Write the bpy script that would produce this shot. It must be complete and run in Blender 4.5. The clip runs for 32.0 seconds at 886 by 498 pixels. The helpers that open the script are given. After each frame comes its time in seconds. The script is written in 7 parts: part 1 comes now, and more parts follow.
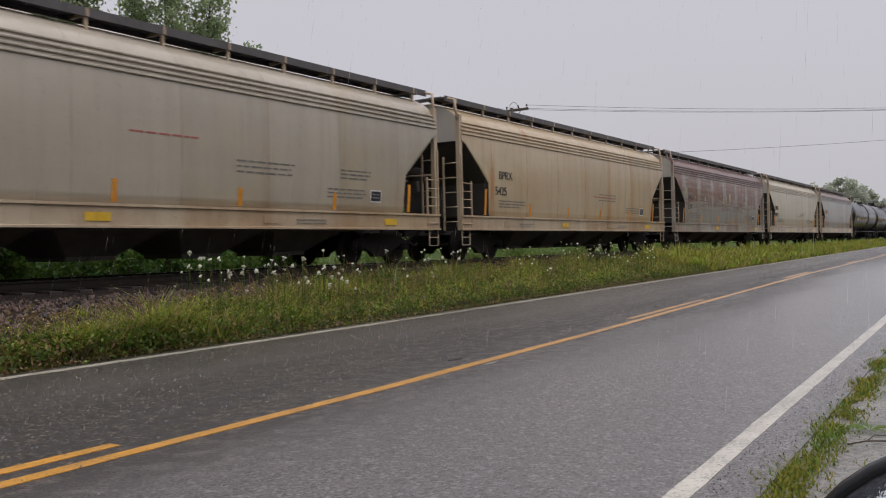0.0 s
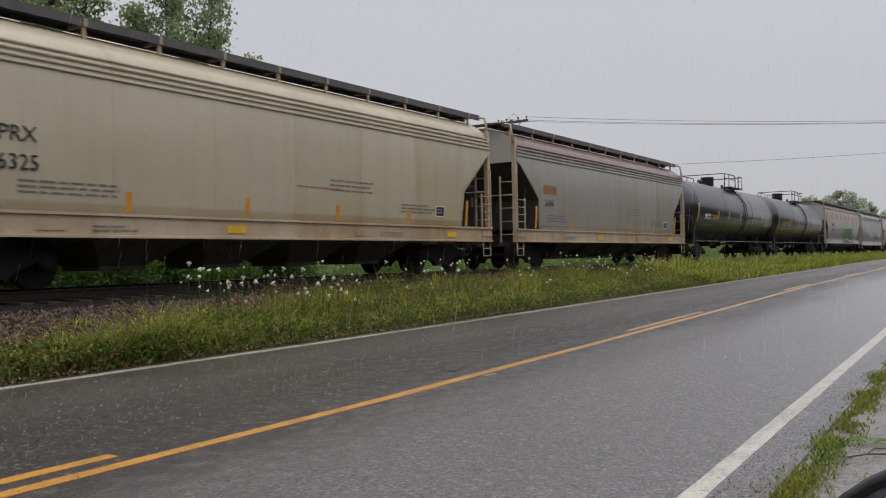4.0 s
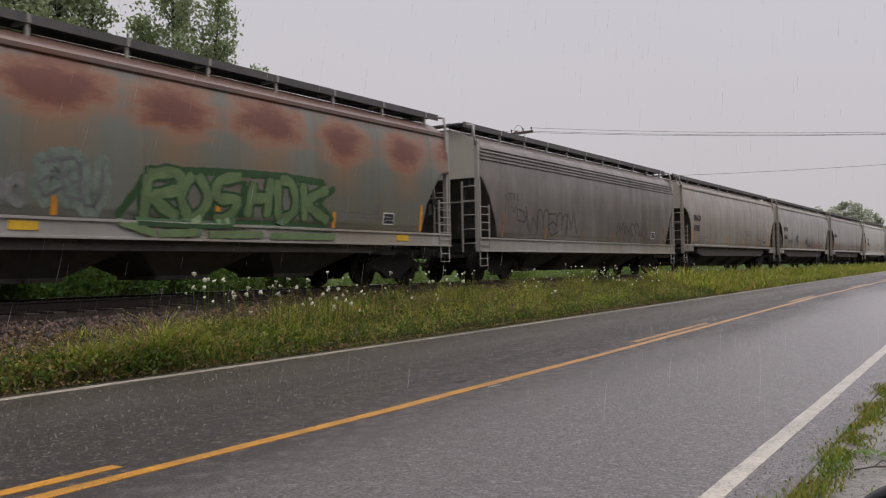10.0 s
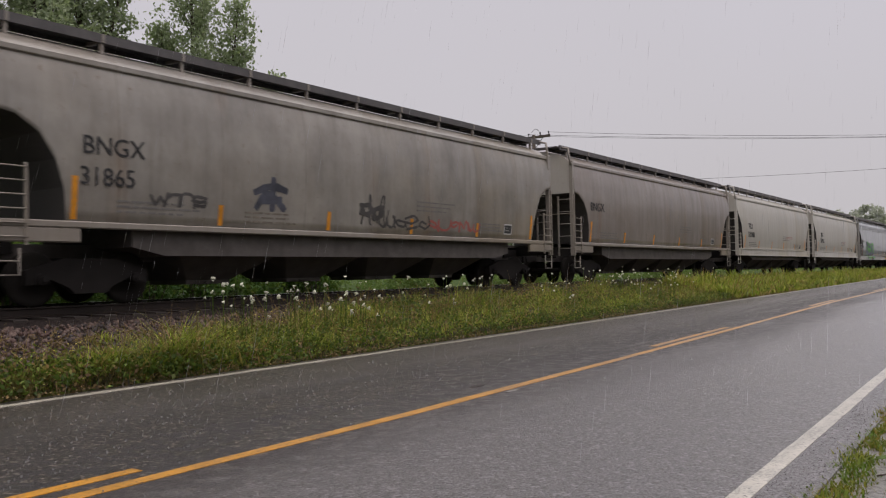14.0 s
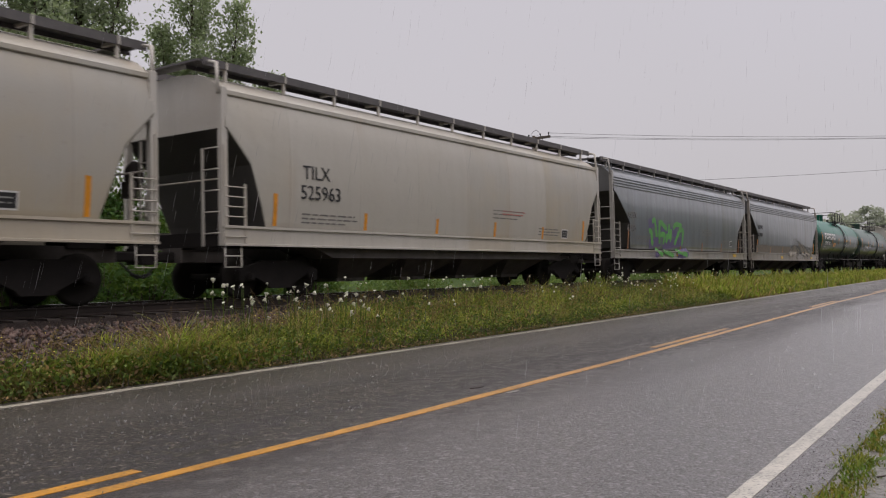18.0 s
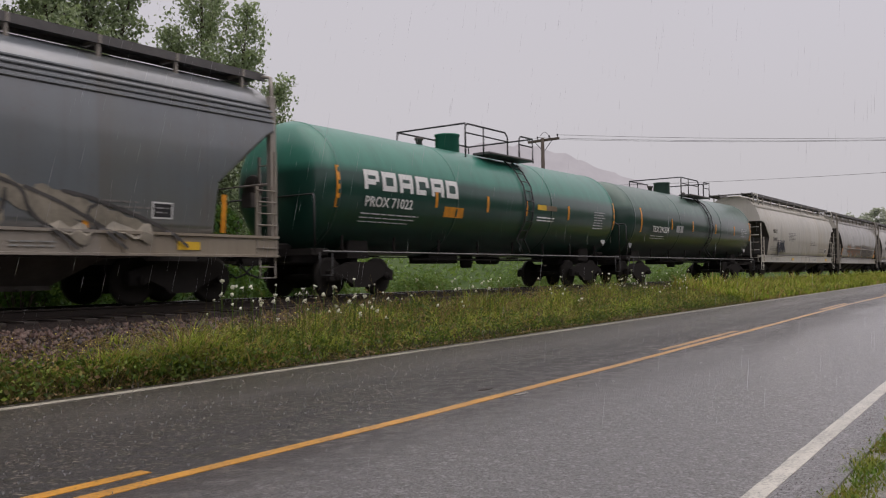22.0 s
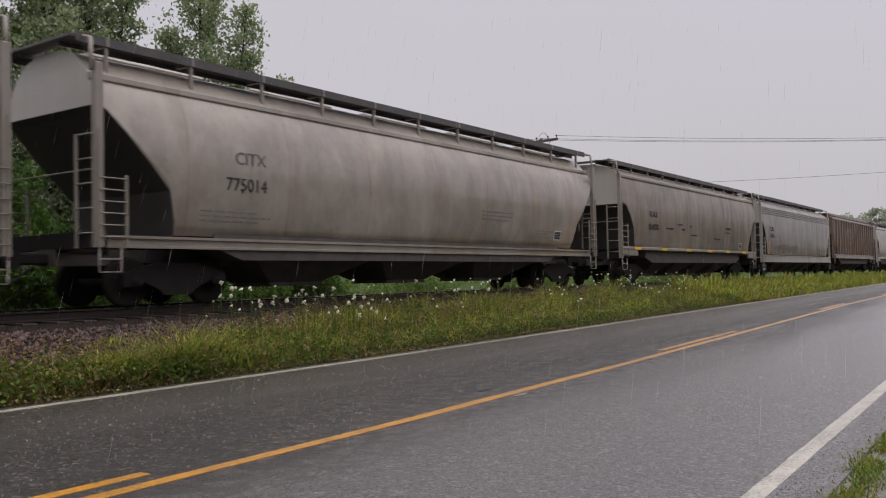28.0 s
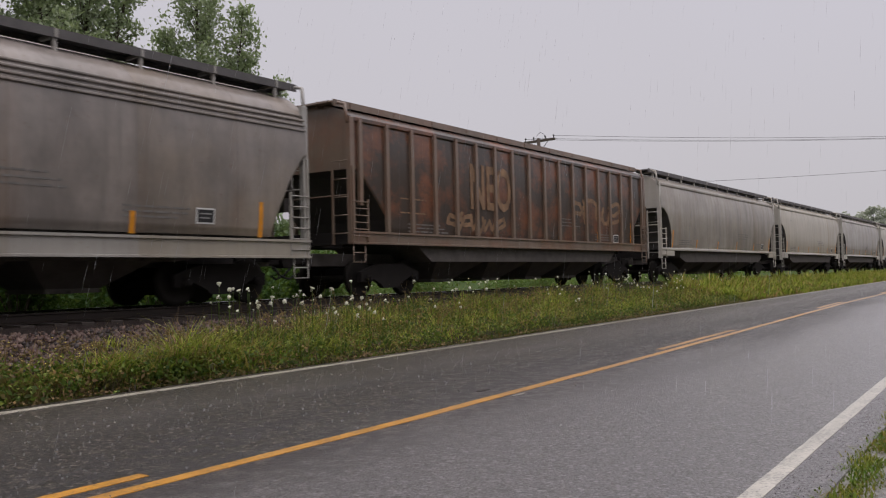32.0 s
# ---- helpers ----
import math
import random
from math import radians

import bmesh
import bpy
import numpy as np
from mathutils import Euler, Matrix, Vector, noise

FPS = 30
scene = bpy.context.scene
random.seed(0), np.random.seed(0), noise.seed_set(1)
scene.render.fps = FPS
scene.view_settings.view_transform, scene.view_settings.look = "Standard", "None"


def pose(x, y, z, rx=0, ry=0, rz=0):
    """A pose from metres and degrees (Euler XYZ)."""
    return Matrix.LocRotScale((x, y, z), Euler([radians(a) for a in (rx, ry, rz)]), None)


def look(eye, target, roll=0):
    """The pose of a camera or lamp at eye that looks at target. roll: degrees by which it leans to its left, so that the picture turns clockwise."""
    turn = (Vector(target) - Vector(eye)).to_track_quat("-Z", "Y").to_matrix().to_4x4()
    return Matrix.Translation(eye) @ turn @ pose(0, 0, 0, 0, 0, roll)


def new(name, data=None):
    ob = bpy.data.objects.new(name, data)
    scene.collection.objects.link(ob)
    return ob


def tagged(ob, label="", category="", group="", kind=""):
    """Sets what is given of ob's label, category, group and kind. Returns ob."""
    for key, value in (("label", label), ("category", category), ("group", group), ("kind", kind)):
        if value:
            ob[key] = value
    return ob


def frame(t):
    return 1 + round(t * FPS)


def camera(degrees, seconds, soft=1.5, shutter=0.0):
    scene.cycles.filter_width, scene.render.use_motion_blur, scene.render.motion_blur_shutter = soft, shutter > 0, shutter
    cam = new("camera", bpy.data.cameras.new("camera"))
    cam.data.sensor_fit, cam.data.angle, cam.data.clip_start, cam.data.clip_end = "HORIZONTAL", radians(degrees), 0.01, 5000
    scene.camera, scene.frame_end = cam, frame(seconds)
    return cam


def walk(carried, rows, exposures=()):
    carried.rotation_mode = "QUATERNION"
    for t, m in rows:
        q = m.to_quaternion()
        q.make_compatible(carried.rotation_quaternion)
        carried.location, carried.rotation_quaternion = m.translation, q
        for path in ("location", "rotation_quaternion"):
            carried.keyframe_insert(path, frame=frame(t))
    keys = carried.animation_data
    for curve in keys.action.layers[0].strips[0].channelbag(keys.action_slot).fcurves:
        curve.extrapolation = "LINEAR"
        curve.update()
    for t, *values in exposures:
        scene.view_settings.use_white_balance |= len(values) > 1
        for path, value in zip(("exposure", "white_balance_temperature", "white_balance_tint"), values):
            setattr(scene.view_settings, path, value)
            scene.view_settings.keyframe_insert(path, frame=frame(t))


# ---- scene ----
cam = camera(54.27, 32.0, soft=1.1, shutter=0.16)
EYE = Vector((0, 0, 1.2))
# seconds, heading to the left of the track, pitch, roll (degrees) of a phone held at a car's window
AIMS = [
    (0.0, 33.20, -0.17, -1.28), (0.5, 33.19, -0.07, -1.28), (1.0, 33.18, 0.10, -1.26), (1.5, 33.18, 0.15, -1.24),
    (2.0, 33.17, 0.21, -1.22), (2.5, 33.17, 0.27, -1.19), (3.0, 33.15, 0.39, -1.16), (3.5, 33.13, 0.48, -1.12),
    (5.5, 33.33, 1.02, -1.09), (6.0, 33.35, 1.17, -1.07), (6.5, 33.34, 1.18, -1.06), (7.0, 33.34, 1.18, -1.04),
    (7.5, 33.34, 1.18, -1.04), (8.0, 33.35, 1.23, -1.04), (8.5, 33.35, 1.28, -1.04), (9.0, 33.33, 1.28, -1.04),
    (9.5, 33.33, 1.28, -1.04), (10.0, 33.46, 1.30, -1.03), (10.5, 33.49, 1.30, -1.03), (11.0, 33.60, 1.33, -1.03),
    (11.5, 34.02, 1.39, -1.05), (12.0, 34.44, 1.57, -1.06), (12.5, 34.61, 1.64, -1.07), (13.0, 34.63, 1.62, -1.09),
    (13.5, 34.62, 1.61, -1.11), (14.0, 34.61, 1.61, -1.12), (14.5, 34.58, 1.60, -1.13), (16.5, 34.57, 1.60, -1.13),
    (17.0, 34.56, 1.62, -1.12), (17.5, 34.57, 1.62, -1.11), (18.0, 34.61, 1.68, -1.10), (18.5, 34.72, 1.68, -1.09),
    (19.0, 34.80, 1.72, -1.08), (19.5, 34.88, 1.70, -1.06), (20.0, 35.03, 1.71, -1.05), (20.5, 35.13, 1.78, -1.04),
    (21.0, 35.15, 1.78, -1.03), (21.5, 35.18, 1.80, -1.03), (22.0, 35.18, 1.81, -1.02), (22.5, 35.14, 1.84, -1.01),
    (23.0, 35.13, 1.91, -1.00), (23.5, 35.08, 1.91, -0.99), (24.0, 35.09, 1.91, -0.98), (24.5, 35.09, 1.91, -0.96),
    (25.0, 35.08, 1.92, -0.98), (25.5, 35.07, 1.92, -1.04), (27.5, 35.10, 1.87, -1.10), (28.0, 35.12, 1.87, -1.17),
    (28.5, 35.09, 1.88, -1.23), (29.0, 35.07, 1.88, -1.30), (29.5, 35.06, 1.87, -1.36), (30.0, 35.03, 1.87, -1.39),
    (30.5, 35.03, 1.87, -1.39), (31.0, 35.01, 1.88, -1.39), (31.5, 35.00, 1.87, -1.39), (32.0, 34.97, 1.88, -1.39),
]


def aim(yaw, pitch, roll):
    way = Vector((math.cos(radians(yaw)) * math.cos(radians(pitch)), math.sin(radians(yaw)) * math.cos(radians(pitch)), math.sin(radians(pitch))))
    return look(EYE, EYE + 10 * way, roll)


walk(cam, [(t, aim(y, p, r)) for t, y, p, r in AIMS], exposures=[(0, 0.0, 6500, 16), (1, 0.0, 6450, 13), (4, 0.0, 6450, 13), (8, 0.0, 6700, 18), (25, 0.0, 6700, 18), (28, 0.0, 6600, 18), (32, 0.0, 6600, 18)])

# plan: x along the track, y towards it, road surface at z = 0
TRACK_Y = 14.6          # track centre
RAIL_Z = 0.82           # level from which the cars are built
RAIL_TOP_Z = 0.775      # top of rail
SPEED = 13.34           # metres a second, towards -x
ROAD_TURN = 0.0186      # the road runs this much (radians) towards the track

# ---- light: an overcast, rainy day ----
world = bpy.data.worlds.new("overcast_sky")
scene.world = world
world.use_nodes = True
wn = world.node_tree
wn.nodes.clear()
sky = wn.nodes.new("ShaderNodeTexSky")
sky.sky_type, sky.sun_disc = "NISHITA", False
sky.sun_elevation, sky.sun_rotation = radians(55), radians(200)
sky.dust_density = 5
grey = wn.nodes.new("ShaderNodeHueSaturation")
grey.inputs["Saturation"].default_value = 0.1
wn.links.new(sky.outputs[0], grey.inputs["Color"])
clear_part = wn.nodes.new("ShaderNodeBackground")
clear_part.inputs[1].default_value = 0.1
wn.links.new(grey.outputs[0], clear_part.inputs[0])
cloud = wn.nodes.new("ShaderNodeBackground")
# the cloud layer is a little brighter and bluer higher up
sky_way = wn.nodes.new("ShaderNodeTexCoord")
sky_axes = wn.nodes.new("ShaderNodeSeparateXYZ")
wn.links.new(sky_way.outputs["Generated"], sky_axes.inputs[0])
sky_soft = wn.nodes.new("ShaderNodeTexNoise")
sky_soft.inputs["Scale"].default_value = 2.2
wn.links.new(sky_way.outputs["Generated"], sky_soft.inputs["Vector"])
sky_sum = wn.nodes.new("ShaderNodeMath")
sky_sum.operation = "MULTIPLY_ADD"
sky_sum.inputs[1].default_value = 0.25
wn.links.new(sky_soft.outputs[0], sky_sum.inputs[0])
wn.links.new(sky_axes.outputs[2], sky_sum.inputs[2])
sky_ramp = wn.nodes.new("ShaderNodeMapRange")
sky_ramp.inputs[1].default_value, sky_ramp.inputs[2].default_value = 0.12, 0.5
wn.links.new(sky_sum.outputs[0], sky_ramp.inputs[0])
sky_tone = wn.nodes.new("ShaderNodeMix")
sky_tone.data_type = "RGBA"
sky_tone.inputs[6].default_value = (0.545, 0.555, 0.568, 1)
sky_tone.inputs[7].default_value = (0.595, 0.613, 0.662, 1)
wn.links.new(sky_ramp.outputs[0], sky_tone.inputs[0])
# an overcast sky is about twice as bright overhead as at the horizon
sky_top = wn.nodes.new("ShaderNodeMapRange")
sky_top.inputs[1].default_value, sky_top.inputs[2].default_value = 0.36, 0.95
wn.links.new(sky_axes.outputs[2], sky_top.inputs[0])
sky_dome = wn.nodes.new("ShaderNodeMix")
sky_dome.data_type = "RGBA"
sky_dome.inputs[7].default_value = (1.25, 1.24, 1.26, 1)
wn.links.new(sky_top.outputs[0], sky_dome.inputs[0])
wn.links.new(sky_tone.outputs[2], sky_dome.inputs[6])
wn.links.new(sky_dome.outputs[2], cloud.inputs[0])
cloud.inputs[1].default_value = 1.0
blend = wn.nodes.new("ShaderNodeMixShader")
blend.inputs[0].default_value = 0.9
wn.links.new(clear_part.outputs[0], blend.inputs[1])
wn.links.new(cloud.outputs[0], blend.inputs[2])
world_out = wn.nodes.new("ShaderNodeOutputWorld")
wn.links.new(blend.outputs[0], world_out.inputs[0])
sun = new("sun", bpy.data.lights.new("sun", "SUN"))
sun.data.energy, sun.data.angle, sun.data.color = 1.1, radians(70), (1.0, 0.97, 0.92)
sun.matrix_world = look((0, 0, 60), (4, 14, 0))

# ---- materials ----
class Nodes:
    """Short hand for building a node material."""

    def __init__(self, name):
        self.mat = bpy.data.materials.new(name)
        self.mat.use_nodes = True
        self.tree = self.mat.node_tree
        self.tree.nodes.clear()
        self.out = self.tree.nodes.new("ShaderNodeOutputMaterial")
        self.pos = self.add("ShaderNodeTexCoord").outputs["Object"]

    def add(self, kind, **props):
        node = self.tree.nodes.new(kind)
        for key, value in props.items():
            setattr(node, key, value)
        return node

    def put(self, socket, value):
        if isinstance(value, bpy.types.NodeSocket):
            self.tree.links.new(value, socket)
        elif hasattr(socket.default_value, "__len__") and not hasattr(value, "__len__"):
            socket.default_value = [value] * len(socket.default_value)
        elif hasattr(socket.default_value, "__len__") and len(socket.default_value) == 4 and len(value) == 3:
            socket.default_value = (*value, 1)
        else:
            socket.default_value = value

    def noise(self, scale, detail=4, rough=0.6, stretch=None, vec=None):
        node = self.add("ShaderNodeTexNoise")
        vec = vec or self.pos
        if stretch:
            m = self.add("ShaderNodeMapping")
            m.inputs["Scale"].default_value = stretch
            self.put(m.inputs[0], vec)
            vec = m.outputs[0]
        self.put(node.inputs["Vector"], vec)
        for key, value in (("Scale", scale), ("Detail", detail), ("Roughness", rough)):
            self.put(node.inputs[key], value)
        return node.outputs[0]

    def ramp(self, fac, a, b, lo=0.0, hi=1.0):
        node = self.add("ShaderNodeMapRange")
        for key, value in ((0, fac), (1, a), (2, b), (3, lo), (4, hi)):
            self.put(node.inputs[key], value)
        return node.outputs[0]

    def mix(self, fac, a, b, kind="MIX"):
        node = self.add("ShaderNodeMix", data_type="RGBA", blend_type=kind)
        for key, value in ((0, fac), (6, a), (7, b)):
            self.put(node.inputs[key], value)
        return node.outputs[2]

    def math(self, op, a, b=0.0):
        node = self.add("ShaderNodeMath", operation=op)
        self.put(node.inputs[0], a)
        self.put(node.inputs[1], b)
        return node.outputs[0]

    def axes(self):
        node = self.add("ShaderNodeSeparateXYZ")
        self.put(node.inputs[0], self.pos)
        return node.outputs

    def bump(self, height, strength=0.3, distance=0.02):
        node = self.add("ShaderNodeBump")
        for key, value in (("Strength", strength), ("Distance", distance), ("Height", height)):
            self.put(node.inputs[key], value)
        return node.outputs[0]

    def surface(self, color, rough=0.5, metal=0.0, normal=None, coat=0.0, spec=0.5, coat_normal=None, coat_rough=0.2, coat_ior=1.5):
        node = self.add("ShaderNodeBsdfPrincipled")
        for key, value in (("Base Color", color), ("Roughness", rough), ("Metallic", metal), ("Coat Weight", coat), ("Coat Roughness", coat_rough), ("Coat IOR", coat_ior), ("Specular IOR Level", spec)):
            self.put(node.inputs[key], value)
        if normal:
            self.put(node.inputs["Normal"], normal)
            self.put(node.inputs["Coat Normal"], coat_normal or normal)
        self.put(self.out.inputs[0], node.outputs[0])
        return self.mat


def dim(c, k):
    return tuple(v * k for v in c)


def plain(name, color, rough=0.6, metal=0.0, vary=0.25, scale=6.0, spec=0.5):
    """A surface with blotches and fine grain."""
    n = Nodes(name)
    big, fine = n.noise(scale), n.noise(scale * 14)
    c = n.mix(n.ramp(big, 0.35, 0.7), dim(color, 1 - vary), dim(color, 1 + vary * 0.5))
    c = n.mix(n.ramp(fine, 0.4, 0.65, 0, 0.3), c, dim(color, 0.6))
    return n.surface(c, n.ramp(big, 0.3, 0.7, max(rough - 0.12, 0.02), min(rough + 0.12, 1)), metal, n.bump(fine, 0.15, 0.004), spec=spec)


def car_paint(name, base, dirt=(0.10, 0.085, 0.07), soil=0.45, rust=0.0, rust_top=0.0, spots=False, rough=0.42, panel=2.3, seam=0.32, soot=0.0, coat=0.4, coat_ior=1.55, rust_z=4.02, rust_run=0.35, rust_band=False):
    """Weathered railcar paint: panels of slightly different tone, run-down streaks, stains, rust."""
    n = Nodes(name)
    base, dirt = dim(base, 1.18), dim(dirt, 1.05)
    x, y, z = n.axes()
    cell = n.math("FLOOR", n.math("DIVIDE", x, panel))
    tone = n.add("ShaderNodeTexWhiteNoise", noise_dimensions="1D")
    n.put(tone.inputs["W"], cell)
    warm = (base[0] * 0.88, base[1] * 0.80, base[2] * 0.66)
    c = n.mix(n.ramp(tone.outputs[0], 0, 1, 0, 0.9), base, n.mix(n.ramp(n.noise(0.4, 3), 0.4, 0.6), dim(base, 0.82), warm))
    streak = n.noise(1.0, 6, 0.65, (2.6, 2.6, 0.22))
    blot = n.noise(0.55, 5, 0.6)
    fine = n.noise(30, 3)
    c = n.mix(n.math("MULTIPLY", n.ramp(streak, 0.46, 0.80), soil * 0.5), c, dirt)
    band = n.noise(0.5, 5, 0.6, (0.35, 0.35, 1.6))
    c = n.mix(n.math("MULTIPLY", n.ramp(band, 0.40, 0.72), soil * 0.45), c, dim(dirt, 1.2))
    c = n.mix(n.math("MULTIPLY", n.ramp(blot, 0.48, 0.75), soil * 0.55), c, dim(dirt, 1.5))
    if soot:
        smoke = n.noise(0.5, 5, 0.7, (1.0, 1.0, 0.6))
        c = n.mix(n.math("MULTIPLY", n.ramp(smoke, 0.42, 0.66), soot), c, (0.06, 0.055, 0.052))
    if rust:
        worn = n.noise(0.7, 9, 0.72, (1.1, 1.1, 1.3))
        if rust_band:
            # rust comes through panel by panel, torn into level streaks at its edges
            ragged = n.math("SUBTRACT", n.noise(1.0, 7, 0.72, (0.55, 0.55, 6.5)), 0.5)
            beat = n.math("ABSOLUTE", n.math("SUBTRACT", n.math("FRACT", n.math("DIVIDE", n.math("ADD", x, 0.3), 2.35)), 0.5))
            across = n.ramp(n.math("ADD", beat, n.math("MULTIPLY", ragged, 0.45)), 0.47, 0.33)
            along = n.ramp(n.math("ADD", n.math("ABSOLUTE", n.math("SUBTRACT", z, 2.95)), n.math("MULTIPLY", ragged, 2.6)), 0.95, 0.4)
            brush = n.ramp(n.noise(1.0, 5, 0.65, (0.5, 0.5, 7.5)), 0.34, 0.52, 0.62, 1.0)
            c = n.mix(n.math("MULTIPLY", n.math("MULTIPLY", across, along), brush), c, n.mix(n.noise(6, 5, 0.7), (0.085, 0.026, 0.015), (0.22, 0.085, 0.04)))
            worn = n.math("ADD", worn, n.ramp(n.math("ABSOLUTE", n.math("SUBTRACT", z, 3.15)), 0.25, 1.3, 0.02, -0.10))
        c = n.mix(n.math("MULTIPLY", n.ramp(worn, 0.50 if rust_band else 0.46, 0.62), rust * (0.75 if rust_band else 1)), c, n.mix(n.noise(9, 4), (0.16, 0.045, 0.02), (0.30, 0.11, 0.045)))
    if spots:
        # burnt rust blotches under the eaves, red inside and orange at the rim
        side = n.ramp(n.math("ABSOLUTE", y), 1.3, 1.42)
        place = n.math("DIVIDE", n.math("ADD", x, 0.5), 2.43)
        odd = n.add("ShaderNodeTexWhiteNoise", noise_dimensions="1D")
        n.put(odd.inputs["W"], n.math("FLOOR", place))
        beat = n.math("MULTIPLY", n.math("SUBTRACT", n.math("FRACT", place), 0.5), n.ramp(odd.outputs[0], 0, 1, 2.2, 3.1))
        up = n.math("DIVIDE", n.math("SUBTRACT", z, n.ramp(odd.outputs[0], 0, 1, 3.55, 3.38)), 0.44)
        far = n.math("SQRT", n.math("ADD", n.math("MULTIPLY", beat, beat), n.math("MULTIPLY", up, up)))
        far = n.math("ADD", far, n.math("MULTIPLY", n.math("SUBTRACT", n.noise(1.5, 8, 0.7, (0.8, 0.8, 2.2)), 0.5), 2.0))
        drip = n.math("ADD", n.math("ABSOLUTE", beat), n.math("MULTIPLY", n.noise(1.2, 6, 0.7, (2.5, 2.5, 0.3)), 1.0))
        c = n.mix(n.math("MULTIPLY", n.math("MULTIPLY", n.ramp(drip, 1.35, 0.7), n.ramp(n.math("ABSOLUTE", n.math("SUBTRACT", z, 2.75)), 0.75, 0.2)), n.math("MULTIPLY", side, 0.45)), c, (0.30, 0.15, 0.06))
        c = n.mix(n.math("MULTIPLY", n.ramp(far, 1.55, 0.85), n.math("MULTIPLY", side, 0.75)), c, (0.36, 0.125, 0.04))
        c = n.mix(n.math("MULTIPLY", n.ramp(far, 1.1, 0.5), n.math("MULTIPLY", side, 0.95)), c, n.mix(n.noise(5, 6), (0.095, 0.017, 0.010), (0.19, 0.045, 0.018)))
    if rust_top:
        top = n.ramp(n.math("ADD", z, n.math("MULTIPLY", n.noise(0.9, 7, 0.7, (2.2, 2.2, 0.4)), rust_run)), rust_z, rust_z + 0.2)
        where = n.math("MAXIMUM", n.ramp(n.math("ABSOLUTE", y), 1.3, 1.42), n.ramp(z, 4.02, 4.1))
        c = n.mix(n.math("MULTIPLY", n.math("MULTIPLY", top, where), rust_top), c, n.mix(n.noise(5, 5), (0.075, 0.020, 0.017), (0.18, 0.06, 0.042)))
    edge = n.math("ABSOLUTE", n.math("SUBTRACT", n.math("FRACT", n.math("DIVIDE", x, panel)), 0.5))
    line = n.math("MULTIPLY", n.ramp(edge, 0.488, 0.496), n.ramp(n.noise(1.3), 0.3, 0.6))
    c = n.mix(n.math("MULTIPLY", line, seam), c, dim(dirt, 0.8))
    run = n.noise(1.0, 5, 0.7, (5.5, 5.5, 0.16))
    beside = n.math("MULTIPLY", n.ramp(edge, 0.38, 0.49), n.ramp(n.noise(0.6, 4, 0.7, (1, 1, 0.5)), 0.42, 0.62))
    c = n.mix(n.math("MULTIPLY", n.math("MULTIPLY", beside, n.ramp(run, 0.38, 0.6)), seam * 1.2), c, (dirt[0] * 1.3 + 0.07, dirt[1] + 0.015, dirt[2] * 0.6))
    c = n.mix(n.math("MULTIPLY", n.ramp(run, 0.56, 0.76), soil * 0.4), c, dim(dirt, 0.9))
    c = n.mix(n.math("MULTIPLY", n.ramp(n.noise(7, 5, 0.8), 0.60, 0.72), soil * 0.8), c, (0.13, 0.06, 0.03))
    c = n.mix(n.ramp(fine, 0.45, 0.7, 0, 0.12), c, dim(base, 0.6))
    dents = n.noise(0.9, 3)
    normal = n.bump(n.math("ADD", dents, n.math("MULTIPLY", line, 0.25)), 0.35, 0.05)
    return n.surface(c, n.ramp(streak, 0.3, 0.8, rough - 0.1, rough + 0.2), 0.0, normal, coat=coat, coat_normal=n.bump(dents, 0.12, 0.03), coat_rough=0.14, coat_ior=coat_ior)


def leaf(name, a, b, light=0.35, dead=None, tuft=None):
    n = Nodes(name)
    rnd = n.add("ShaderNodeNewGeometry").outputs["Random Per Island"]
    c = n.mix(rnd, a, b)
    if tuft:
        c = n.mix(n.ramp(n.noise(2.6, 3), 0.42, 0.62, 0, 0.75), c, tuft)
    if dead:
        odd = n.math("FRACT", n.math("MULTIPLY", rnd, 17.3))
        c = n.mix(n.math("MULTIPLY", n.ramp(odd, 0.62, 0.72), n.ramp(n.noise(1.3, 3), 0.35, 0.55)), c, dead)
    c = n.mix(n.ramp(n.noise(0.8), 0.4, 0.65, 0, 0.5), c, dim(a, 0.8))
    d = n.add("ShaderNodeBsdfPrincipled")
    n.put(d.inputs["Base Color"], c)
    n.put(d.inputs["Roughness"], 0.5)
    n.put(d.inputs["Specular IOR Level"], 0.2)
    t = n.add("ShaderNodeBsdfTranslucent")
    n.put(t.inputs[0], n.mix(0.5, c, (0.25, 0.35, 0.05)))
    m = n.add("ShaderNodeMixShader")
    n.put(m.inputs[0], light)
    n.put(m.inputs[1], d.outputs[0])
    n.put(m.inputs[2], t.outputs[0])
    n.put(n.out.inputs[0], m.outputs[0])
    return n.mat


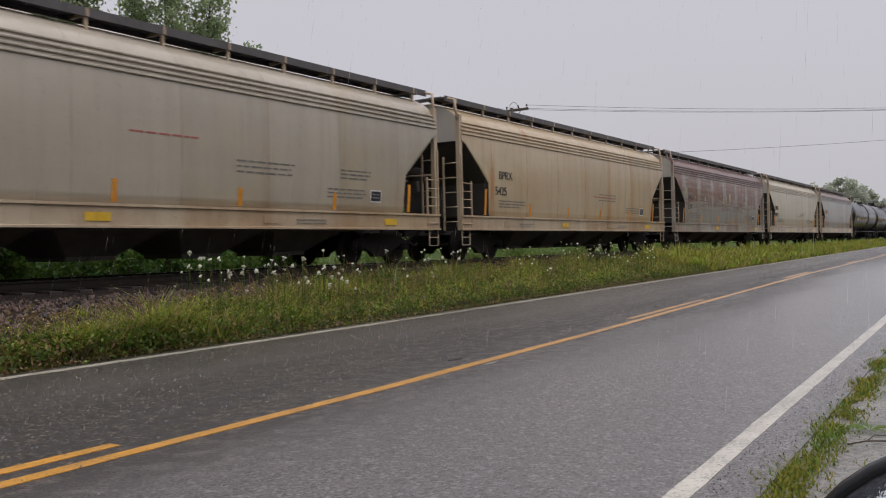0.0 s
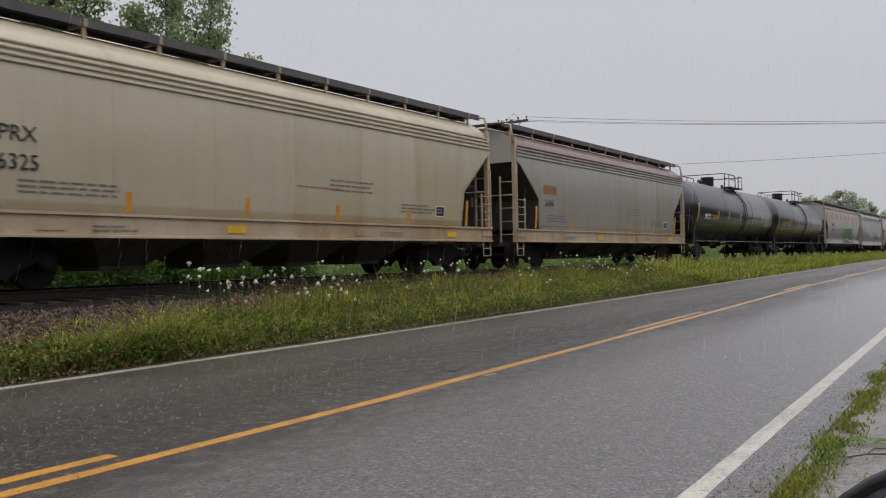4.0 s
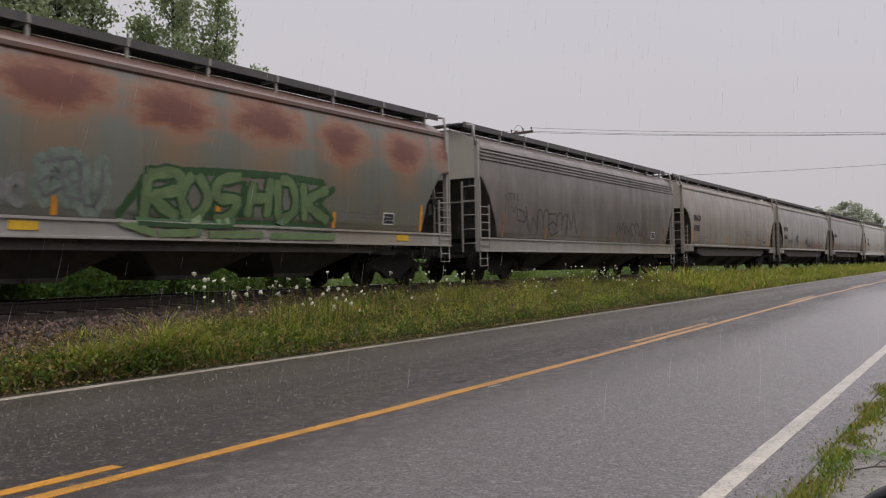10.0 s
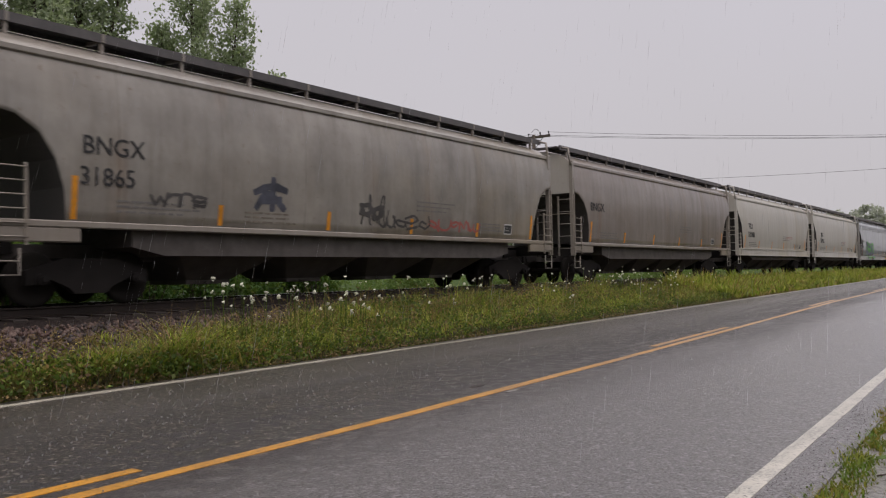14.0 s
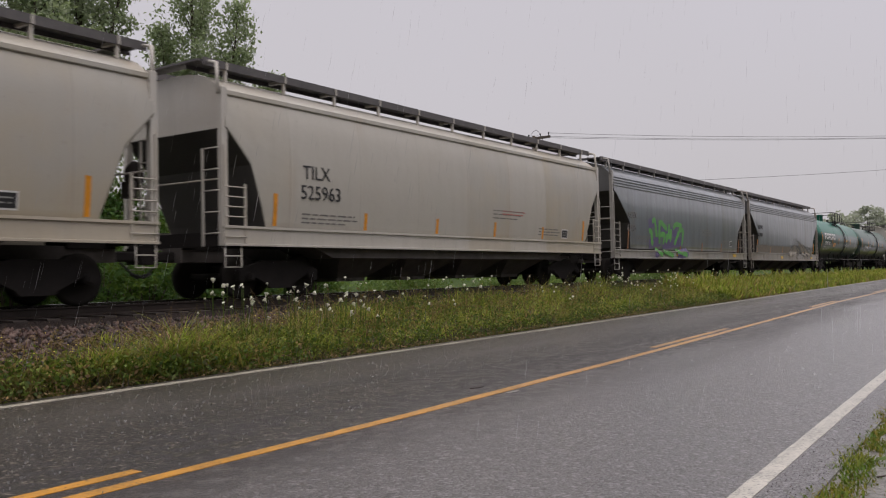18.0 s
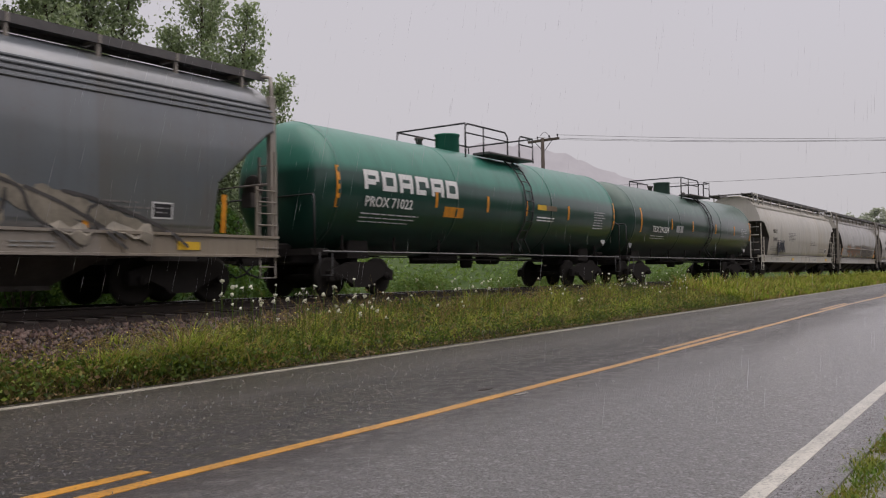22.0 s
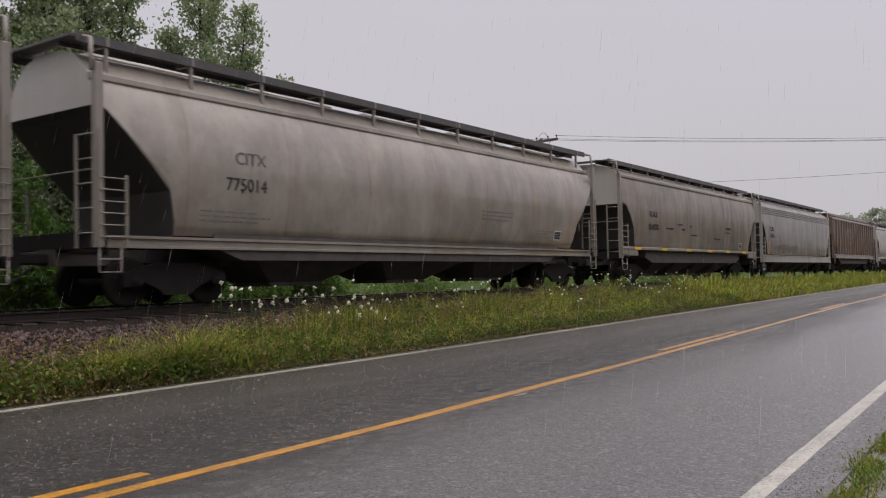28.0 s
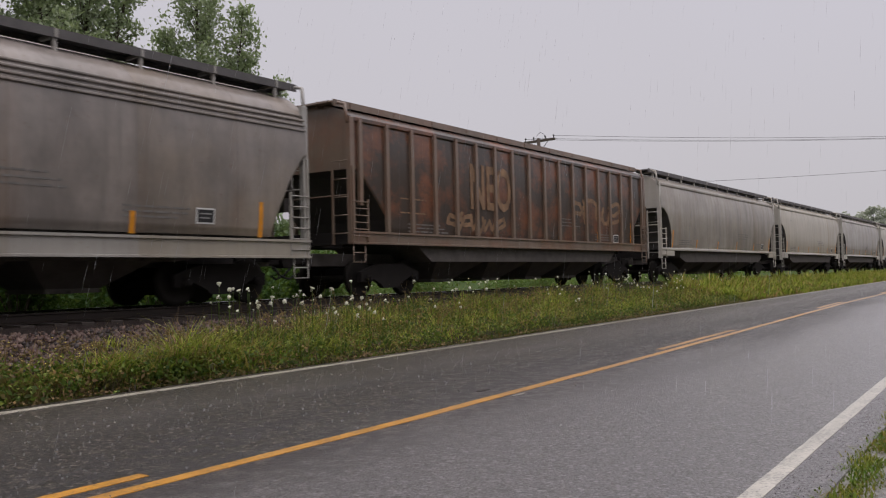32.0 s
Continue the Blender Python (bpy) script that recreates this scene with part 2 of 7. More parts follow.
def asphalt():
    n = Nodes("wet_asphalt")
    x, y, z = n.axes()
    grain, mid = n.noise(66, 4, 0.85), n.noise(5.5, 5, 0.78)
    big = n.noise(0.35, 2, 0.5, (0.22, 1.7, 1))
    track = n.noise(1.1, 3, 0.6, (0.22, 1.2, 1))
    stone = n.add("ShaderNodeTexVoronoi")
    n.put(stone.inputs["Scale"], 46)
    n.put(stone.inputs["Randomness"], 1.0)
    n.put(stone.inputs["Vector"], n.pos)
    pick = n.add("ShaderNodeSeparateXYZ")
    n.put(pick.inputs[0], stone.outputs[1])
    lane = n.math("SUBTRACT", y, n.math("MULTIPLY", x, ROAD_TURN))
    drift = n.math("ADD", lane, n.math("MULTIPLY", n.math("SUBTRACT", big, 0.5), 2.0))
    # dark tarry far lane, coloured also for the train and verge it mirrors
    c = n.mix(n.ramp(grain, 0.38, 0.62), (0.005, 0.004, 0.003), (0.040, 0.030, 0.023))
    # pale chips, whose brightness also stands for sky glints on wet stone
    chip_glint = n.noise(34, 5, 0.9)
    c = n.mix(n.ramp(chip_glint, 0.56, 0.65, 0, 0.9), c, (0.36, 0.295, 0.24))
    c = n.mix(n.ramp(pick.outputs[0], 0.83, 0.89, 0, 0.85), c, (0.36, 0.30, 0.25))
    c = n.mix(n.ramp(pick.outputs[1], 0.6, 0.85, 0, 0.8), c, (0.010, 0.009, 0.009))
    # the near lane is coloured paler, for the sky mirrored in its water film
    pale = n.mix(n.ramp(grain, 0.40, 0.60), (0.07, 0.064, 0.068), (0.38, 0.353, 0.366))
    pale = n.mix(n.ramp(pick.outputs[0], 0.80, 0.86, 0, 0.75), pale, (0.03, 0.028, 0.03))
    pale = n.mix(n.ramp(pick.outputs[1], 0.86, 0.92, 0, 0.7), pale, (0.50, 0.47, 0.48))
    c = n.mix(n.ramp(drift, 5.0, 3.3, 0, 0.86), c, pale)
    # paler wheel path in the far lane; middle patches coloured dark for missing sky reflection
    path = n.math("MULTIPLY", n.ramp(n.math("ABSOLUTE", n.math("SUBTRACT", drift, 6.9)), 0.9, 0.2, 0, 0.28), n.ramp(track, 0.38, 0.6))
    c = n.mix(path, c, pale)
    blotch = n.ramp(n.math("ADD", n.math("MULTIPLY", mid, 0.7), n.math("MULTIPLY", track, 0.3)), 0.44, 0.53)
    seam = n.math("MULTIPLY", n.ramp(n.math("ABSOLUTE", n.math("SUBTRACT", drift, 4.8)), 2.1, 0.5, 0.08, 1.0), blotch)
    c = n.mix(n.math("MULTIPLY", seam, 0.88), c, n.mix(n.ramp(grain, 0.4, 0.62), (0.012, 0.011, 0.011), (0.07, 0.062, 0.06)))
    film = n.math("SUBTRACT", 1.0, n.math("MULTIPLY", seam, 0.9))
    rough = n.ramp(film, 0, 1, 0.6, 0.28)
    pits = n.math("ADD", n.math("MULTIPLY", stone.outputs[0], 1.2), n.math("ADD", n.math("MULTIPLY", grain, 1.0), n.math("MULTIPLY", mid, 1.2)))
    return n.surface(c, rough, 0.0, n.bump(pits, 1.0, 0.02), coat=n.math("MULTIPLY", n.ramp(film, 0, 1, 0.15, 1.0), n.ramp(drift, 5.4, 3.6, 0.4, 1.0)), coat_normal=n.bump(pits, 0.3, 0.012), coat_rough=0.18, coat_ior=1.65)


def road_paint(name, color, worn=0.4):
    n = Nodes(name)
    wear = n.math("ADD", n.math("MULTIPLY", n.noise(40, 4, 0.7), 0.6), n.math("MULTIPLY", n.noise(3, 5), 0.4))
    c = n.mix(n.ramp(n.noise(5, 5), 0.35, 0.7), color, dim(color, 0.75))
    c = n.mix(n.ramp(wear, 0.50, 0.60, 0, worn), c, (0.06, 0.055, 0.05))
    c = n.mix(n.ramp(n.noise(26, 2, 0.8), 0.60, 0.68, 0, 0.8), c, (0.035, 0.032, 0.03))
    gap = n.ramp(n.noise(0.5, 6, 0.75, (0.5, 3, 1)), 0.50, 0.66, 0, worn)
    c = n.mix(gap, c, (0.10, 0.085, 0.07))
    return n.surface(c, 0.3, 0, n.bump(n.noise(45, 3), 0.6, 0.008), coat=0.7, coat_rough=0.2, coat_ior=1.6)


def soil(name, a, b, c, rough=0.85, scale=3.0):
    n = Nodes(name)
    col = n.mix(n.ramp(n.noise(scale, 6), 0.35, 0.65), a, b)
    col = n.mix(n.ramp(n.noise(scale * 12, 4), 0.45, 0.65), col, c)
    return n.surface(col, rough, 0, n.bump(n.noise(scale * 9, 5), 0.7, 0.04), spec=0.5 if rough < 0.5 else 0.12)


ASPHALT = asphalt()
WHITE_LINE = road_paint("white_road_paint", (0.64, 0.60, 0.51), 0.55)
YELLOW_LINE = road_paint("yellow_road_paint", (0.78, 0.36, 0.03), 0.45)
GROUND = soil("wet_grass_soil", (0.014, 0.018, 0.007), (0.03, 0.034, 0.011), (0.03, 0.022, 0.014))
FIELD = soil("field_grass", (0.035, 0.07, 0.014), (0.07, 0.11, 0.025), (0.03, 0.05, 0.014), scale=0.8)
BALLAST_BED = soil("ballast_bed", (0.035, 0.025, 0.022), (0.06, 0.042, 0.036), (0.018, 0.014, 0.013), scale=9)
DARK_BED = soil("dark_ballast_bed", (0.034, 0.026, 0.024), (0.055, 0.043, 0.039), (0.018, 0.015, 0.014), scale=9)
SHOULDER = soil("wet_gravel_shoulder", (0.18, 0.17, 0.155), (0.29, 0.28, 0.265), (0.09, 0.085, 0.08), rough=0.3, scale=2.5)
GRASS = leaf("grass_blades", (0.05, 0.095, 0.012), (0.56, 0.58, 0.09), 0.32, (0.48, 0.28, 0.13), (0.33, 0.46, 0.045))
PALE_WEED = leaf("pale_weed_leaves", (0.05, 0.10, 0.017), (0.28, 0.34, 0.065), 0.3, (0.32, 0.19, 0.08))
MOSS = leaf("mossy_shoulder_grass", (0.05, 0.11, 0.010), (0.32, 0.29, 0.03), 0.3, (0.30, 0.18, 0.03), (0.08, 0.19, 0.018))
FIELD_BLADE = leaf("field_grass_blades", (0.025, 0.06, 0.014), (0.12, 0.19, 0.045), 0.3)
DARK_STALK = leaf("dark_dead_stalks", (0.035, 0.026, 0.018), (0.10, 0.07, 0.045), 0.2)
DRY = leaf("dry_stalks", (0.16, 0.10, 0.05), (0.28, 0.20, 0.09), 0.2)
WEED = leaf("weed_leaves", (0.02, 0.05, 0.012), (0.11, 0.17, 0.03), 0.35, (0.16, 0.09, 0.05))
BUSH = leaf("bush_leaves", (0.03, 0.085, 0.02), (0.085, 0.17, 0.04), 0.35)
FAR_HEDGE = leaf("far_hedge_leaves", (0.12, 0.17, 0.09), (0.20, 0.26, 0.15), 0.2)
PALE_BUSH = leaf("pale_bush_leaves", (0.08, 0.15, 0.04), (0.18, 0.27, 0.09), 0.4)
# leaf colour lightened to include the rain haze before these trees
TREE_LEAF = leaf("tree_leaves", (0.25, 0.31, 0.20), (0.48, 0.55, 0.37), 0.5)
BACK_LEAF = leaf("slope_wood_leaves", (0.02, 0.04, 0.015), (0.06, 0.09, 0.03), 0.25)
# far leaves get a pale grey colour in place of rain haze
HAZY_LEAF = leaf("haze_pale_tree_leaves", (0.52, 0.54, 0.49), (0.60, 0.62, 0.57), 0.45)
PETAL = plain("flower_white", (0.78, 0.78, 0.64), 0.7, vary=0.1, scale=20)
DAISY = plain("flower_yellow", (0.70, 0.62, 0.10), 0.7, vary=0.1, scale=20)
BARK = plain("bark", (0.09, 0.07, 0.055), 0.9, scale=5)
WOOD = plain("weathered_pole_wood", (0.10, 0.08, 0.065), 0.85, scale=3)
TIE_WOOD = plain("creosoted_tie", (0.045, 0.035, 0.03), 0.8, scale=5)
RAIL_STEEL = plain("rusty_rail", (0.032, 0.022, 0.019), 0.6, 0.2, scale=5)
RAIL_TOP = plain("polished_rail_head", (0.45, 0.45, 0.46), 0.25, 1.0, 0.1)
GRIME = plain("oily_underframe_grime", (0.125, 0.113, 0.107), 0.85, scale=3, spec=0.1)
TRUCK = plain("black_truck_casting", (0.028, 0.025, 0.024), 0.85, scale=3, spec=0.12)
WHEEL = plain("wheel_steel", (0.028, 0.025, 0.023), 0.8, 0.1, scale=4, spec=0.15)
WIRE = plain("wire_metal", (0.05, 0.05, 0.052), 0.5, 0.5)
GRATING = plain("dark_walkway_grating", (0.105, 0.098, 0.098), 0.5, 0.1, scale=4, spec=0.5)
WORN_STEEL = plain("worn_grey_steel", (0.22, 0.22, 0.22), 0.5, 0.3, 0.3)
RUBBER = plain("tyre_rubber", (0.02, 0.02, 0.02), 0.8)
ORANGE = plain("orange_reflector", (0.75, 0.30, 0.02), 0.4, vary=0.25)
YELLOW = plain("yellow_reflector", (0.80, 0.50, 0.04), 0.4, vary=0.2)
BLACK_PAINT = plain("black_lettering", (0.025, 0.025, 0.028), 0.5)
FADED_BLACK = plain("faded_black_lettering", (0.175, 0.165, 0.155), 0.55)
WHITE_PAINT = plain("white_lettering", (0.75, 0.75, 0.74), 0.5, vary=0.1)
RED_PAINT = plain("faded_red_lettering", (0.42, 0.12, 0.10), 0.55)
GOLD_PAINT = plain("orange_lettering", (0.55, 0.28, 0.03), 0.5)
PEBBLE = plain("pale_wet_pebble", (0.34, 0.33, 0.31), 0.3, vary=0.3, scale=9)
STONES = []
for tone in ((0.090, 0.048, 0.038), (0.036, 0.025, 0.023), (0.14, 0.092, 0.075)):
    STONES.append(plain("ballast_stone", tone, 0.55, vary=0.4, scale=9))


# ---- mesh building ----
class Shape:
    """Collects boxes, tubes and lofts into one mesh."""

    def __init__(self):
        self.v, self.f, self.smooth, self.slot = [], [], [], []

    def face(self, ids, smooth=False, slot=0):
        self.f.append(ids)
        self.smooth.append(smooth)
        self.slot.append(slot)

    def box(self, x0, x1, y0, y1, z0, z1, b=0.0, slot=0):
        """A box; b chamfers its four long edges along x."""
        i = len(self.v)
        if b:
            ring = [(y0 + b, z0), (y1 - b, z0), (y1, z0 + b), (y1, z1 - b), (y1 - b, z1), (y0 + b, z1), (y0, z1 - b), (y0, z0 + b)]
        else:
            ring = [(y0, z0), (y1, z0), (y1, z1), (y0, z1)]
        n = len(ring)
        self.v += [(x0, y, z) for y, z in ring] + [(x1, y, z) for y, z in ring]
        for k in range(n):
            self.face((i + k, i + n + k, i + n + (k + 1) % n, i + (k + 1) % n), False, slot)
        self.face(tuple(i + k for k in range(n)), False, slot)
        self.face(tuple(i + 2 * n - 1 - k for k in range(n)), False, slot)
        return self

    def tube(self, p, q, r, r2=None, n=6, caps=True, slot=0, smooth=True):
        p, q = Vector(p), Vector(q)
        r2 = r if r2 is None else r2
        d = (q - p).normalized()
        a = d.orthogonal().normalized()
        b = d.cross(a)
        i = len(self.v)
        for c, s in ((p, r), (q, r2)):
            for k in range(n):
                t = 2 * math.pi * k / n
                self.v.append(tuple(c + s * (math.cos(t) * a + math.sin(t) * b)))
        for k in range(n):
            self.face((i + k, i + (k + 1) % n, i + n + (k + 1) % n, i + n + k), smooth, slot)
        if caps:
            self.face(tuple(i + n - 1 - k for k in range(n)), False, slot)
            self.face(tuple(i + n + k for k in range(n)), False, slot)
        return self

    def path(self, pts, r, n=6):
        """One bent pipe through the points."""
        pts = [Vector(p) for p in pts]
        i, side = len(self.v), None
        for k, p in enumerate(pts):
            d = (pts[min(k + 1, len(pts) - 1)] - pts[max(k - 1, 0)]).normalized()
            side = d.orthogonal().normalized() if side is None else (side - side.dot(d) * d).normalized()
            up = d.cross(side)
            for j in range(n):
                t = 2 * math.pi * j / n
                self.v.append(tuple(p + r * (math.cos(t) * side + math.sin(t) * up)))
        for k in range(len(pts) - 1):
            for j in range(n):
                a, b = i + k * n, i + (k + 1) * n
                self.face((a + j, a + (j + 1) % n, b + (j + 1) % n, b + j), True)
        self.face(tuple(i + n - 1 - j for j in range(n)))
        self.face(tuple(i + (len(pts) - 1) * n + j for j in range(n)))
        return self

    def extrude(self, ring, x0, x1):
        """An outline of (y, z), counter-clockwise seen from +x, drawn out along x."""
        i, n = len(self.v), len(ring)
        self.v += [(x, y, z) for x in (x0, x1) for y, z in ring]
        for k in range(n):
            self.face((i + k, i + n + k, i + n + (k + 1) % n, i + (k + 1) % n)[::-1])
        self.face(tuple(i + n - 1 - k for k in range(n)))
        self.face(tuple(i + n + k for k in range(n)))
        return self

    def lathe(self, rings, n=24, axis="x", centre=(0, 0), slot=0):
        """Rings of (place along the axis, radius)."""
        i = len(self.v)
        for a, r in rings:
            for k in range(n):
                t = 2 * math.pi * k / n
                c, s = centre[0] + r * math.cos(t), centre[1] + r * math.sin(t)
                self.v.append({"x": (a, c, s), "y": (c, a, s), "z": (c, s, a)}[axis])
        flip = axis == "y"
        for j in range(len(rings) - 1):
            for k in range(n):
                q = (i + j * n + k, i + j * n + (k + 1) % n, i + (j + 1) * n + (k + 1) % n, i + (j + 1) * n + k)
                self.face(q if flip else q[::-1], True, slot)
        self.face(tuple(i + k for k in range(n)), True, slot)
        self.face(tuple(i + (len(rings) - 1) * n + n - 1 - k for k in range(n)), True, slot)
        return self

    def prism(self, pts, y0, y1, slot=0):
        """An outline of (x, z) given thickness along y."""
        i, n = len(self.v), len(pts)
        self.v += [(x, y0, z) for x, z in pts] + [(x, y1, z) for x, z in pts]
        for k in range(n):
            self.face((i + k, i + (k + 1) % n, i + n + (k + 1) % n, i + n + k), False, slot)
        self.face(tuple(i + n - 1 - k for k in range(n)), False, slot)
        self.face(tuple(i + n + k for k in range(n)), False, slot)
        return self

    def mesh(self, name, *mats):
        me = bpy.data.meshes.new(name)
        me.from_pydata(self.v, [], self.f)
        me.polygons.foreach_set("use_smooth", self.smooth)
        for m in mats:
            me.materials.append(m)
        if len(mats) > 1:
            me.polygons.foreach_set("material_index", self.slot)
        me.update()
        return me


def part(name, data, parent, label="", m=None):
    """Links one mesh under a thing or under a part."""
    ob = new(name, data)
    ob.parent = parent
    if m is not None:
        ob.matrix_basis = m
    return tagged(ob, label)


def thing(name, m, label, category, group="", kind=""):
    ob = new(name)
    ob.empty_display_size = 0.3
    ob.matrix_basis = m
    return tagged(ob, label, category, group, kind)


def solid(name, data, label, category, group="", kind="", m=None):
    ob = new(name, data)
    if m is not None:
        ob.matrix_basis = m
    return tagged(ob, label, category, group, kind)


def arrays(name, verts, faces, mat, smooth=False):
    """A mesh from an array of corners and one of faces that all have as many corners."""
    me = bpy.data.meshes.new(name)
    k = faces.shape[1]
    me.vertices.add(len(verts))
    me.vertices.foreach_set("co", np.ascontiguousarray(verts, dtype=np.float32).ravel())
    me.loops.add(faces.size)
    me.loops.foreach_set("vertex_index", np.ascontiguousarray(faces, dtype=np.int32).ravel())
    me.polygons.add(len(faces))
    me.polygons.foreach_set("loop_start", np.arange(0, faces.size, k, dtype=np.int32))
    if smooth:
        me.polygons.foreach_set("use_smooth", np.ones(len(faces), dtype=bool))
    me.materials.append(mat)
    me.update(calc_edges=True)
    return me


def leaf_mesh(name, centres, size, mat, rng, flat=0.0):
    """Small folded leaves, one at each centre."""
    n = len(centres)
    a = rng.normal(size=(n, 3))
    a[:, 2] *= 1 - flat
    a /= np.linalg.norm(a, axis=1)[:, None]
    b = np.cross(a, rng.normal(size=(n, 3)))
    b /= np.linalg.norm(b, axis=1)[:, None]
    c = np.cross(a, b)
    s = size * rng.uniform(0.6, 1.25, n)[:, None]
    v = np.stack([centres - a * s, centres + b * s * 0.55 + c * s * 0.18, centres + a * s, centres - b * s * 0.55 + c * s * 0.18], 1)
    f = np.arange(n * 4).reshape(n, 4)
    return arrays(name, v.reshape(-1, 3), f, mat)


def blades(name, roots, height, width, lean, mat, rng):
    """Grass blades: three triangles each, bent over."""
    n = len(roots)
    turn = rng.uniform(0, 2 * math.pi, n)
    side = np.stack([np.cos(turn), np.sin(turn), 0 * turn], 1)
    out = np.stack([-np.sin(turn), np.cos(turn), 0 * turn], 1)
    h = height[:, None]
    bend = (lean * rng.uniform(0.2, 1.2, n))[:, None] * h
    w = width * rng.uniform(0.6, 1.3, n)[:, None]
    up = np.array([0, 0, 1.0])
    mid = roots + up * h * 0.55 + out * bend * 0.35
    tip = roots + up * h * 0.95 + out * bend
    v = np.stack([roots - side * w, roots + side * w, mid - side * w * 0.75, mid + side * w * 0.75, tip], 1).reshape(-1, 3)
    i = (np.arange(n) * 5)[:, None]
    f = np.concatenate([i + [0, 1, 3], i + [0, 3, 2], i + [2, 3, 4]], 1).reshape(-1, 3)
    return arrays(name, v, f, mat)


# ---- ground, road, track ----
def road_shift(x):
    return ROAD_TURN * min(max(x, -40), 95)


def rise(x):
    """The road climbs very slightly."""
    return 0.003 * min(max(x - 12, 0), 90)


PROFILE = [(10.0, 0.12), (11.0, 0.24), (12.2, 0.41), (13.1, 0.46), (13.32, 0.565), (15.88, 0.565), (16.1, 0.46), (17.0, 0.40), (18.8, 0.12), (22.0, 0.0)]


def ground_z(x, y):
    r = road_shift(x)
    u = rise(x)
    pts = [(r + 8.5, u - 0.02), (r + 8.9, u + 0.04)] + [p for p in PROFILE if p[0] > r + 9.1]
    if y <= pts[0][0]:
        return u - 0.02
    for (a, za), (b, zb) in zip(pts, pts[1:]):
        if y <= b:
            return za + (zb - za) * (y - a) / (b - a)
    return 0.0


BANK = (2.0, 4.6, 9.0, 14.0, 14.0)


def build_ground():
    xs = [-3000, -600, -150] + [-60 + 3 * k for k in range(70)] + [170, 220, 400, 900, 4000]
    v = []
    for x in xs:
        r = road_shift(x)
        ys = [-4000, -300, -40, -8, r + 0.2, r + 0.7, r + 1.0, r + 8.4, r + 8.5, r + 8.9, 11.0, 11.6, 12.2, 13.1, 13.32, 14.6, 15.88, 16.1, 17.0, 18.8, 22, 35, 60, 140, 500, 4500]
        for k, y in enumerate(ys):
            z = ground_z(x, y) if 8 < k < 20 else (rise(x) - 0.05 if 5 < k <= 8 else 0.0)
            if k in (10, 11, 19):
                z += 0.05 * noise.noise((x * 0.4, y, 0))
            if k < 6:
                z = -0.035 + (rise(x) if k > 2 else 0)
            if k > 20:
                z = BANK[k - 21]
            v.append((x, y, z))
    rows, n = len(xs), 26
    f, slots = [], []
    for i in range(rows - 1):
        for k in range(n - 1):
            f.append((i * n + k, (i + 1) * n + k, (i + 1) * n + k + 1, i * n + k + 1))
            slots.append(3 if 13 <= k < 17 else 2 if 10 <= k < 19 else (1 if k >= 20 else 0))
    me = bpy.data.meshes.new("ground")
    me.from_pydata(v, [], f)
    for m in (GROUND, FIELD, BALLAST_BED, DARK_BED):
        me.materials.append(m)
    me.polygons.foreach_set("material_index", slots)
    solid("ground", me, "wet grassy ground with a raised stone railway bed", "ground", kind="structure")


def strip(name, y0, y1, x0, x1, z0, z1, mat, label, category, step=5.0, ragged=0.0, drift=0.0):
    """A slab that follows the road between two of its offsets."""
    rng = random.Random(name + str(y0))
    n = max(2, int((x1 - x0) / step) + 1)
    s = Shape()
    for k in range(n):
        x = x0 + (x1 - x0) * k / (n - 1)
        r = road_shift(x) + drift * min(max(x - 6, 0), 24)
        e = [rng.uniform(-ragged, ragged) for _ in range(2)]
        u = rise(x)
        s.v += [(x, r + y0 + e[0], z0 + u), (x, r + y1 + e[1], z0 + u), (x, r + y1 + e[1], z1 + u), (x, r + y0 + e[0], z1 + u)]
    for k in range(n - 1):
        for j in range(4):
            s.face((4 * k + j, 4 * k + 4 + j, 4 * k + 4 + (j + 1) % 4, 4 * k + (j + 1) % 4))
    s.face((0, 1, 2, 3))
    s.face((4 * n - 1, 4 * n - 2, 4 * n - 3, 4 * n - 4))
    return solid(name, s.mesh(name, mat), label, category, kind="structure")


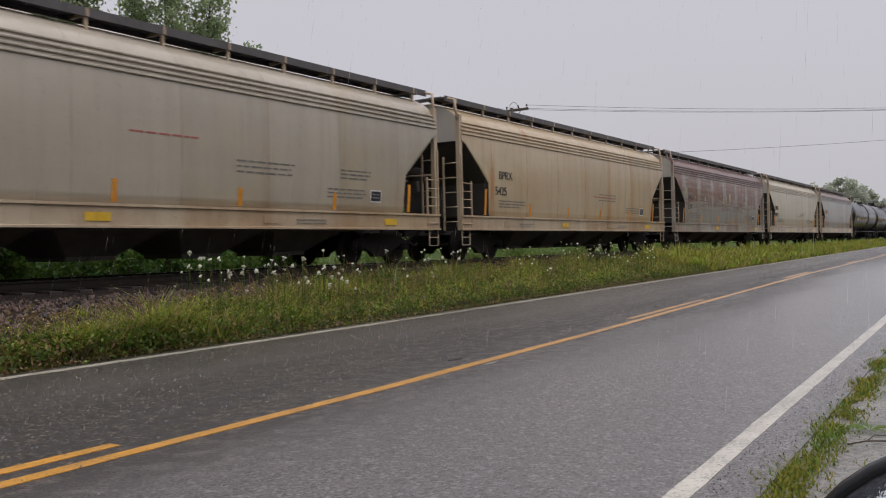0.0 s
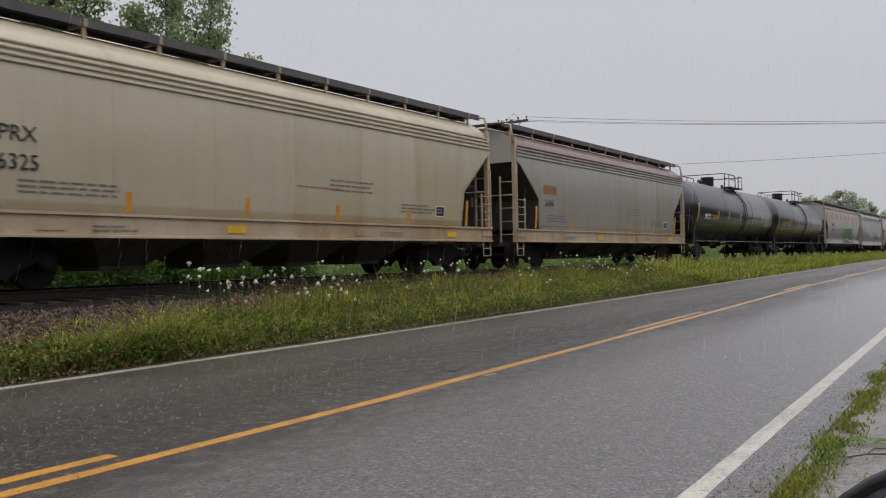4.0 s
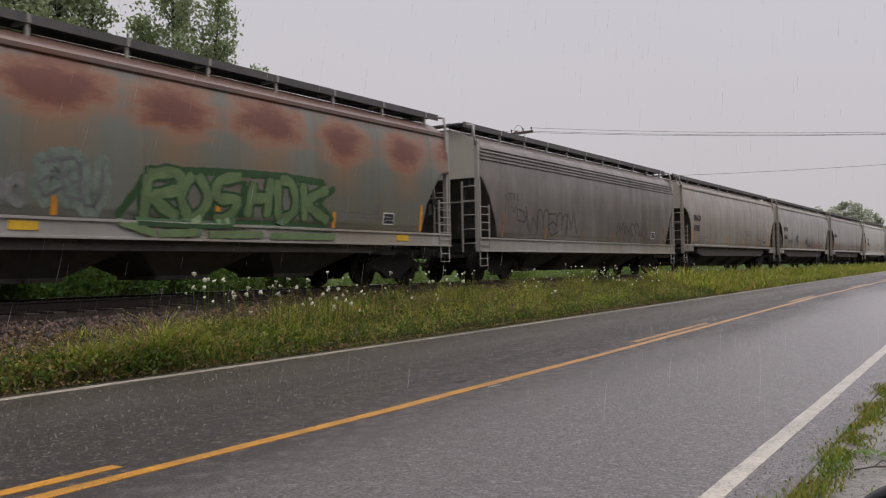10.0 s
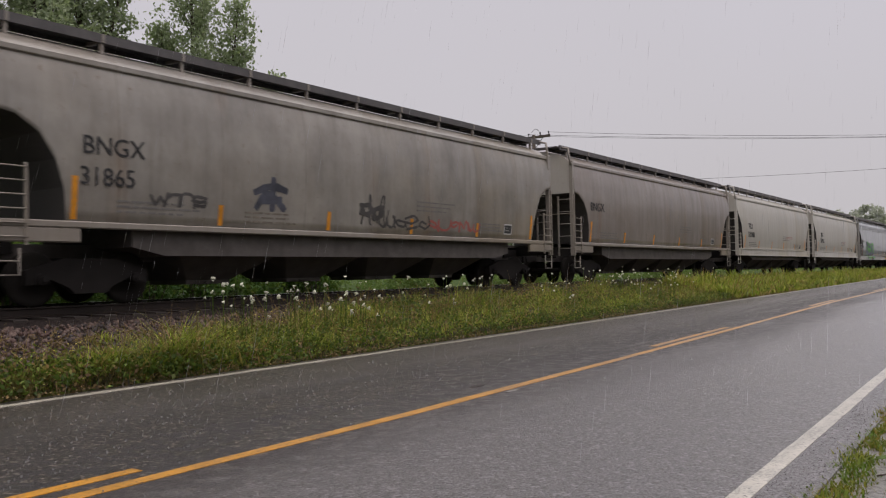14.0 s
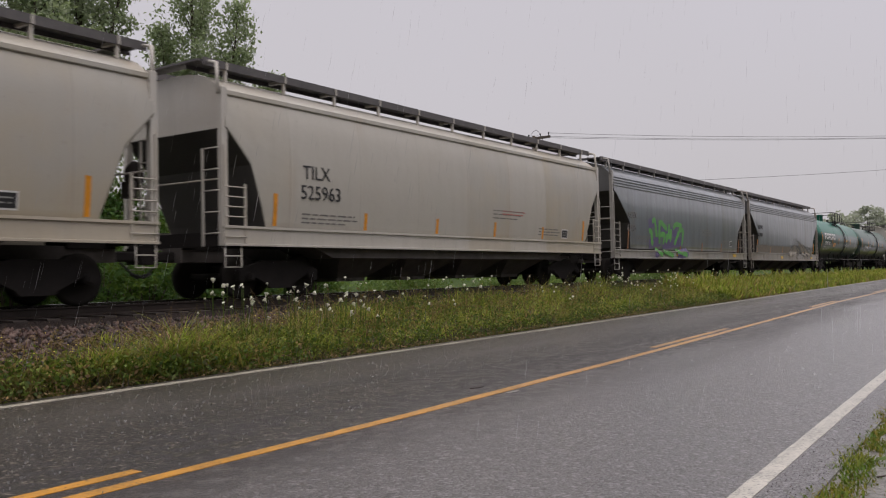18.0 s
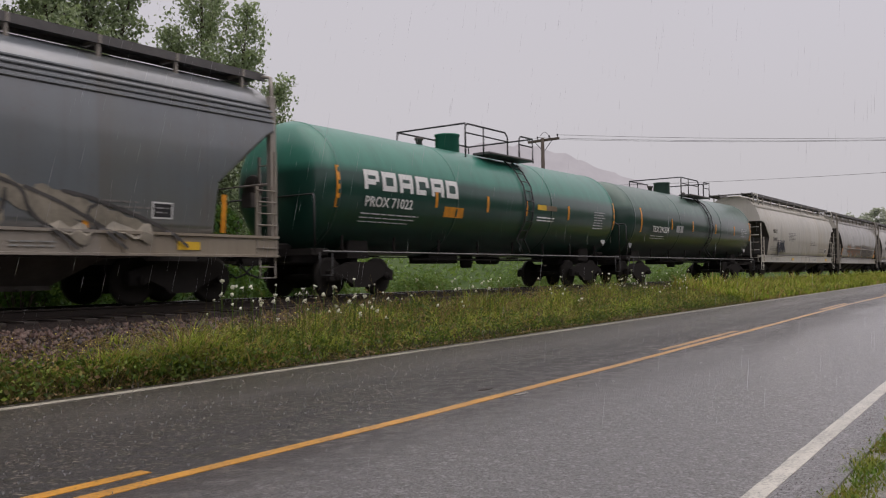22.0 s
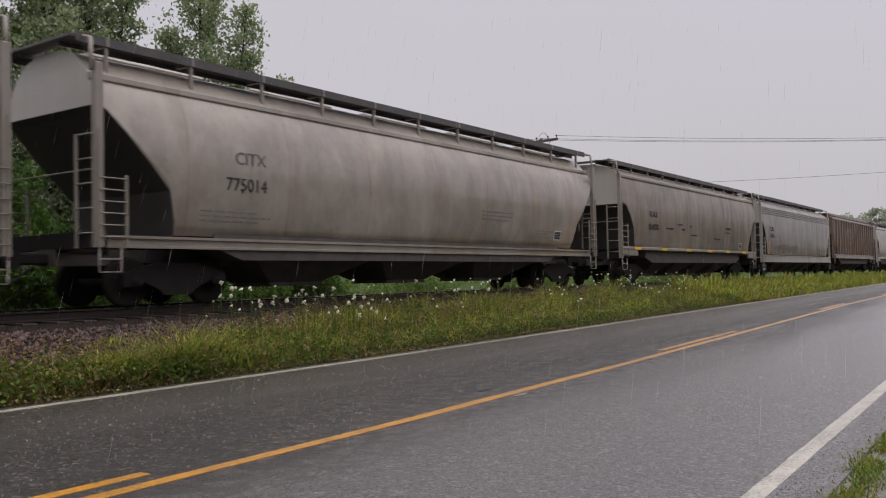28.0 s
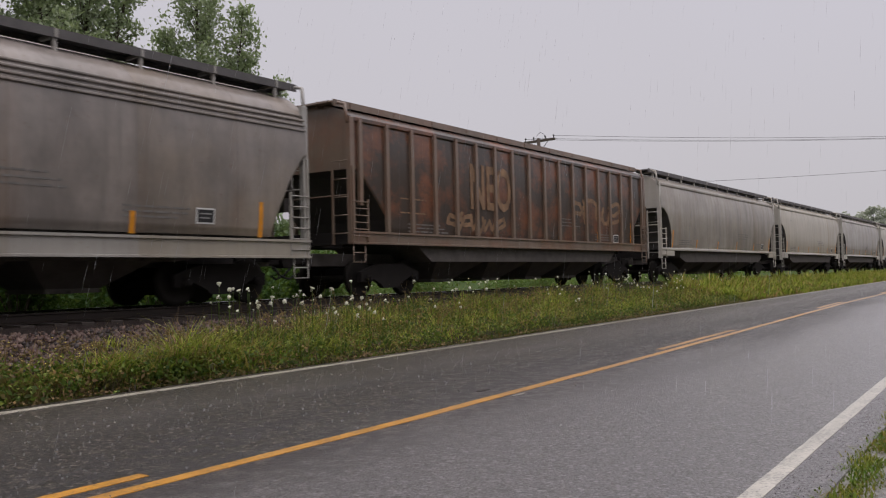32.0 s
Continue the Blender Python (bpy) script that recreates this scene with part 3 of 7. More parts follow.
def build_road():
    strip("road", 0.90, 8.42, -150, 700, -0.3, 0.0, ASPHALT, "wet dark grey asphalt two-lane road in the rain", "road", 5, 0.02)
    strip("edge_line_near", 1.19, 1.305, -150, 700, 0.0, 0.004, WHITE_LINE, "worn white edge line on the wet road", "road marking", 0.25, 0.003)
    strip("edge_line_far", 8.12, 8.26, -150, 700, 0.0, 0.004, WHITE_LINE, "white edge line along the grassy verge", "road marking", 1.0, 0.006)
    strip("centre_line_solid", 4.33, 4.45, -150, 700, 0.0, 0.004, YELLOW_LINE, "solid yellow centre line on the wet road", "road marking", 1.0, 0.008, 0.021)
    for k in range(-3, 9):
        a = 12.9 + 13.9 * k
        near = 4.60 if k < 0 else 4.55
        dash = strip("centre_line_dash", near, near + 0.11, a, a + 4.4, 0.0, 0.004, YELLOW_LINE, "broken yellow centre line dash on the wet road", "road marking", 0.6, 0.008, 0.021)
        tagged(dash, group="broken centre line")
    # a patch and a cracked spot by the centre line
    for name, x, y, w, d in (("road_patch", 7.58, 4.42, 0.14, 0.04), ("road_crack", 7.72, 4.93, 0.15, 0.035)):
        s = Shape()
        rng = random.Random(name)
        ring = [(x + w * math.cos(t) * rng.uniform(0.6, 1.1), y + d * math.sin(t) * rng.uniform(0.5, 1.2)) for t in [k * math.pi / 7 for k in range(14)]]
        s.v = [(px, py, 0.006) for px, py in ring] + [(px, py, -0.01) for px, py in ring]
        s.face(tuple(range(14)))
        for k in range(14):
            s.face((k, 14 + k, 14 + (k + 1) % 14, (k + 1) % 14))
        solid(name, s.mesh(name, SHOULDER if name == "road_patch" else TIE_WOOD), "small broken spot in the road by the centre line", "road damage", kind="structure")
    s = Shape()
    xs = [-30 + 2 * k for k in range(46)]
    s.v = [(x, y, rise(x) - 0.014) for x in xs for y in (-7.0, road_shift(x) + 0.92)]
    for k in range(len(xs) - 1):
        s.face((2 * k, 2 * k + 2, 2 * k + 3, 2 * k + 1))
    solid("shoulder", s.mesh("shoulder", SHOULDER), "wet pale gravel shoulder beside the road", "shoulder", kind="structure")


def build_track():
    track = thing("railway_track", pose(0, TRACK_Y, RAIL_TOP_Z), "single railway track of steel rails on dark wooden ties", "railway track", kind="structure")
    x0, x1 = -120, 260
    prof = [(-0.07, -0.18), (0.07, -0.18), (0.07, -0.165), (0.012, -0.14), (0.012, -0.045), (0.037, -0.035), (0.037, -0.004), (0.028, 0.0), (-0.028, 0.0), (-0.037, -0.004), (-0.037, -0.035), (-0.012, -0.045), (-0.012, -0.14), (-0.07, -0.165)]
    for side in (-0.755, 0.755):
        s = Shape()
        n = len(prof)
        s.v = [(x, side + y, z) for x in (x0, x1) for y, z in prof]
        for k in range(n):
            s.face((k, n + k, n + (k + 1) % n, (k + 1) % n), False, 1 if 6 <= k <= 8 else 0)
        part("rail", s.mesh("rail", RAIL_STEEL, RAIL_TOP), track, "rusty steel rail with a polished head")
    s = Shape().box(-0.115, 0.115, -1.3, 1.3, -0.36, -0.18, 0.015)
    tie = s.mesh("tie", TIE_WOOD)
    rng = random.Random(4)
    for k in range(150):
        part("tie", tie, track, m=pose(-10 + 0.53 * k + rng.uniform(-0.03, 0.03), rng.uniform(-0.03, 0.03), 0, 0, 0, rng.uniform(-1, 1)))


def build_stones():
    rng = np.random.default_rng(3)
    n = 11500
    x = 1.5 + 30 * rng.random(n) ** 1.5
    y = rng.uniform(9.6, 13.05, n)
    z = np.array([ground_z(a, b) for a, b in zip(x, y)])
    base = np.array([[1, 0, 0], [-1, 0, 0], [0, 1, 0], [0, -1, 0], [0, 0, 1], [0, 0, -1]], float)
    tri = np.array([[0, 2, 4], [2, 1, 4], [1, 3, 4], [3, 0, 4], [2, 0, 5], [1, 2, 5], [3, 1, 5], [0, 3, 5]])
    size = rng.uniform(0.02, 0.062, n)
    for k, mat in enumerate(STONES):
        pick = np.arange(n) % 3 == k
        m = pick.sum()
        q = rng.normal(size=(m, 3, 3))
        q, _ = np.linalg.qr(q)
        scaled = base[None] * rng.uniform(0.6, 1.3, (m, 6, 1)) * size[pick][:, None, None]
        v = scaled @ q + np.stack([x[pick], y[pick], z[pick] + 0.015], 1)[:, None]
        f = (np.arange(m)[:, None, None] * 6 + tri[None]).reshape(-1, 3)
        solid("ballast_stones", arrays("ballast_stones", v.reshape(-1, 3), f, mat), "wet reddish grey crushed stone beside the track", "ballast", kind="stuff")


# ---- plants ----
def weed_edge(x):
    """How far from the road the weeds reach."""
    return 9.2 + 0.2 * math.sin(x * 1.7) + 2.9 * min(max((x - 6.9) / 6.5, 0), 1)


def build_weeds():
    rng = np.random.default_rng(11)

    def scatter(n, x0, x1, power, inner, outer):
        x = x0 + (x1 - x0) * rng.random(n) ** power
        u = rng.random(n)
        y = np.array([road_shift(a) + inner + (max(weed_edge(a) - outer, road_shift(a) + inner + 0.2) - road_shift(a) - inner) * b for a, b in zip(x, u)])
        z = np.array([ground_z(a, b) for a, b in zip(x, y)])
        patch = np.array([noise.noise((a * 0.9, b * 0.9, 3.0)) for a, b in zip(x, y)])
        return np.stack([x, y, z - 0.02], 1), patch, u

    def tufts(count, x0, x1, power, inner, outer, per, spread, tall):
        """Roots and heights of blades that stand in tufts of one height."""
        c, k, u = scatter(count, x0, x1, power, inner, outer)
        h = tall * (0.55 + 0.75 * u + 0.9 * k) * rng.uniform(0.6, 1.35, count)
        h *= np.clip((c[:, 0] - 3.9) / 2.6, 0.4, 1.0)
        roots = np.repeat(c, per, 0) + rng.normal(size=(count * per, 3)) * (spread, spread, 0)
        high = np.repeat(h, per) * rng.uniform(0.45, 1.2, count * per)
        keep = (high > 0.06) & (roots[:, 1] > np.array([road_shift(a) + 8.46 for a in roots[:, 0]]))
        return roots[keep], high[keep]

    p, h = tufts(700, 2.0, 34.0, 1.5, 8.80, 0.0, 42, 0.10, 0.34)
    solid("verge_grass", blades("verge_grass", p, h, 0.009, 1.4, GRASS, rng), "long wet green grass along the road verge", "grass", kind="stuff")
    p, k, u = scatter(3800, 2.0, 34.0, 1.5, 8.55, 0.0)
    h = (0.16 + 0.22 * u + 0.16 * k) * rng.uniform(0.5, 1.3, len(p))
    keep = h > 0.05
    solid("verge_grass", blades("low_verge_grass", p[keep], h[keep], 0.010, 1.3, GRASS, rng), "short wet grass of the road verge", "grass", kind="stuff")
    p, k, u = scatter(26000, 32.0, 130.0, 1.5, 8.5, 0.0)
    h = (0.30 + 0.35 * u + 0.3 * k) * rng.uniform(0.5, 1.25, len(p))
    solid("verge_grass", blades("far_verge_grass", p, h, 0.03, 0.9, GRASS, rng), "long wet grass farther along the road verge", "grass", kind="stuff")
    # brown grass stalks with drooping seed heads
    p, k, u = scatter(2600, 2.0, 45.0, 1.5, 8.7, -0.15)
    h = (0.40 + 0.35 * u) * rng.uniform(0.6, 1.35, len(p))
    # seedlings and loose tufts that have come up through the ballast
    q = np.stack([rng.uniform(3.0, 13.0, 24), rng.uniform(9.9, 11.6, 24)], 1)
    q = np.repeat(q, 26, 0) + rng.normal(size=(24 * 26, 2)) * 0.06
    q = np.stack([q[:, 0], q[:, 1], [ground_z(a, b) for a, b in q]], 1)
    solid("ballast_weeds", blades("ballast_weeds", q, rng.uniform(0.04, 0.22, len(q)), 0.007, 1.3, GRASS, rng), "sparse green weeds growing through the ballast", "weeds", kind="stuff")
    solid("dry_grass_stalks", blades("dry_grass_stalks", p, h, 0.0045, 0.7, DRY, rng), "brown dry grass stalks among the weeds", "grass", kind="stuff")
    p, k, u = scatter(420, 3.0, 30.0, 1.3, 9.2, -0.3)
    pts, s = [], Shape()
    for q in p:
        a, h = rng.uniform(0, 6.28), rng.uniform(0.45, 0.8)
        way = Vector((math.cos(a), math.sin(a), 0)) * rng.uniform(0.1, 0.4) + Vector((0.12, 0, 0))
        line = [Vector(q) + way * t * t + Vector((0, 0, h * (t - 0.28 * t ** 3))) for t in (0, 0.35, 0.65, 0.85, 1)]
        s.path(line, 0.0035, 3)
        for t in np.linspace(0, 1, 12):
            e = line[3].lerp(line[4], float(t))
            pts.append(np.array(e) + rng.normal(size=3) * 0.016)
    solid("seed_stalks", s.mesh("seed_stalks", DRY), "thin arching brown grass stems", "grass", kind="stuff")
    solid("seed_heads", leaf_mesh("seed_heads", np.array(pts), 0.018, DRY, rng), "feathery brown grass seed heads", "grass", kind="stuff")
    # broad leaves in clumps, dark and pale, and dead litter along the asphalt
    for name, count, size, tall, mat, text in (("broad_leaf_weeds", 800, 0.04, 0.24, WEED, "dark green broad-leaved weeds in the verge"), ("pale_leaf_weeds", 800, 0.028, 0.32, PALE_WEED, "yellow-green small-leaved weeds in the verge")):
        c, kk, u = scatter(count, 2.5, 60.0, 1.6, 8.62, 0.1)
        pts = []
        for a, share in zip(c, u):
            n = 34
            q = rng.normal(size=(n, 3)) * (0.13, 0.13, 0.06)
            q[:, 2] = np.abs(q[:, 2]) + 0.03 + rng.random(n) * tall * (0.5 + 0.6 * share)
            pts.append(a + q)
        solid(name, leaf_mesh(name, np.concatenate(pts), size, mat, rng), text, "weeds", kind="stuff")
    n = 9000
    x = 2.0 + 32 * rng.random(n) ** 1.5
    y = np.array([road_shift(a) for a in x]) + 8.45 + np.abs(rng.normal(size=n)) * 0.22
    p = np.stack([x, y, [ground_z(a, b) for a, b in zip(x, y)]], 1)
    p[:, 2] += 0.01 + rng.random(n) * 0.13 * np.clip((y - np.array([road_shift(a) for a in x]) - 8.4) / 0.3, 0.2, 1.2)
    solid("low_weeds", leaf_mesh("low_weeds", p[: n // 2], 0.034, WEED, rng), "low dark green weeds beside the asphalt", "weeds", kind="stuff")
    solid("low_dead_weeds", leaf_mesh("low_dead_weeds", p[n // 2:], 0.028, DARK_STALK, rng), "low dark dead weeds beside the asphalt", "weeds", kind="stuff")
    n = 5200
    x = 2.0 + 40 * rng.random(n) ** 1.5
    y = np.array([road_shift(a) for a in x]) + 8.43 + np.abs(rng.normal(size=n)) * 0.14
    p = np.stack([x, y, [ground_z(a, b) + 0.012 for a, b in zip(x, y)]], 1)
    p[:, 2] += rng.random(n) * 0.06
    solid("dead_litter", leaf_mesh("dead_litter", p, 0.024, DRY, rng, 0.5), "brown dead leaves and grass beside the asphalt", "litter", kind="stuff")
    # dark dead clump, and an orange-brown one
    for cx, cy, r, mat, text in ((5.84, 8.87, 0.22, DARK_STALK, "dark brown dead weed clump at the road"), (4.88, 8.93, 0.16, DRY, "orange-brown dead weed clump at the road")):
        q = np.stack([cx + rng.normal(size=900) * r, cy + rng.normal(size=900) * 0.13, np.zeros(900)], 1)
        q[:, 2] = [ground_z(a, b) for a, b in q[:, :2]]
        solid("dead_weeds", blades("dead_weeds", q, rng.uniform(0.08, 0.26, 900), 0.008, 0.9, mat, rng), text, "weeds", kind="stuff")
    # mossy grass strip on the near shoulder
    n = 17000
    x = 2.2 + 32 * rng.random(n) ** 1.7
    wave = np.array([noise.noise((a * 1.6, 0, 8.0)) for a in x])
    y = np.array([road_shift(a) for a in x]) + 0.835 + 0.05 * wave + rng.normal(size=n) * 0.062
    patch = np.array([noise.noise((a * 2.5, b * 6.0, 8.0)) for a, b in zip(x, y)])
    keep = patch > -0.30
    p = np.stack([x, y, [rise(a) - 0.016 for a in x]], 1)[keep]
    h = (rng.uniform(0.012, 0.05, n) * (1 + 0.9 * wave))[keep]
    solid("shoulder_grass", blades("shoulder_grass", p, h, 0.0055, 1.5, MOSS, rng), "short mossy yellow-green grass at the road's edge", "grass", kind="stuff")
    n = 2600
    x = 2.5 + 16 * rng.random(n) ** 1.5
    y = np.array([road_shift(a) for a in x]) + rng.uniform(0.1, 0.78, n)
    patch = np.array([noise.noise((a * 2.1, b * 4.0, 21.0)) for a, b in zip(x, y)])
    p = np.stack([x, y, [rise(a) - 0.02 for a in x]], 1)[patch > 0.12]
    solid("shoulder_grass", blades("shoulder_tufts", p, rng.uniform(0.012, 0.045, len(p)), 0.004, 1.3, MOSS, rng), "sparse grass tufts in the wet gravel", "grass", kind="stuff")
    # loose grit between line and grass, and on the gravel
    base = np.array([[1, 0, 0], [-1, 0, 0], [0, 1, 0], [0, -1, 0], [0, 0, 0.7], [0, 0, -0.7]], float)
    tri = np.array([[0, 2, 4], [2, 1, 4], [1, 3, 4], [3, 0, 4], [2, 0, 5], [1, 2, 5], [3, 1, 5], [0, 3, 5]])
    for k, (mat, n, y0, y1) in enumerate(((STONES[1], 1100, 0.90, 1.18), (STONES[2], 700, 0.3, 1.18), (PEBBLE, 1000, -0.6, 1.18), (STONES[0], 500, -0.4, 0.9))):
        x = 2.6 + 14 * rng.random(n) ** 1.6
        y = np.array([road_shift(a) for a in x]) + rng.uniform(y0, y1, n)
        z = np.where(y - np.array([road_shift(a) for a in x]) > 0.94, 0.002, -0.012) + np.array([rise(a) for a in x])
        size = rng.uniform(0.002, 0.0055, n)
        q, _ = np.linalg.qr(rng.normal(size=(n, 3, 3)))
        v = (base[None] * rng.uniform(0.6, 1.3, (n, 6, 1)) * size[:, None, None]) @ q + np.stack([x, y, z], 1)[:, None]
        f = (np.arange(n)[:, None, None] * 6 + tri[None]).reshape(-1, 3)
        solid("loose_grit", arrays("loose_grit", v.reshape(-1, 3), f, mat), "small loose stones along the edge of the road", "gravel", kind="stuff")
    # a broad-leaved weed flattened on the gravel
    weed = thing("flattened_weed", pose(5.92, 0.74, -0.005), "pale grey-green weed lying flat on the gravel", "weed")
    for k in range(9):
        a, far = 0.7 * k + rng.uniform(-0.2, 0.2), rng.uniform(0.10, 0.2)
        blade = Shape()
        blade.v = [(0.01, 0, 0.012), (far * 0.5, -0.018, 0.035), (far, 0, 0.015), (far * 0.5, 0.018, 0.03), (far * 0.5, 0, 0.022)]
        blade.face((0, 1, 4), True)
        blade.face((1, 2, 4), True)
        blade.face((2, 3, 4), True)
        blade.face((3, 0, 4), True)
        part("leaf", blade.mesh("leaf", PALE_BUSH), weed, m=pose(0, 0, 0, 0, 0, math.degrees(a)))
    twig = thing("twig", pose(5.45, 0.80, 0.0), "dark fallen twig on the wet gravel", "twig")
    part("stem", Shape().path([Vector((0, 0, 0.004)), Vector((0.1, -0.09, 0.012)), Vector((0.18, -0.2, 0.008)), Vector((0.2, -0.36, 0.002))], 0.005, 5).mesh("stem", BARK), twig)
    part("side_shoot", Shape().path([Vector((0.1, -0.09, 0.012)), Vector((0.2, -0.12, 0.03)), Vector((0.26, -0.2, 0.02))], 0.003, 4).mesh("side_shoot", BARK), twig)


def build_flowers():
    """White umbels on tall stalks, and small pale blooms lower down."""
    rng = random.Random(21)
    heads = []
    for k in range(4):
        s = Shape()
        s.lathe([(-0.006, 0.006), (0.002, 0.024), (0.006, 0.027), (0.011, 0.02), (0.014, 0.006)], 14, "z")
        for j in range(22):
            a, r = j * 2.4, 0.0062 * math.sqrt(j + 0.5)
            x, y = r * math.cos(a), r * math.sin(a)
            z = 0.012 - 6 * r * r + rng.uniform(-0.002, 0.002)
            s.lathe([(z - 0.004, 0.002), (z, 0.0055), (z + 0.004, 0.002)], 5, "z", (x, y))
        for j in range(6):
            a = j * 1.05
            s.tube((0, 0, -0.045), (0.02 * math.cos(a), 0.02 * math.sin(a), 0.0), 0.0012, n=3)
        heads.append(s.mesh("flower_head", PETAL))
    stalks = []
    for h in (0.55, 0.75, 0.95):
        s = Shape()
        pts = [Vector((0.03 * math.sin(4 * t) + 0.05 * t * t, 0.02 * math.cos(3 * t), h * t)) for t in (0, 0.25, 0.5, 0.75, 1)]
        s.path(pts, 0.004, 4)
        for t in (0.35, 0.55, 0.7):
            a = rng.uniform(0, 6)
            p = Vector((0, 0, h * t))
            s.tube(p, p + Vector((0.1 * math.cos(a), 0.1 * math.sin(a), 0.14)), 0.0025, n=3)
        stalks.append((s.mesh("flower_stalk", WEED), pts[-1]))

    def flower(x, y, top, scale=1.0):
        z = ground_z(x, y)
        k = min(range(3), key=lambda i: abs((0.55, 0.75, 0.95)[i] - (top - z)))
        data, tip = stalks[k]
        f = max(0.4, (top - z) / (0.55, 0.75, 0.95)[k])
        ob = thing("wild_carrot_flower", pose(x, y, z - 0.02, 0, 0, rng.uniform(-30, 30)), "white flat-topped wild carrot bloom on a thin green stalk", "flower", "wild flowers on the verge")
        part("stalk", data, ob, m=Matrix.Diagonal((1, 1, f, 1)))
        part("bloom", rng.choice(heads), ob, "white lacy bloom", m=pose(tip[0], tip[1], tip[2] * f + 0.04, rng.uniform(-75, 25), rng.uniform(-50, 50), 0) @ Matrix.Scale(scale, 4))

    for _ in range(84):
        x = rng.choice((rng.gauss(9.0, 0.7), rng.gauss(10.8, 0.9), rng.gauss(12.2, 1.2), rng.uniform(8, 19)))
        y = rng.uniform(9.2, 10.6)
        flower(x, y, min(1.30, ground_z(x, y) + rng.uniform(0.45, 1.0)), rng.choice((0.6, 0.8, 1.0, 1.3)))
    for _ in range(95):
        x = rng.choice((rng.gauss(26, 2.2), rng.gauss(26, 2.2), rng.uniform(15, 40)))
        y = rng.uniform(9.6, 11.5)
        flower(x, y, ground_z(x, y) + rng.uniform(0.5, 1.0), rng.uniform(0.65, 1.1))
    small = Shape()
    for k in range(340):
        x = 3 + 34 * rng.random() ** 1.3
        y = rng.uniform(road_shift(x) + 8.7, max(weed_edge(x) - 0.2, road_shift(x) + 8.9))
        z = ground_z(x, y) + rng.uniform(0.25, 0.6)
        small.lathe([(z, 0.004), (z + 0.006, rng.uniform(0.007, 0.014)), (z + 0.012, 0.003)], 6, "z", (x, y))
    solid("small_verge_blooms", small.mesh("small_verge_blooms", DAISY), "small pale yellow blooms in the verge grass", "flowers", kind="stuff")


def tree(name, base, height, outline, label, seed, clusters=200, per=75, leaf_size=0.1, clump=0.5, mat=None):
    """outline: rows of (share of the height, half width of the crown)."""
    rng = np.random.default_rng(seed)
    t = thing(name, pose(*base), label, "tree")
    s = Shape()
    r0 = height * 0.014 + 0.05
    lean = rng.normal(size=2) * 0.012 * height

    def stem(f):
        return Vector((lean[0] * f * f + 0.1 * math.sin(5 * f), lean[1] * f * f, height * 0.92 * f))

    steps = [k / 7 for k in range(8)]
    for a, b in zip(steps, steps[1:]):
        s.tube(stem(a), stem(b), r0 * (1 - 0.9 * a), r0 * (1 - 0.9 * b), 9, caps=False)
    pts = []
    low = outline[0][0]
    for k in range(clusters):
        u = low + (1 - low) * ((k + rng.random()) / clusters) ** 1.15
        wide = lerp_outline(outline, u)
        a = k * 2.399 + rng.normal() * 0.5
        bough = 1 + 0.28 * noise.noise((math.cos(a) * 1.3 + seed, math.sin(a) * 1.3, u * 6))
        r = wide * bough * rng.random() ** 0.45
        q = stem(u / 0.92 if u < 0.92 else 1.0)
        c = Vector((q.x + r * math.cos(a), q.y + r * math.sin(a), height * u))
        if k % 3 == 0:
            f = max(low * 0.8, u - 0.35 * r / height - 0.03) / 0.92
            root = stem(min(f, 0.98))
            m = root.lerp(c, 0.55) + Vector((0, 0, 0.1 * r))
            s.tube(root, m, 0.012 * height * 0.3 * (1.15 - u) + 0.015, 0.018, 5, caps=False)
            s.tube(m, c, 0.018, 0.006, 4, caps=False)
        d = rng.normal(size=(per, 3))
        d *= (rng.random((per, 1)) ** 0.4) / np.linalg.norm(d, axis=1)[:, None]
        pts.append(np.array(c) + d * clump * rng.uniform(0.55, 1.3) * np.array((1, 1, 0.75)))
    part("trunk", s.mesh("trunk", BARK), t, "grey-brown trunk and limbs")
    part("crown", leaf_mesh("crown", np.concatenate(pts), leaf_size, mat or TREE_LEAF, rng), t, "uneven crown of many small green leaves")
    return t


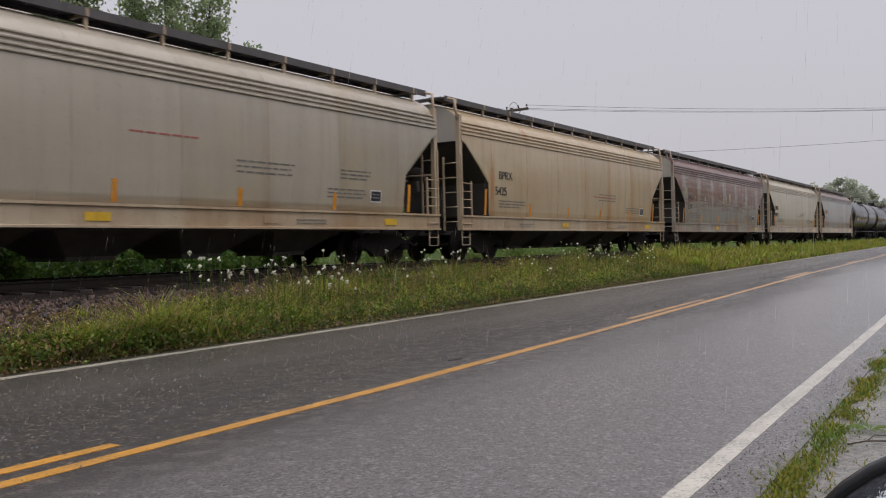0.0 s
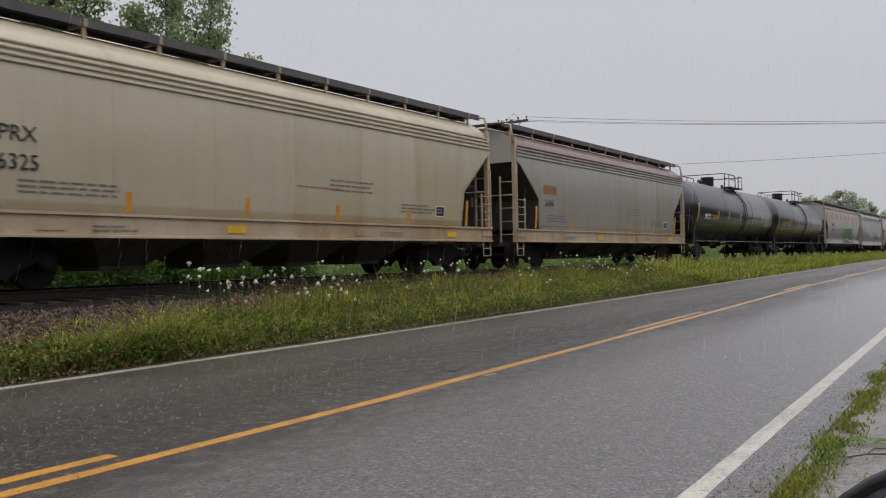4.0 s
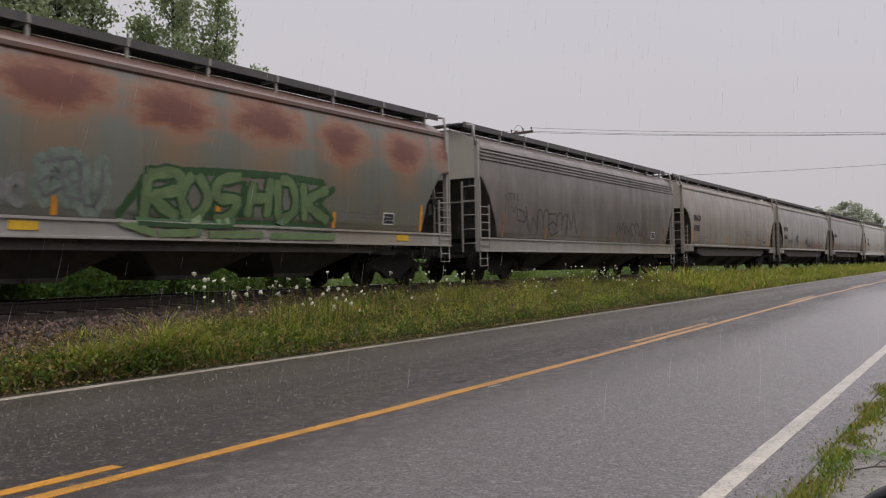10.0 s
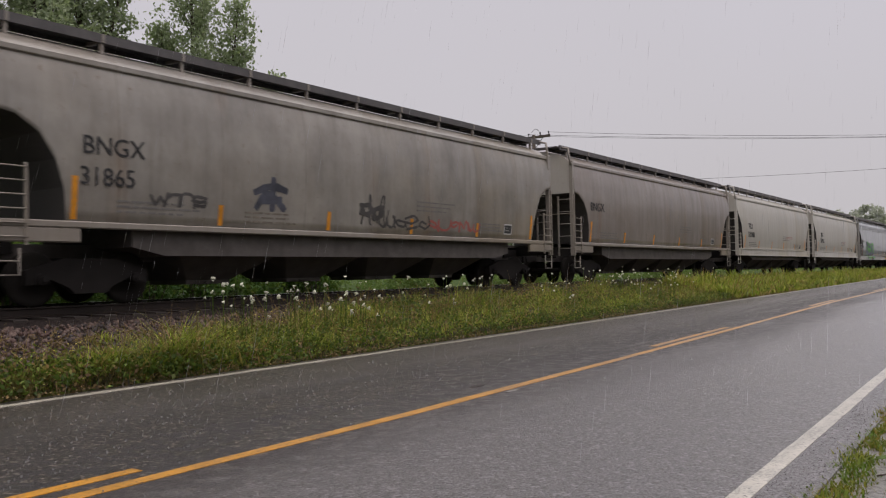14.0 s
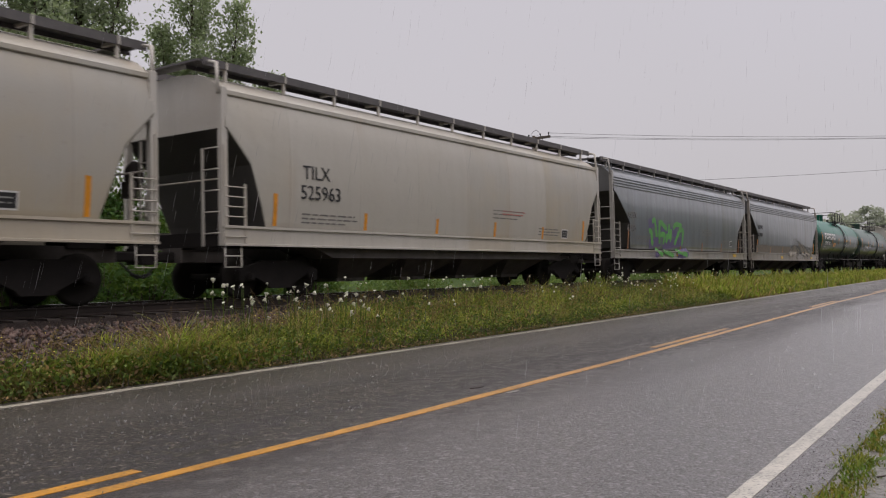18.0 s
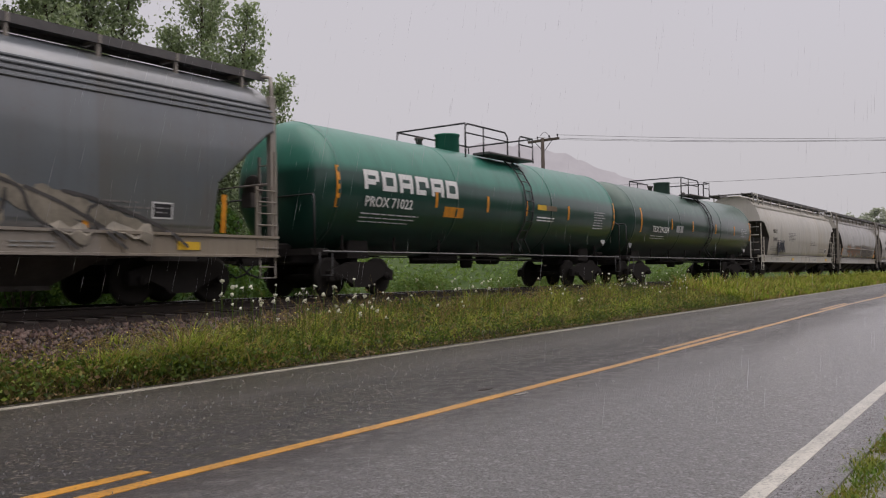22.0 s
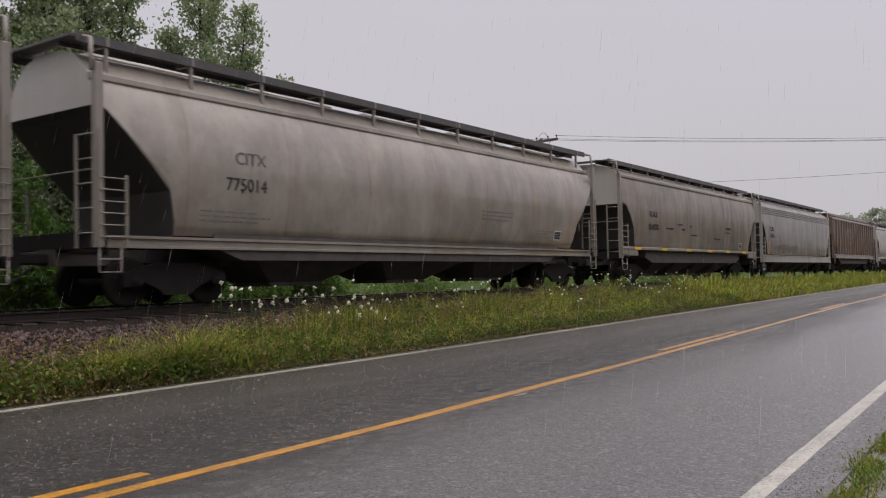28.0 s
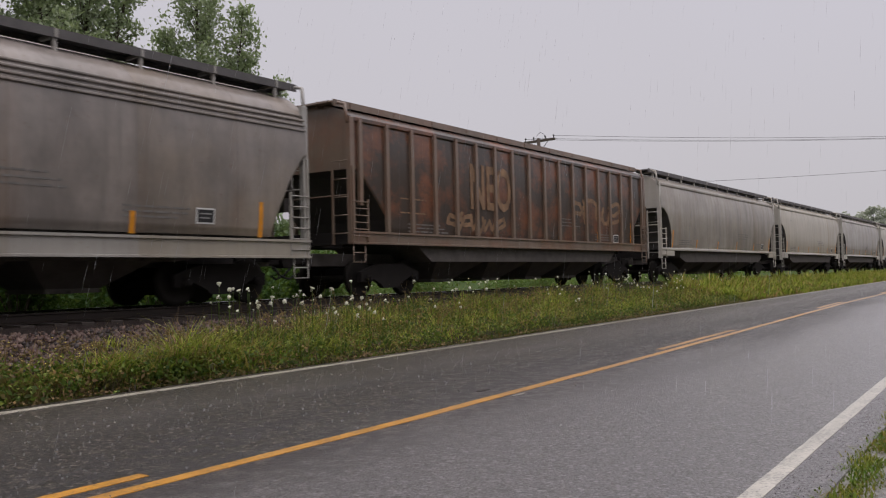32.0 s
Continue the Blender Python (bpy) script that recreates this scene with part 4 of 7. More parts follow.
def airy_tree(base, leaders, label, seed, leaf_size=0.085):
    """A tree of several upright leaders (lean in x and y, height, reach of the boughs, bare share), each with rising boughs and sky between them."""
    rng = np.random.default_rng(seed)
    t = thing("roadside_tree", pose(*base), label, "tree")
    s, pts = Shape(), []
    for dx, dy, h, reach, low in leaders:
        sway = rng.uniform(0, 6)

        def stem(f):
            return Vector((dx * f ** 0.8 + 0.14 * math.sin(7 * f + sway) * f, dy * f ** 0.8 + 0.14 * math.cos(6 * f + sway) * f, h * f))

        r0 = 0.011 * h + 0.02
        for k in range(10):
            s.tube(stem(k / 10), stem((k + 1) / 10), r0 * (1 - 0.09 * k), r0 * (1 - 0.09 * (k + 1)), 8, caps=False)
        count = int(h * 5.2)
        for k in range(count):
            u = low + (0.99 - low) * (k + rng.random()) / count
            v = (u - low) / (1 - low)
            size = reach * (1 - v) ** 0.75 * min(1.0, 0.6 + 2.2 * v) * rng.uniform(0.45, 1.2) + 0.22
            a, e = k * 2.4 + rng.normal() * 0.5, math.radians(rng.uniform(12, 45) + 24 * v)
            way = Vector((math.cos(a) * math.cos(e), math.sin(a) * math.cos(e), math.sin(e)))
            root = stem(u)
            bough = [root + way * size * q + Vector((0, 0, 0.22 * size * q * q)) for q in (0, 0.5, 1)]
            s.tube(bough[0], bough[1], 0.016 + 0.010 * size, 0.012, 5, caps=False)
            s.tube(bough[1], bough[2], 0.012, 0.004, 4, caps=False)
            for j in range(max(3, int(size / 0.2))):
                q = 0.28 + 0.76 * rng.random()
                c = root + way * size * q + Vector((0, 0, 0.22 * size * q * q))
                n = int(rng.uniform(14, 38))
                pts.append(np.array(c) + rng.normal(size=3) * 0.1 + rng.normal(size=(n, 3)) * (0.2, 0.2, 0.15))
    part("trunk", s.mesh("trunk", BARK), t, "grey-brown trunk and rising limbs")
    part("crown", leaf_mesh("crown", np.concatenate(pts), leaf_size, TREE_LEAF, rng), t, "loose spiky crown of many small green leaves")
    return t


def lerp_outline(table, x):
    for (a, va), (b, vb) in zip(table, table[1:]):
        if x <= b:
            return va + (vb - va) * max(0.0, x - a) / (b - a)
    return table[-1][1]


def build_trees():
    tall = [(0.1, 2.8), (0.35, 3.5), (0.6, 3.4), (0.8, 2.7), (0.92, 1.5), (1.0, 0.3)]
    airy_tree((21.3, 26.0, 0.4), ((0, 0, 14.2, 2.9, 0.16), (1.3, -1.1, 11.2, 2.3, 0.2), (2.3, -1.9, 8.4, 1.9, 0.22), (-0.9, 0.8, 10.2, 2.2, 0.2)), "tall green tree with several spiky leaders behind the track", 5)
    airy_tree((15.2, 26.3, 0.1), ((0, 0, 16.6, 3.6, 0.14), (1.7, -1.0, 15.2, 2.8, 0.18), (2.6, -1.6, 12.6, 2.2, 0.2), (-2.0, 1.3, 15.6, 3.2, 0.15)), "tall spreading green tree with sky showing through its crown", 6)
    tree("roadside_tree", (10.0, 27.5, 0.1), 15.5, tall, "broad green tree in a row behind the track", 7, 640, 90, 0.09)
    tree("roadside_tree", (18.2, 29.0, 0.3), 9.6, [(0.1, 2.4), (0.4, 2.9), (0.7, 2.2), (1.0, 0.3)], "smaller green tree between two taller ones", 8, 110)
    dome = [(0.08, 3.6), (0.3, 5.2), (0.6, 5.4), (0.8, 4.2), (0.93, 2.4), (1.0, 0.5)]
    for k, (x, y, h) in enumerate(((214, 38.0, 13.0), (220, 32.5, 14.6), (226, 29.0, 12.6), (236, 20.5, 14.0))):
        tree("distant_tree", (x, y, 0.1), h, dome, "distant rounded tree with leaves coloured pale for rain haze", 30 + k, 90, 60, 0.4, 1.3, HAZY_LEAF)
    rng = np.random.default_rng(17)
    for k in range(50):
        x, y = 2.0 + 0.85 * k + rng.normal() * 0.4, rng.uniform(19.2, 23.5)
        h = rng.uniform(1.6, 2.7) if k < 27 else rng.uniform(0.6, 1.15)
        if k > 30:
            x, y = 29.0 + 2.1 * (k - 31) + rng.normal() * 0.6, rng.uniform(18.6, 25)
        bush = thing("bush", pose(x, y, ground_z(x, y) - 0.05), "leafy green bush growing behind the track", "bush", "bushes behind the track")
        s = Shape()
        tips = []
        for j in range(9):
            a = j * 2.4
            r = 0.9 * rng.uniform(0.3, 1)
            p = Vector((r * math.cos(a), r * math.sin(a), h * rng.uniform(0.35, 0.95)))
            s.tube((0.05 * math.cos(a), 0.05 * math.sin(a), 0), p, 0.02, 0.006, 5)
            tips.append(p)
        part("stem", s.mesh("stem", BARK), bush)
        pts = np.concatenate([np.array(p) + rng.normal(size=(130, 3)) * (0.3, 0.3, 0.22) for p in tips])
        pts[:, 2] = np.maximum(pts[:, 2], 0.05)
        part("foliage", leaf_mesh("foliage", pts, 0.085, BUSH if k < 27 else PALE_BUSH, rng, 0.3), bush)
    for k, (x, y, h, w) in enumerate(((-3, 25, 5.5, 2.2), (1.5, 24.5, 5.0, 2.2), (5.5, 25.2, 5.6, 2.4), (9.5, 24.4, 4.6, 2.1), (13, 24.2, 4.4, 2.0), (17, 24.0, 3.8, 1.9), (20.5, 24.0, 3.4, 1.8), (24.5, 24.6, 2.6, 1.5))):
        tree("tall_shrub", (x, y, 0.2), h, [(0.04, w * 0.8), (0.35, w), (0.7, w * 0.75), (1.0, 0.3)], "dense green shrub behind the railway track", 60 + k, 60, 70, 0.1, 0.55, BUSH)
    n = 24000
    x, y = 80 * rng.random(n) ** 1.1, rng.uniform(17.3, 27, n)
    p = np.stack([x, y, [ground_z(a, b) - 0.02 for a, b in zip(x, y)]], 1)
    solid("field_grass", blades("field_grass", p, rng.uniform(0.15, 0.6, n), 0.02, 0.7, FIELD_BLADE, rng), "green grass behind the track", "grass", kind="stuff")


def build_far_field():
    """Rough pasture and a hedge on the rising ground behind the track."""
    rng = np.random.default_rng(53)
    n = 9000
    x, y = rng.uniform(18, 150, n), 27 + 38 * rng.random(n) ** 1.3
    z = np.where(y < 35, (y - 22) / 13 * 2.0, 2.0 + (y - 35) / 25 * 2.6)
    p = np.stack([x, y, z + rng.random(n) * 0.25], 1)
    solid("pasture_weeds", leaf_mesh("pasture_weeds", p, 0.2, PALE_BUSH, rng), "rough pale green pasture behind the track", "grass", kind="stuff")
    n = 12000
    x = rng.uniform(15, 190, n)
    tall = np.array([3.2 + 1.3 * noise.noise((a * 0.12, 0, 4)) + 0.9 * noise.noise((a * 0.5, 0, 7)) for a in x])
    p = np.stack([x, 62 + rng.normal(size=n) * 1.2, 4.5 + tall * rng.random(n) ** 0.8], 1)
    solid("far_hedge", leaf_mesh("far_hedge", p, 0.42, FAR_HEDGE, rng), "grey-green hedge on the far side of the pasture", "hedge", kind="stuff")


def ridge(az):
    table = [(10, 2.0), (18, 4.2), (22, 5.8), (24.8, 6.9), (27, 7.9), (29.5, 8.55), (32.5, 8.75), (35.5, 8.5), (38, 7.8), (42, 6.5), (50, 5.0), (66, 4.0)]
    for (a, va), (b, vb) in zip(table, table[1:]):
        if az <= b:
            return va + (vb - va) * (az - a) / (b - a)
    return 4.0


def build_backdrop():
    # rain haze is put into the ridge's pale colour, which glows evenly
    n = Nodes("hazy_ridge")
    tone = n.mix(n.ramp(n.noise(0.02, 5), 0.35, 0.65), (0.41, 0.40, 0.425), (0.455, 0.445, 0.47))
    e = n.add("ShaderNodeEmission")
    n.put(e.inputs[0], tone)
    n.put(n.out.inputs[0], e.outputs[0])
    s = Shape()
    d, cols = 1500.0, 160
    for k in range(cols):
        a = radians(10 + 55 * k / (cols - 1))
        az = math.degrees(a)
        e1 = ridge(az)
        e1 += 0.22 * noise.noise((az * 1.1, 0, 0)) + 0.12 * noise.noise((az * 5, 1, 0)) + 0.08 * noise.noise((az * 17, 2, 0))
        x, y = d * math.cos(a), d * math.sin(a)
        for f in (0, 1):
            s.v.append((x * (1 + 0.15 * f), y * (1 + 0.15 * f), -5 if f == 0 else d * math.tan(radians(e1)) * 1.15))
    for k in range(cols - 1):
        s.face((2 * k, 2 * k + 2, 2 * k + 3, 2 * k + 1), True)
    solid("backdrop", s.mesh("backdrop", n.mat), "wooded ridge coloured pale and glowing for rain haze", "hill", kind="structure")


def build_woods():
    """The wooded slope behind the camera, which the wet cars mirror."""
    s = Shape()
    cols = 90
    tops = []
    for k in range(cols):
        x = -110 + 280 * k / (cols - 1)
        h = 10.5 + 1.6 * noise.noise((x * 0.07, 0, 5)) + 1.4 * noise.noise((x * 0.3, 0, 9))
        tops.append((x, h))
        for y, z in ((-13.5, -0.1), (-15.5, h * 0.45), (-18.5, h * 0.8), (-22, h - 1.0)):
            s.v.append((x, y, z))
    for k in range(cols - 1):
        for j in range(3):
            a = 4 * k + j
            s.face((a, a + 1, a + 5, a + 4), True)
    solid("backdrop_slope", s.mesh("backdrop_slope", GROUND), "dark wooded slope across the road", "hill", kind="structure")
    rng = np.random.default_rng(91)
    n = 26000
    k = rng.integers(0, cols - 1, n)
    u = rng.random(n)
    tx = np.array([t[0] for t in tops])
    th = np.array([t[1] for t in tops])
    h = th[k] + (th[k + 1] - th[k]) * u
    q = rng.random(n) ** 0.8
    p = np.stack([tx[k] + 3.15 * u, -13 - 8.5 * q ** 1.3 + rng.normal(size=n) * 0.5, h * (0.02 + 0.98 * q ** 0.85) + rng.normal(size=n) * 0.4], 1)
    solid("backdrop_woods", leaf_mesh("backdrop_woods", p, 0.75, BACK_LEAF, rng), "dark green woods on the slope across the road", "woods", kind="stuff")


def build_pole():
    px, py, h = 50.0, 27.1, 10.15
    pole = thing("utility_pole", pose(px, py, 0), "weathered wooden utility pole with a crossarm", "utility pole")
    part("post", Shape().lathe([(-0.3, 0.17), (0, 0.165), (5, 0.14), (h, 0.11), (h + 0.03, 0.06)], 12, "z").mesh("post", WOOD), pole)
    part("crossarm", Shape().box(-1.2, 1.2, -0.16, -0.04, h - 0.22, h - 0.06).mesh("crossarm", WOOD), pole, m=pose(0, 0, 0, 0, 0, 85))
    for k in (-1, 1):
        part("brace", Shape().tube((0.7 * k, -0.1, h - 0.16), (0, -0.12, h - 0.9), 0.02).mesh("brace", WIRE), pole, m=pose(0, 0, 0, 0, 0, 85))
    pin = Shape().lathe([(0, 0.02), (0.1, 0.02), (0.11, 0.05), (0.17, 0.06), (0.22, 0.03)], 10, "z").mesh("insulator", WIRE)
    for k in (-1.1, -0.45, 0.45, 1.1):
        part("insulator", pin, pole, m=pose(0, 0, 0, 0, 0, 85) @ pose(k, -0.1, h - 0.06))
    part("jumper_cable", Shape().path([Vector((-0.3 + 1.4 * t, 0, h + 0.1 + 0.35 * math.sin(math.pi * t))) for t in (0, 0.2, 0.4, 0.6, 0.8, 1)], 0.015).mesh("jumper_cable", WIRE), pole)
    far = Vector((78.0, -6.0, 10.6))
    post2 = thing("utility_pole", pose(far.x, far.y, 0), "wooden utility pole across the road", "utility pole")
    part("post", Shape().lathe([(-0.3, 0.17), (0, 0.165), (5, 0.14), (far.z + 0.6, 0.11), (far.z + 0.63, 0.06)], 12, "z").mesh("post_tall", WOOD), post2)
    turn = Matrix.Rotation(radians(85), 4, "Z")
    for k, z in ((-1.1, h + 0.1), (0.45, h + 0.1), (1.1, h + 0.1), (0.05, h - 3.2)):
        a = Vector((px, py, 0)) + turn @ Vector((k, -0.1, z))
        b = far + Vector((0.3 * k, 0.3 * k, 0)) if z > 8 else Vector((far.x, far.y, 9.2))
        pts = [a.lerp(b, t) - Vector((0, 0, 0.45 * 4 * t * (1 - t))) for t in [j / 14 for j in range(15)]]
        solid("overhead_wire", Shape().path(pts, 0.011, 5).mesh("overhead_wire", WIRE), "dark overhead wire crossing the road", "wire", "overhead wires")


def build_parked_car():
    """The car from whose window the camera looks: only its door mirror shows."""
    paint = plain("dark_car_paint", (0.012, 0.013, 0.015), 0.2, 0.3, 0.1)
    glass = plain("dark_glass", (0.01, 0.011, 0.012), 0.05)
    car = thing("parked_car", pose(0, 0, 0), "dark parked car with a rounded black door mirror", "car")
    outline = [(-2.3, 0.35), (-2.25, 0.8), (-1.2, 0.92), (0.9, 0.9), (2.1, 0.75), (2.3, 0.5), (2.25, 0.25), (-2.2, 0.25)]
    part("body", Shape().prism(outline, -1.9, -0.28).mesh("body", paint), car)
    part("cabin", Shape().prism([(-1.5, 0.9), (-0.9, 1.4), (-0.35, 1.45), (0.15, 1.38), (0.85, 0.9)], -1.75, -0.45).mesh("cabin", glass), car)
    for x in (-1.4, 1.4):
        for y in (-1.9, -0.33):
            w = part("wheel", Shape().lathe([(y, 0.22), (y, 0.31), (y + 0.04, 0.33), (y + 0.16, 0.33), (y + 0.2, 0.31), (y + 0.2, 0.22)], 24, "y", (x, 0.33)).mesh("wheel", RUBBER), car)
            part("rim", Shape().lathe([(y - 0.01, 0.05), (y + 0.02, 0.21), (y + 0.18, 0.21), (y + 0.21, 0.05)], 16, "y", (x, 0.33)).mesh("rim", WHEEL), w)
    shell = Shape().lathe([(-0.010, 0.140), (-0.015, 0.146), (-0.004, 0.150), (0.03, 0.140), (0.07, 0.104), (0.09, 0.05), (0.093, 0.004)], 40, "x")
    mirror = part("door_mirror", shell.mesh("door_mirror", paint), car, "rounded glossy black door mirror", m=pose(0.665, -0.003, 0.92, 0, 0, -3))
    face = plain("silvered_mirror_glass", (0.62, 0.65, 0.68), 0.06, 1.0, 0.05)
    part("mirror_glass", Shape().lathe([(-0.0125, 0.002), (-0.0115, 0.1405), (-0.006, 0.1405)], 40, "x").mesh("mirror_glass", face), mirror, "grey silvered mirror glass")
    part("mirror_arm", Shape().tube((0.68, -0.10, 0.93), (0.62, -0.32, 0.88), 0.03).mesh("mirror_arm", paint), mirror, m=mirror.matrix_basis.inverted())


def build_rain():
    """Thin slanted streaks that fall past the camera."""
    rng = np.random.default_rng(77)
    n, fall = 30000, 7.0
    top = fall * 32 + 8
    d = 3.6 + 9.4 * np.sqrt(rng.random(n))
    a = np.radians(rng.uniform(4, 64, n))
    z = rng.uniform(0, top, n)
    p = np.stack([d * np.cos(a) + RAIN_LEAN * z, d * np.sin(a), z], 1)
    half = rng.uniform(0.05, 0.17, n)[:, None] * np.array((RAIN_LEAN, 0, 1.0))
    side = np.stack([np.sin(a), -np.cos(a), 0 * a], 1) * rng.uniform(0.0005, 0.0015, n)[:, None]
    v = np.stack([p - half, p + side, p + half, p - side], 1).reshape(-1, 3)
    m = Nodes("rain_streak")
    clear = m.add("ShaderNodeBsdfTransparent")
    water = m.add("ShaderNodeBsdfTranslucent")
    m.put(water.inputs[0], (0.85, 0.87, 0.9))
    mixed = m.add("ShaderNodeMixShader")
    for k, value in ((0, 0.5), (1, clear.outputs[0]), (2, water.outputs[0])):
        m.put(mixed.inputs[k], value)
    m.put(m.out.inputs[0], mixed.outputs[0])
    # splashes where drops strike the road
    spray = Nodes("splash_water")
    thin = spray.add("ShaderNodeBsdfTransparent")
    pale = spray.add("ShaderNodeBsdfTranslucent")
    spray.put(pale.inputs[0], (0.8, 0.8, 0.8))
    both = spray.add("ShaderNodeMixShader")
    for k, value in ((0, 0.3), (1, thin.outputs[0]), (2, pale.outputs[0])):
        spray.put(both.inputs[k], value)
    spray.put(spray.out.inputs[0], both.outputs[0])
    n2 = 4200
    x = 2.5 + 38 * rng.random(n2) ** 1.6
    off = np.where(rng.random(n2) < 0.85, rng.uniform(4.8, 8.1, n2), rng.uniform(1.4, 8.1, n2))
    y = np.array([road_shift(q) for q in x]) + off
    foot = np.stack([x, y, [rise(q) + 0.004 for q in x]], 1)
    turn = rng.uniform(0, 3.14, n2)
    wide = np.stack([np.cos(turn), np.sin(turn), 0 * turn], 1) * rng.uniform(0.003, 0.012, n2)[:, None]
    rise_up = np.array((0, 0, 1.0)) * rng.uniform(0.004, 0.019, n2)[:, None]
    crown = np.stack([foot - wide * 0.5, foot + wide * 0.5, foot + wide + rise_up, foot - wide + rise_up], 1).reshape(-1, 3)
    solid("rain_splashes", arrays("rain_splashes", crown, np.arange(4 * n2).reshape(n2, 4), spray.mat), "tiny splashes of raindrops on the road", "rain", kind="stuff")
    return solid("rain", arrays("rain", v, np.arange(4 * n).reshape(n, 4), m.mat), "thin slanted streaks of falling rain", "rain", kind="stuff")


RAIN_LEAN = 0.26
build_ground()
build_road()
build_track()
build_stones()
build_weeds()
build_flowers()
build_trees()
build_far_field()
build_backdrop()
build_woods()
build_pole()
build_parked_car()
RAIN = build_rain()


# ---- the train ----
def lerp_table(table, x):
    for (a, va), (b, vb) in zip(table, table[1:]):
        if x <= b:
            return va + (vb - va) * max(0.0, x - a) / (b - a)
    return table[-1][1]


# half width by height, and height of the body's underside by distance from its end
PROFILES = {
    "ribbed_eave": [(1.2, 1.52), (1.7, 1.57), (2.4, 1.6), (3.0, 1.6), (3.5, 1.585), (3.8, 1.54), (4.05, 1.45)],
    "smooth": [(1.3, 1.50), (1.8, 1.565), (2.4, 1.6), (3.0, 1.6), (3.5, 1.575), (3.85, 1.52), (4.1, 1.44)],
    "round": [(1.2, 1.36), (1.5, 1.47), (2.0, 1.57), (2.5, 1.6), (3.0, 1.58), (3.4, 1.50), (3.75, 1.36), (4.0, 1.2)],
    "flat": [(1.4, 1.50), (2.5, 1.52), (3.6, 1.52), (4.15, 1.5)],
}
CUTS = {
    "ribbed_eave": [(0, 3.4), (0.2, 3.3), (1.46, 2.25), (1.55, 1.3), (1.6, 1.25)],
    "arched": [(0, 3.05), (0.1, 3.0), (0.5, 2.5), (0.87, 1.75), (1.02, 1.3)],
    "smooth": [(0, 3.0), (0.35, 2.95), (0.75, 2.55), (1.05, 2.1), (1.25, 1.35)],
    "rounded": [(0, 3.05), (0.3, 3.0), (0.7, 2.75), (0.97, 2.35), (1.13, 1.9), (1.2, 1.35)],
    "round": [(0, 3.75), (0.3, 3.6), (1.75, 2.15), (1.9, 1.6), (2.0, 1.25)],
    "cage": [(0, 3.12), (0.7, 3.05), (1.6, 2.25), (1.66, 1.4), (1.72, 1.25)],
    "slant": [(0, 3.45), (0.15, 3.35), (1.4, 2.05), (1.55, 1.5), (1.6, 1.25)],
    "straight": [(0, 3.35), (0.05, 3.3), (0.63, 2.66), (1.05, 1.52), (1.1, 1.35)],
    "flat": [(0, 2.95), (0.3, 2.85), (1.3, 1.8), (1.5, 1.45)],
}


def hopper_body(length, profile, cut, roof=4.55):
    table, cuts = PROFILES[profile], CUTS[cut]
    floor, eave = table[0][0], table[-1][0]
    half = length / 2 - 0.08
    ends = sorted({c[0] for c in cuts} | {0.5, 0.9})
    xs = [-half + d for d in ends] + [-half + 2.2 + (2 * half - 4.4) * k / 6 for k in range(7)] + [half - d for d in reversed(ends)]
    nz = 14
    s = Shape()
    w_eave = table[-1][1]
    crest = [(w_eave * (1 - u), eave + (roof - eave) * (1 - (1 - u) ** 3.2)) for u in (0.1, 0.22, 0.38, 0.65)]
    per = 2 * (nz + 1) + 2 * len(crest) + 1
    for x in xs:
        d = half - abs(x)
        low = max(lerp_table(cuts, d), floor)
        left = []
        for k in range(nz + 1):
            z = low + (eave - low) * k / nz
            left.append((-lerp_table(table, z), z))
        left += [(-w, z) for w, z in crest]
        ring = left + [(0.0, roof)] + [(-y, z) for y, z in reversed(left)]
        s.v += [(x, y, z) for y, z in ring]
    for i in range(len(xs) - 1):
        a, b = i * per, (i + 1) * per
        for k in range(per - 1):
            s.face((a + k, b + k, b + k + 1, a + k + 1), True)
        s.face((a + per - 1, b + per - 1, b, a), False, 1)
    i0 = len(s.v)
    s.v += s.v[:per] + s.v[-per:]
    s.face(tuple(i0 + k for k in range(per)), False, 2)
    s.face(tuple(i0 + 2 * per - 1 - k for k in range(per)), False, 2)
    return s


# underside faces coloured dark for the shade beneath the sloped ends
SLOPE = plain("shade_dark_slope_sheet", (0.075, 0.070, 0.066), 0.7, scale=1.5)


def wheel_shape():
    s = Shape()
    for k in (-1, 1):
        y = 0.755 * k
        s.lathe([(y - 0.07, 0.09), (y - 0.068, 0.38), (y - 0.066, 0.455 if k > 0 else 0.46), (y + 0.066, 0.455), (y + 0.068, 0.38), (y + 0.03, 0.3), (y + 0.03, 0.12), (y + 0.09, 0.09)], 28, "y")
    s.tube((0, -1.05, 0), (0, 1.05, 0), 0.085, n=12)
    return s


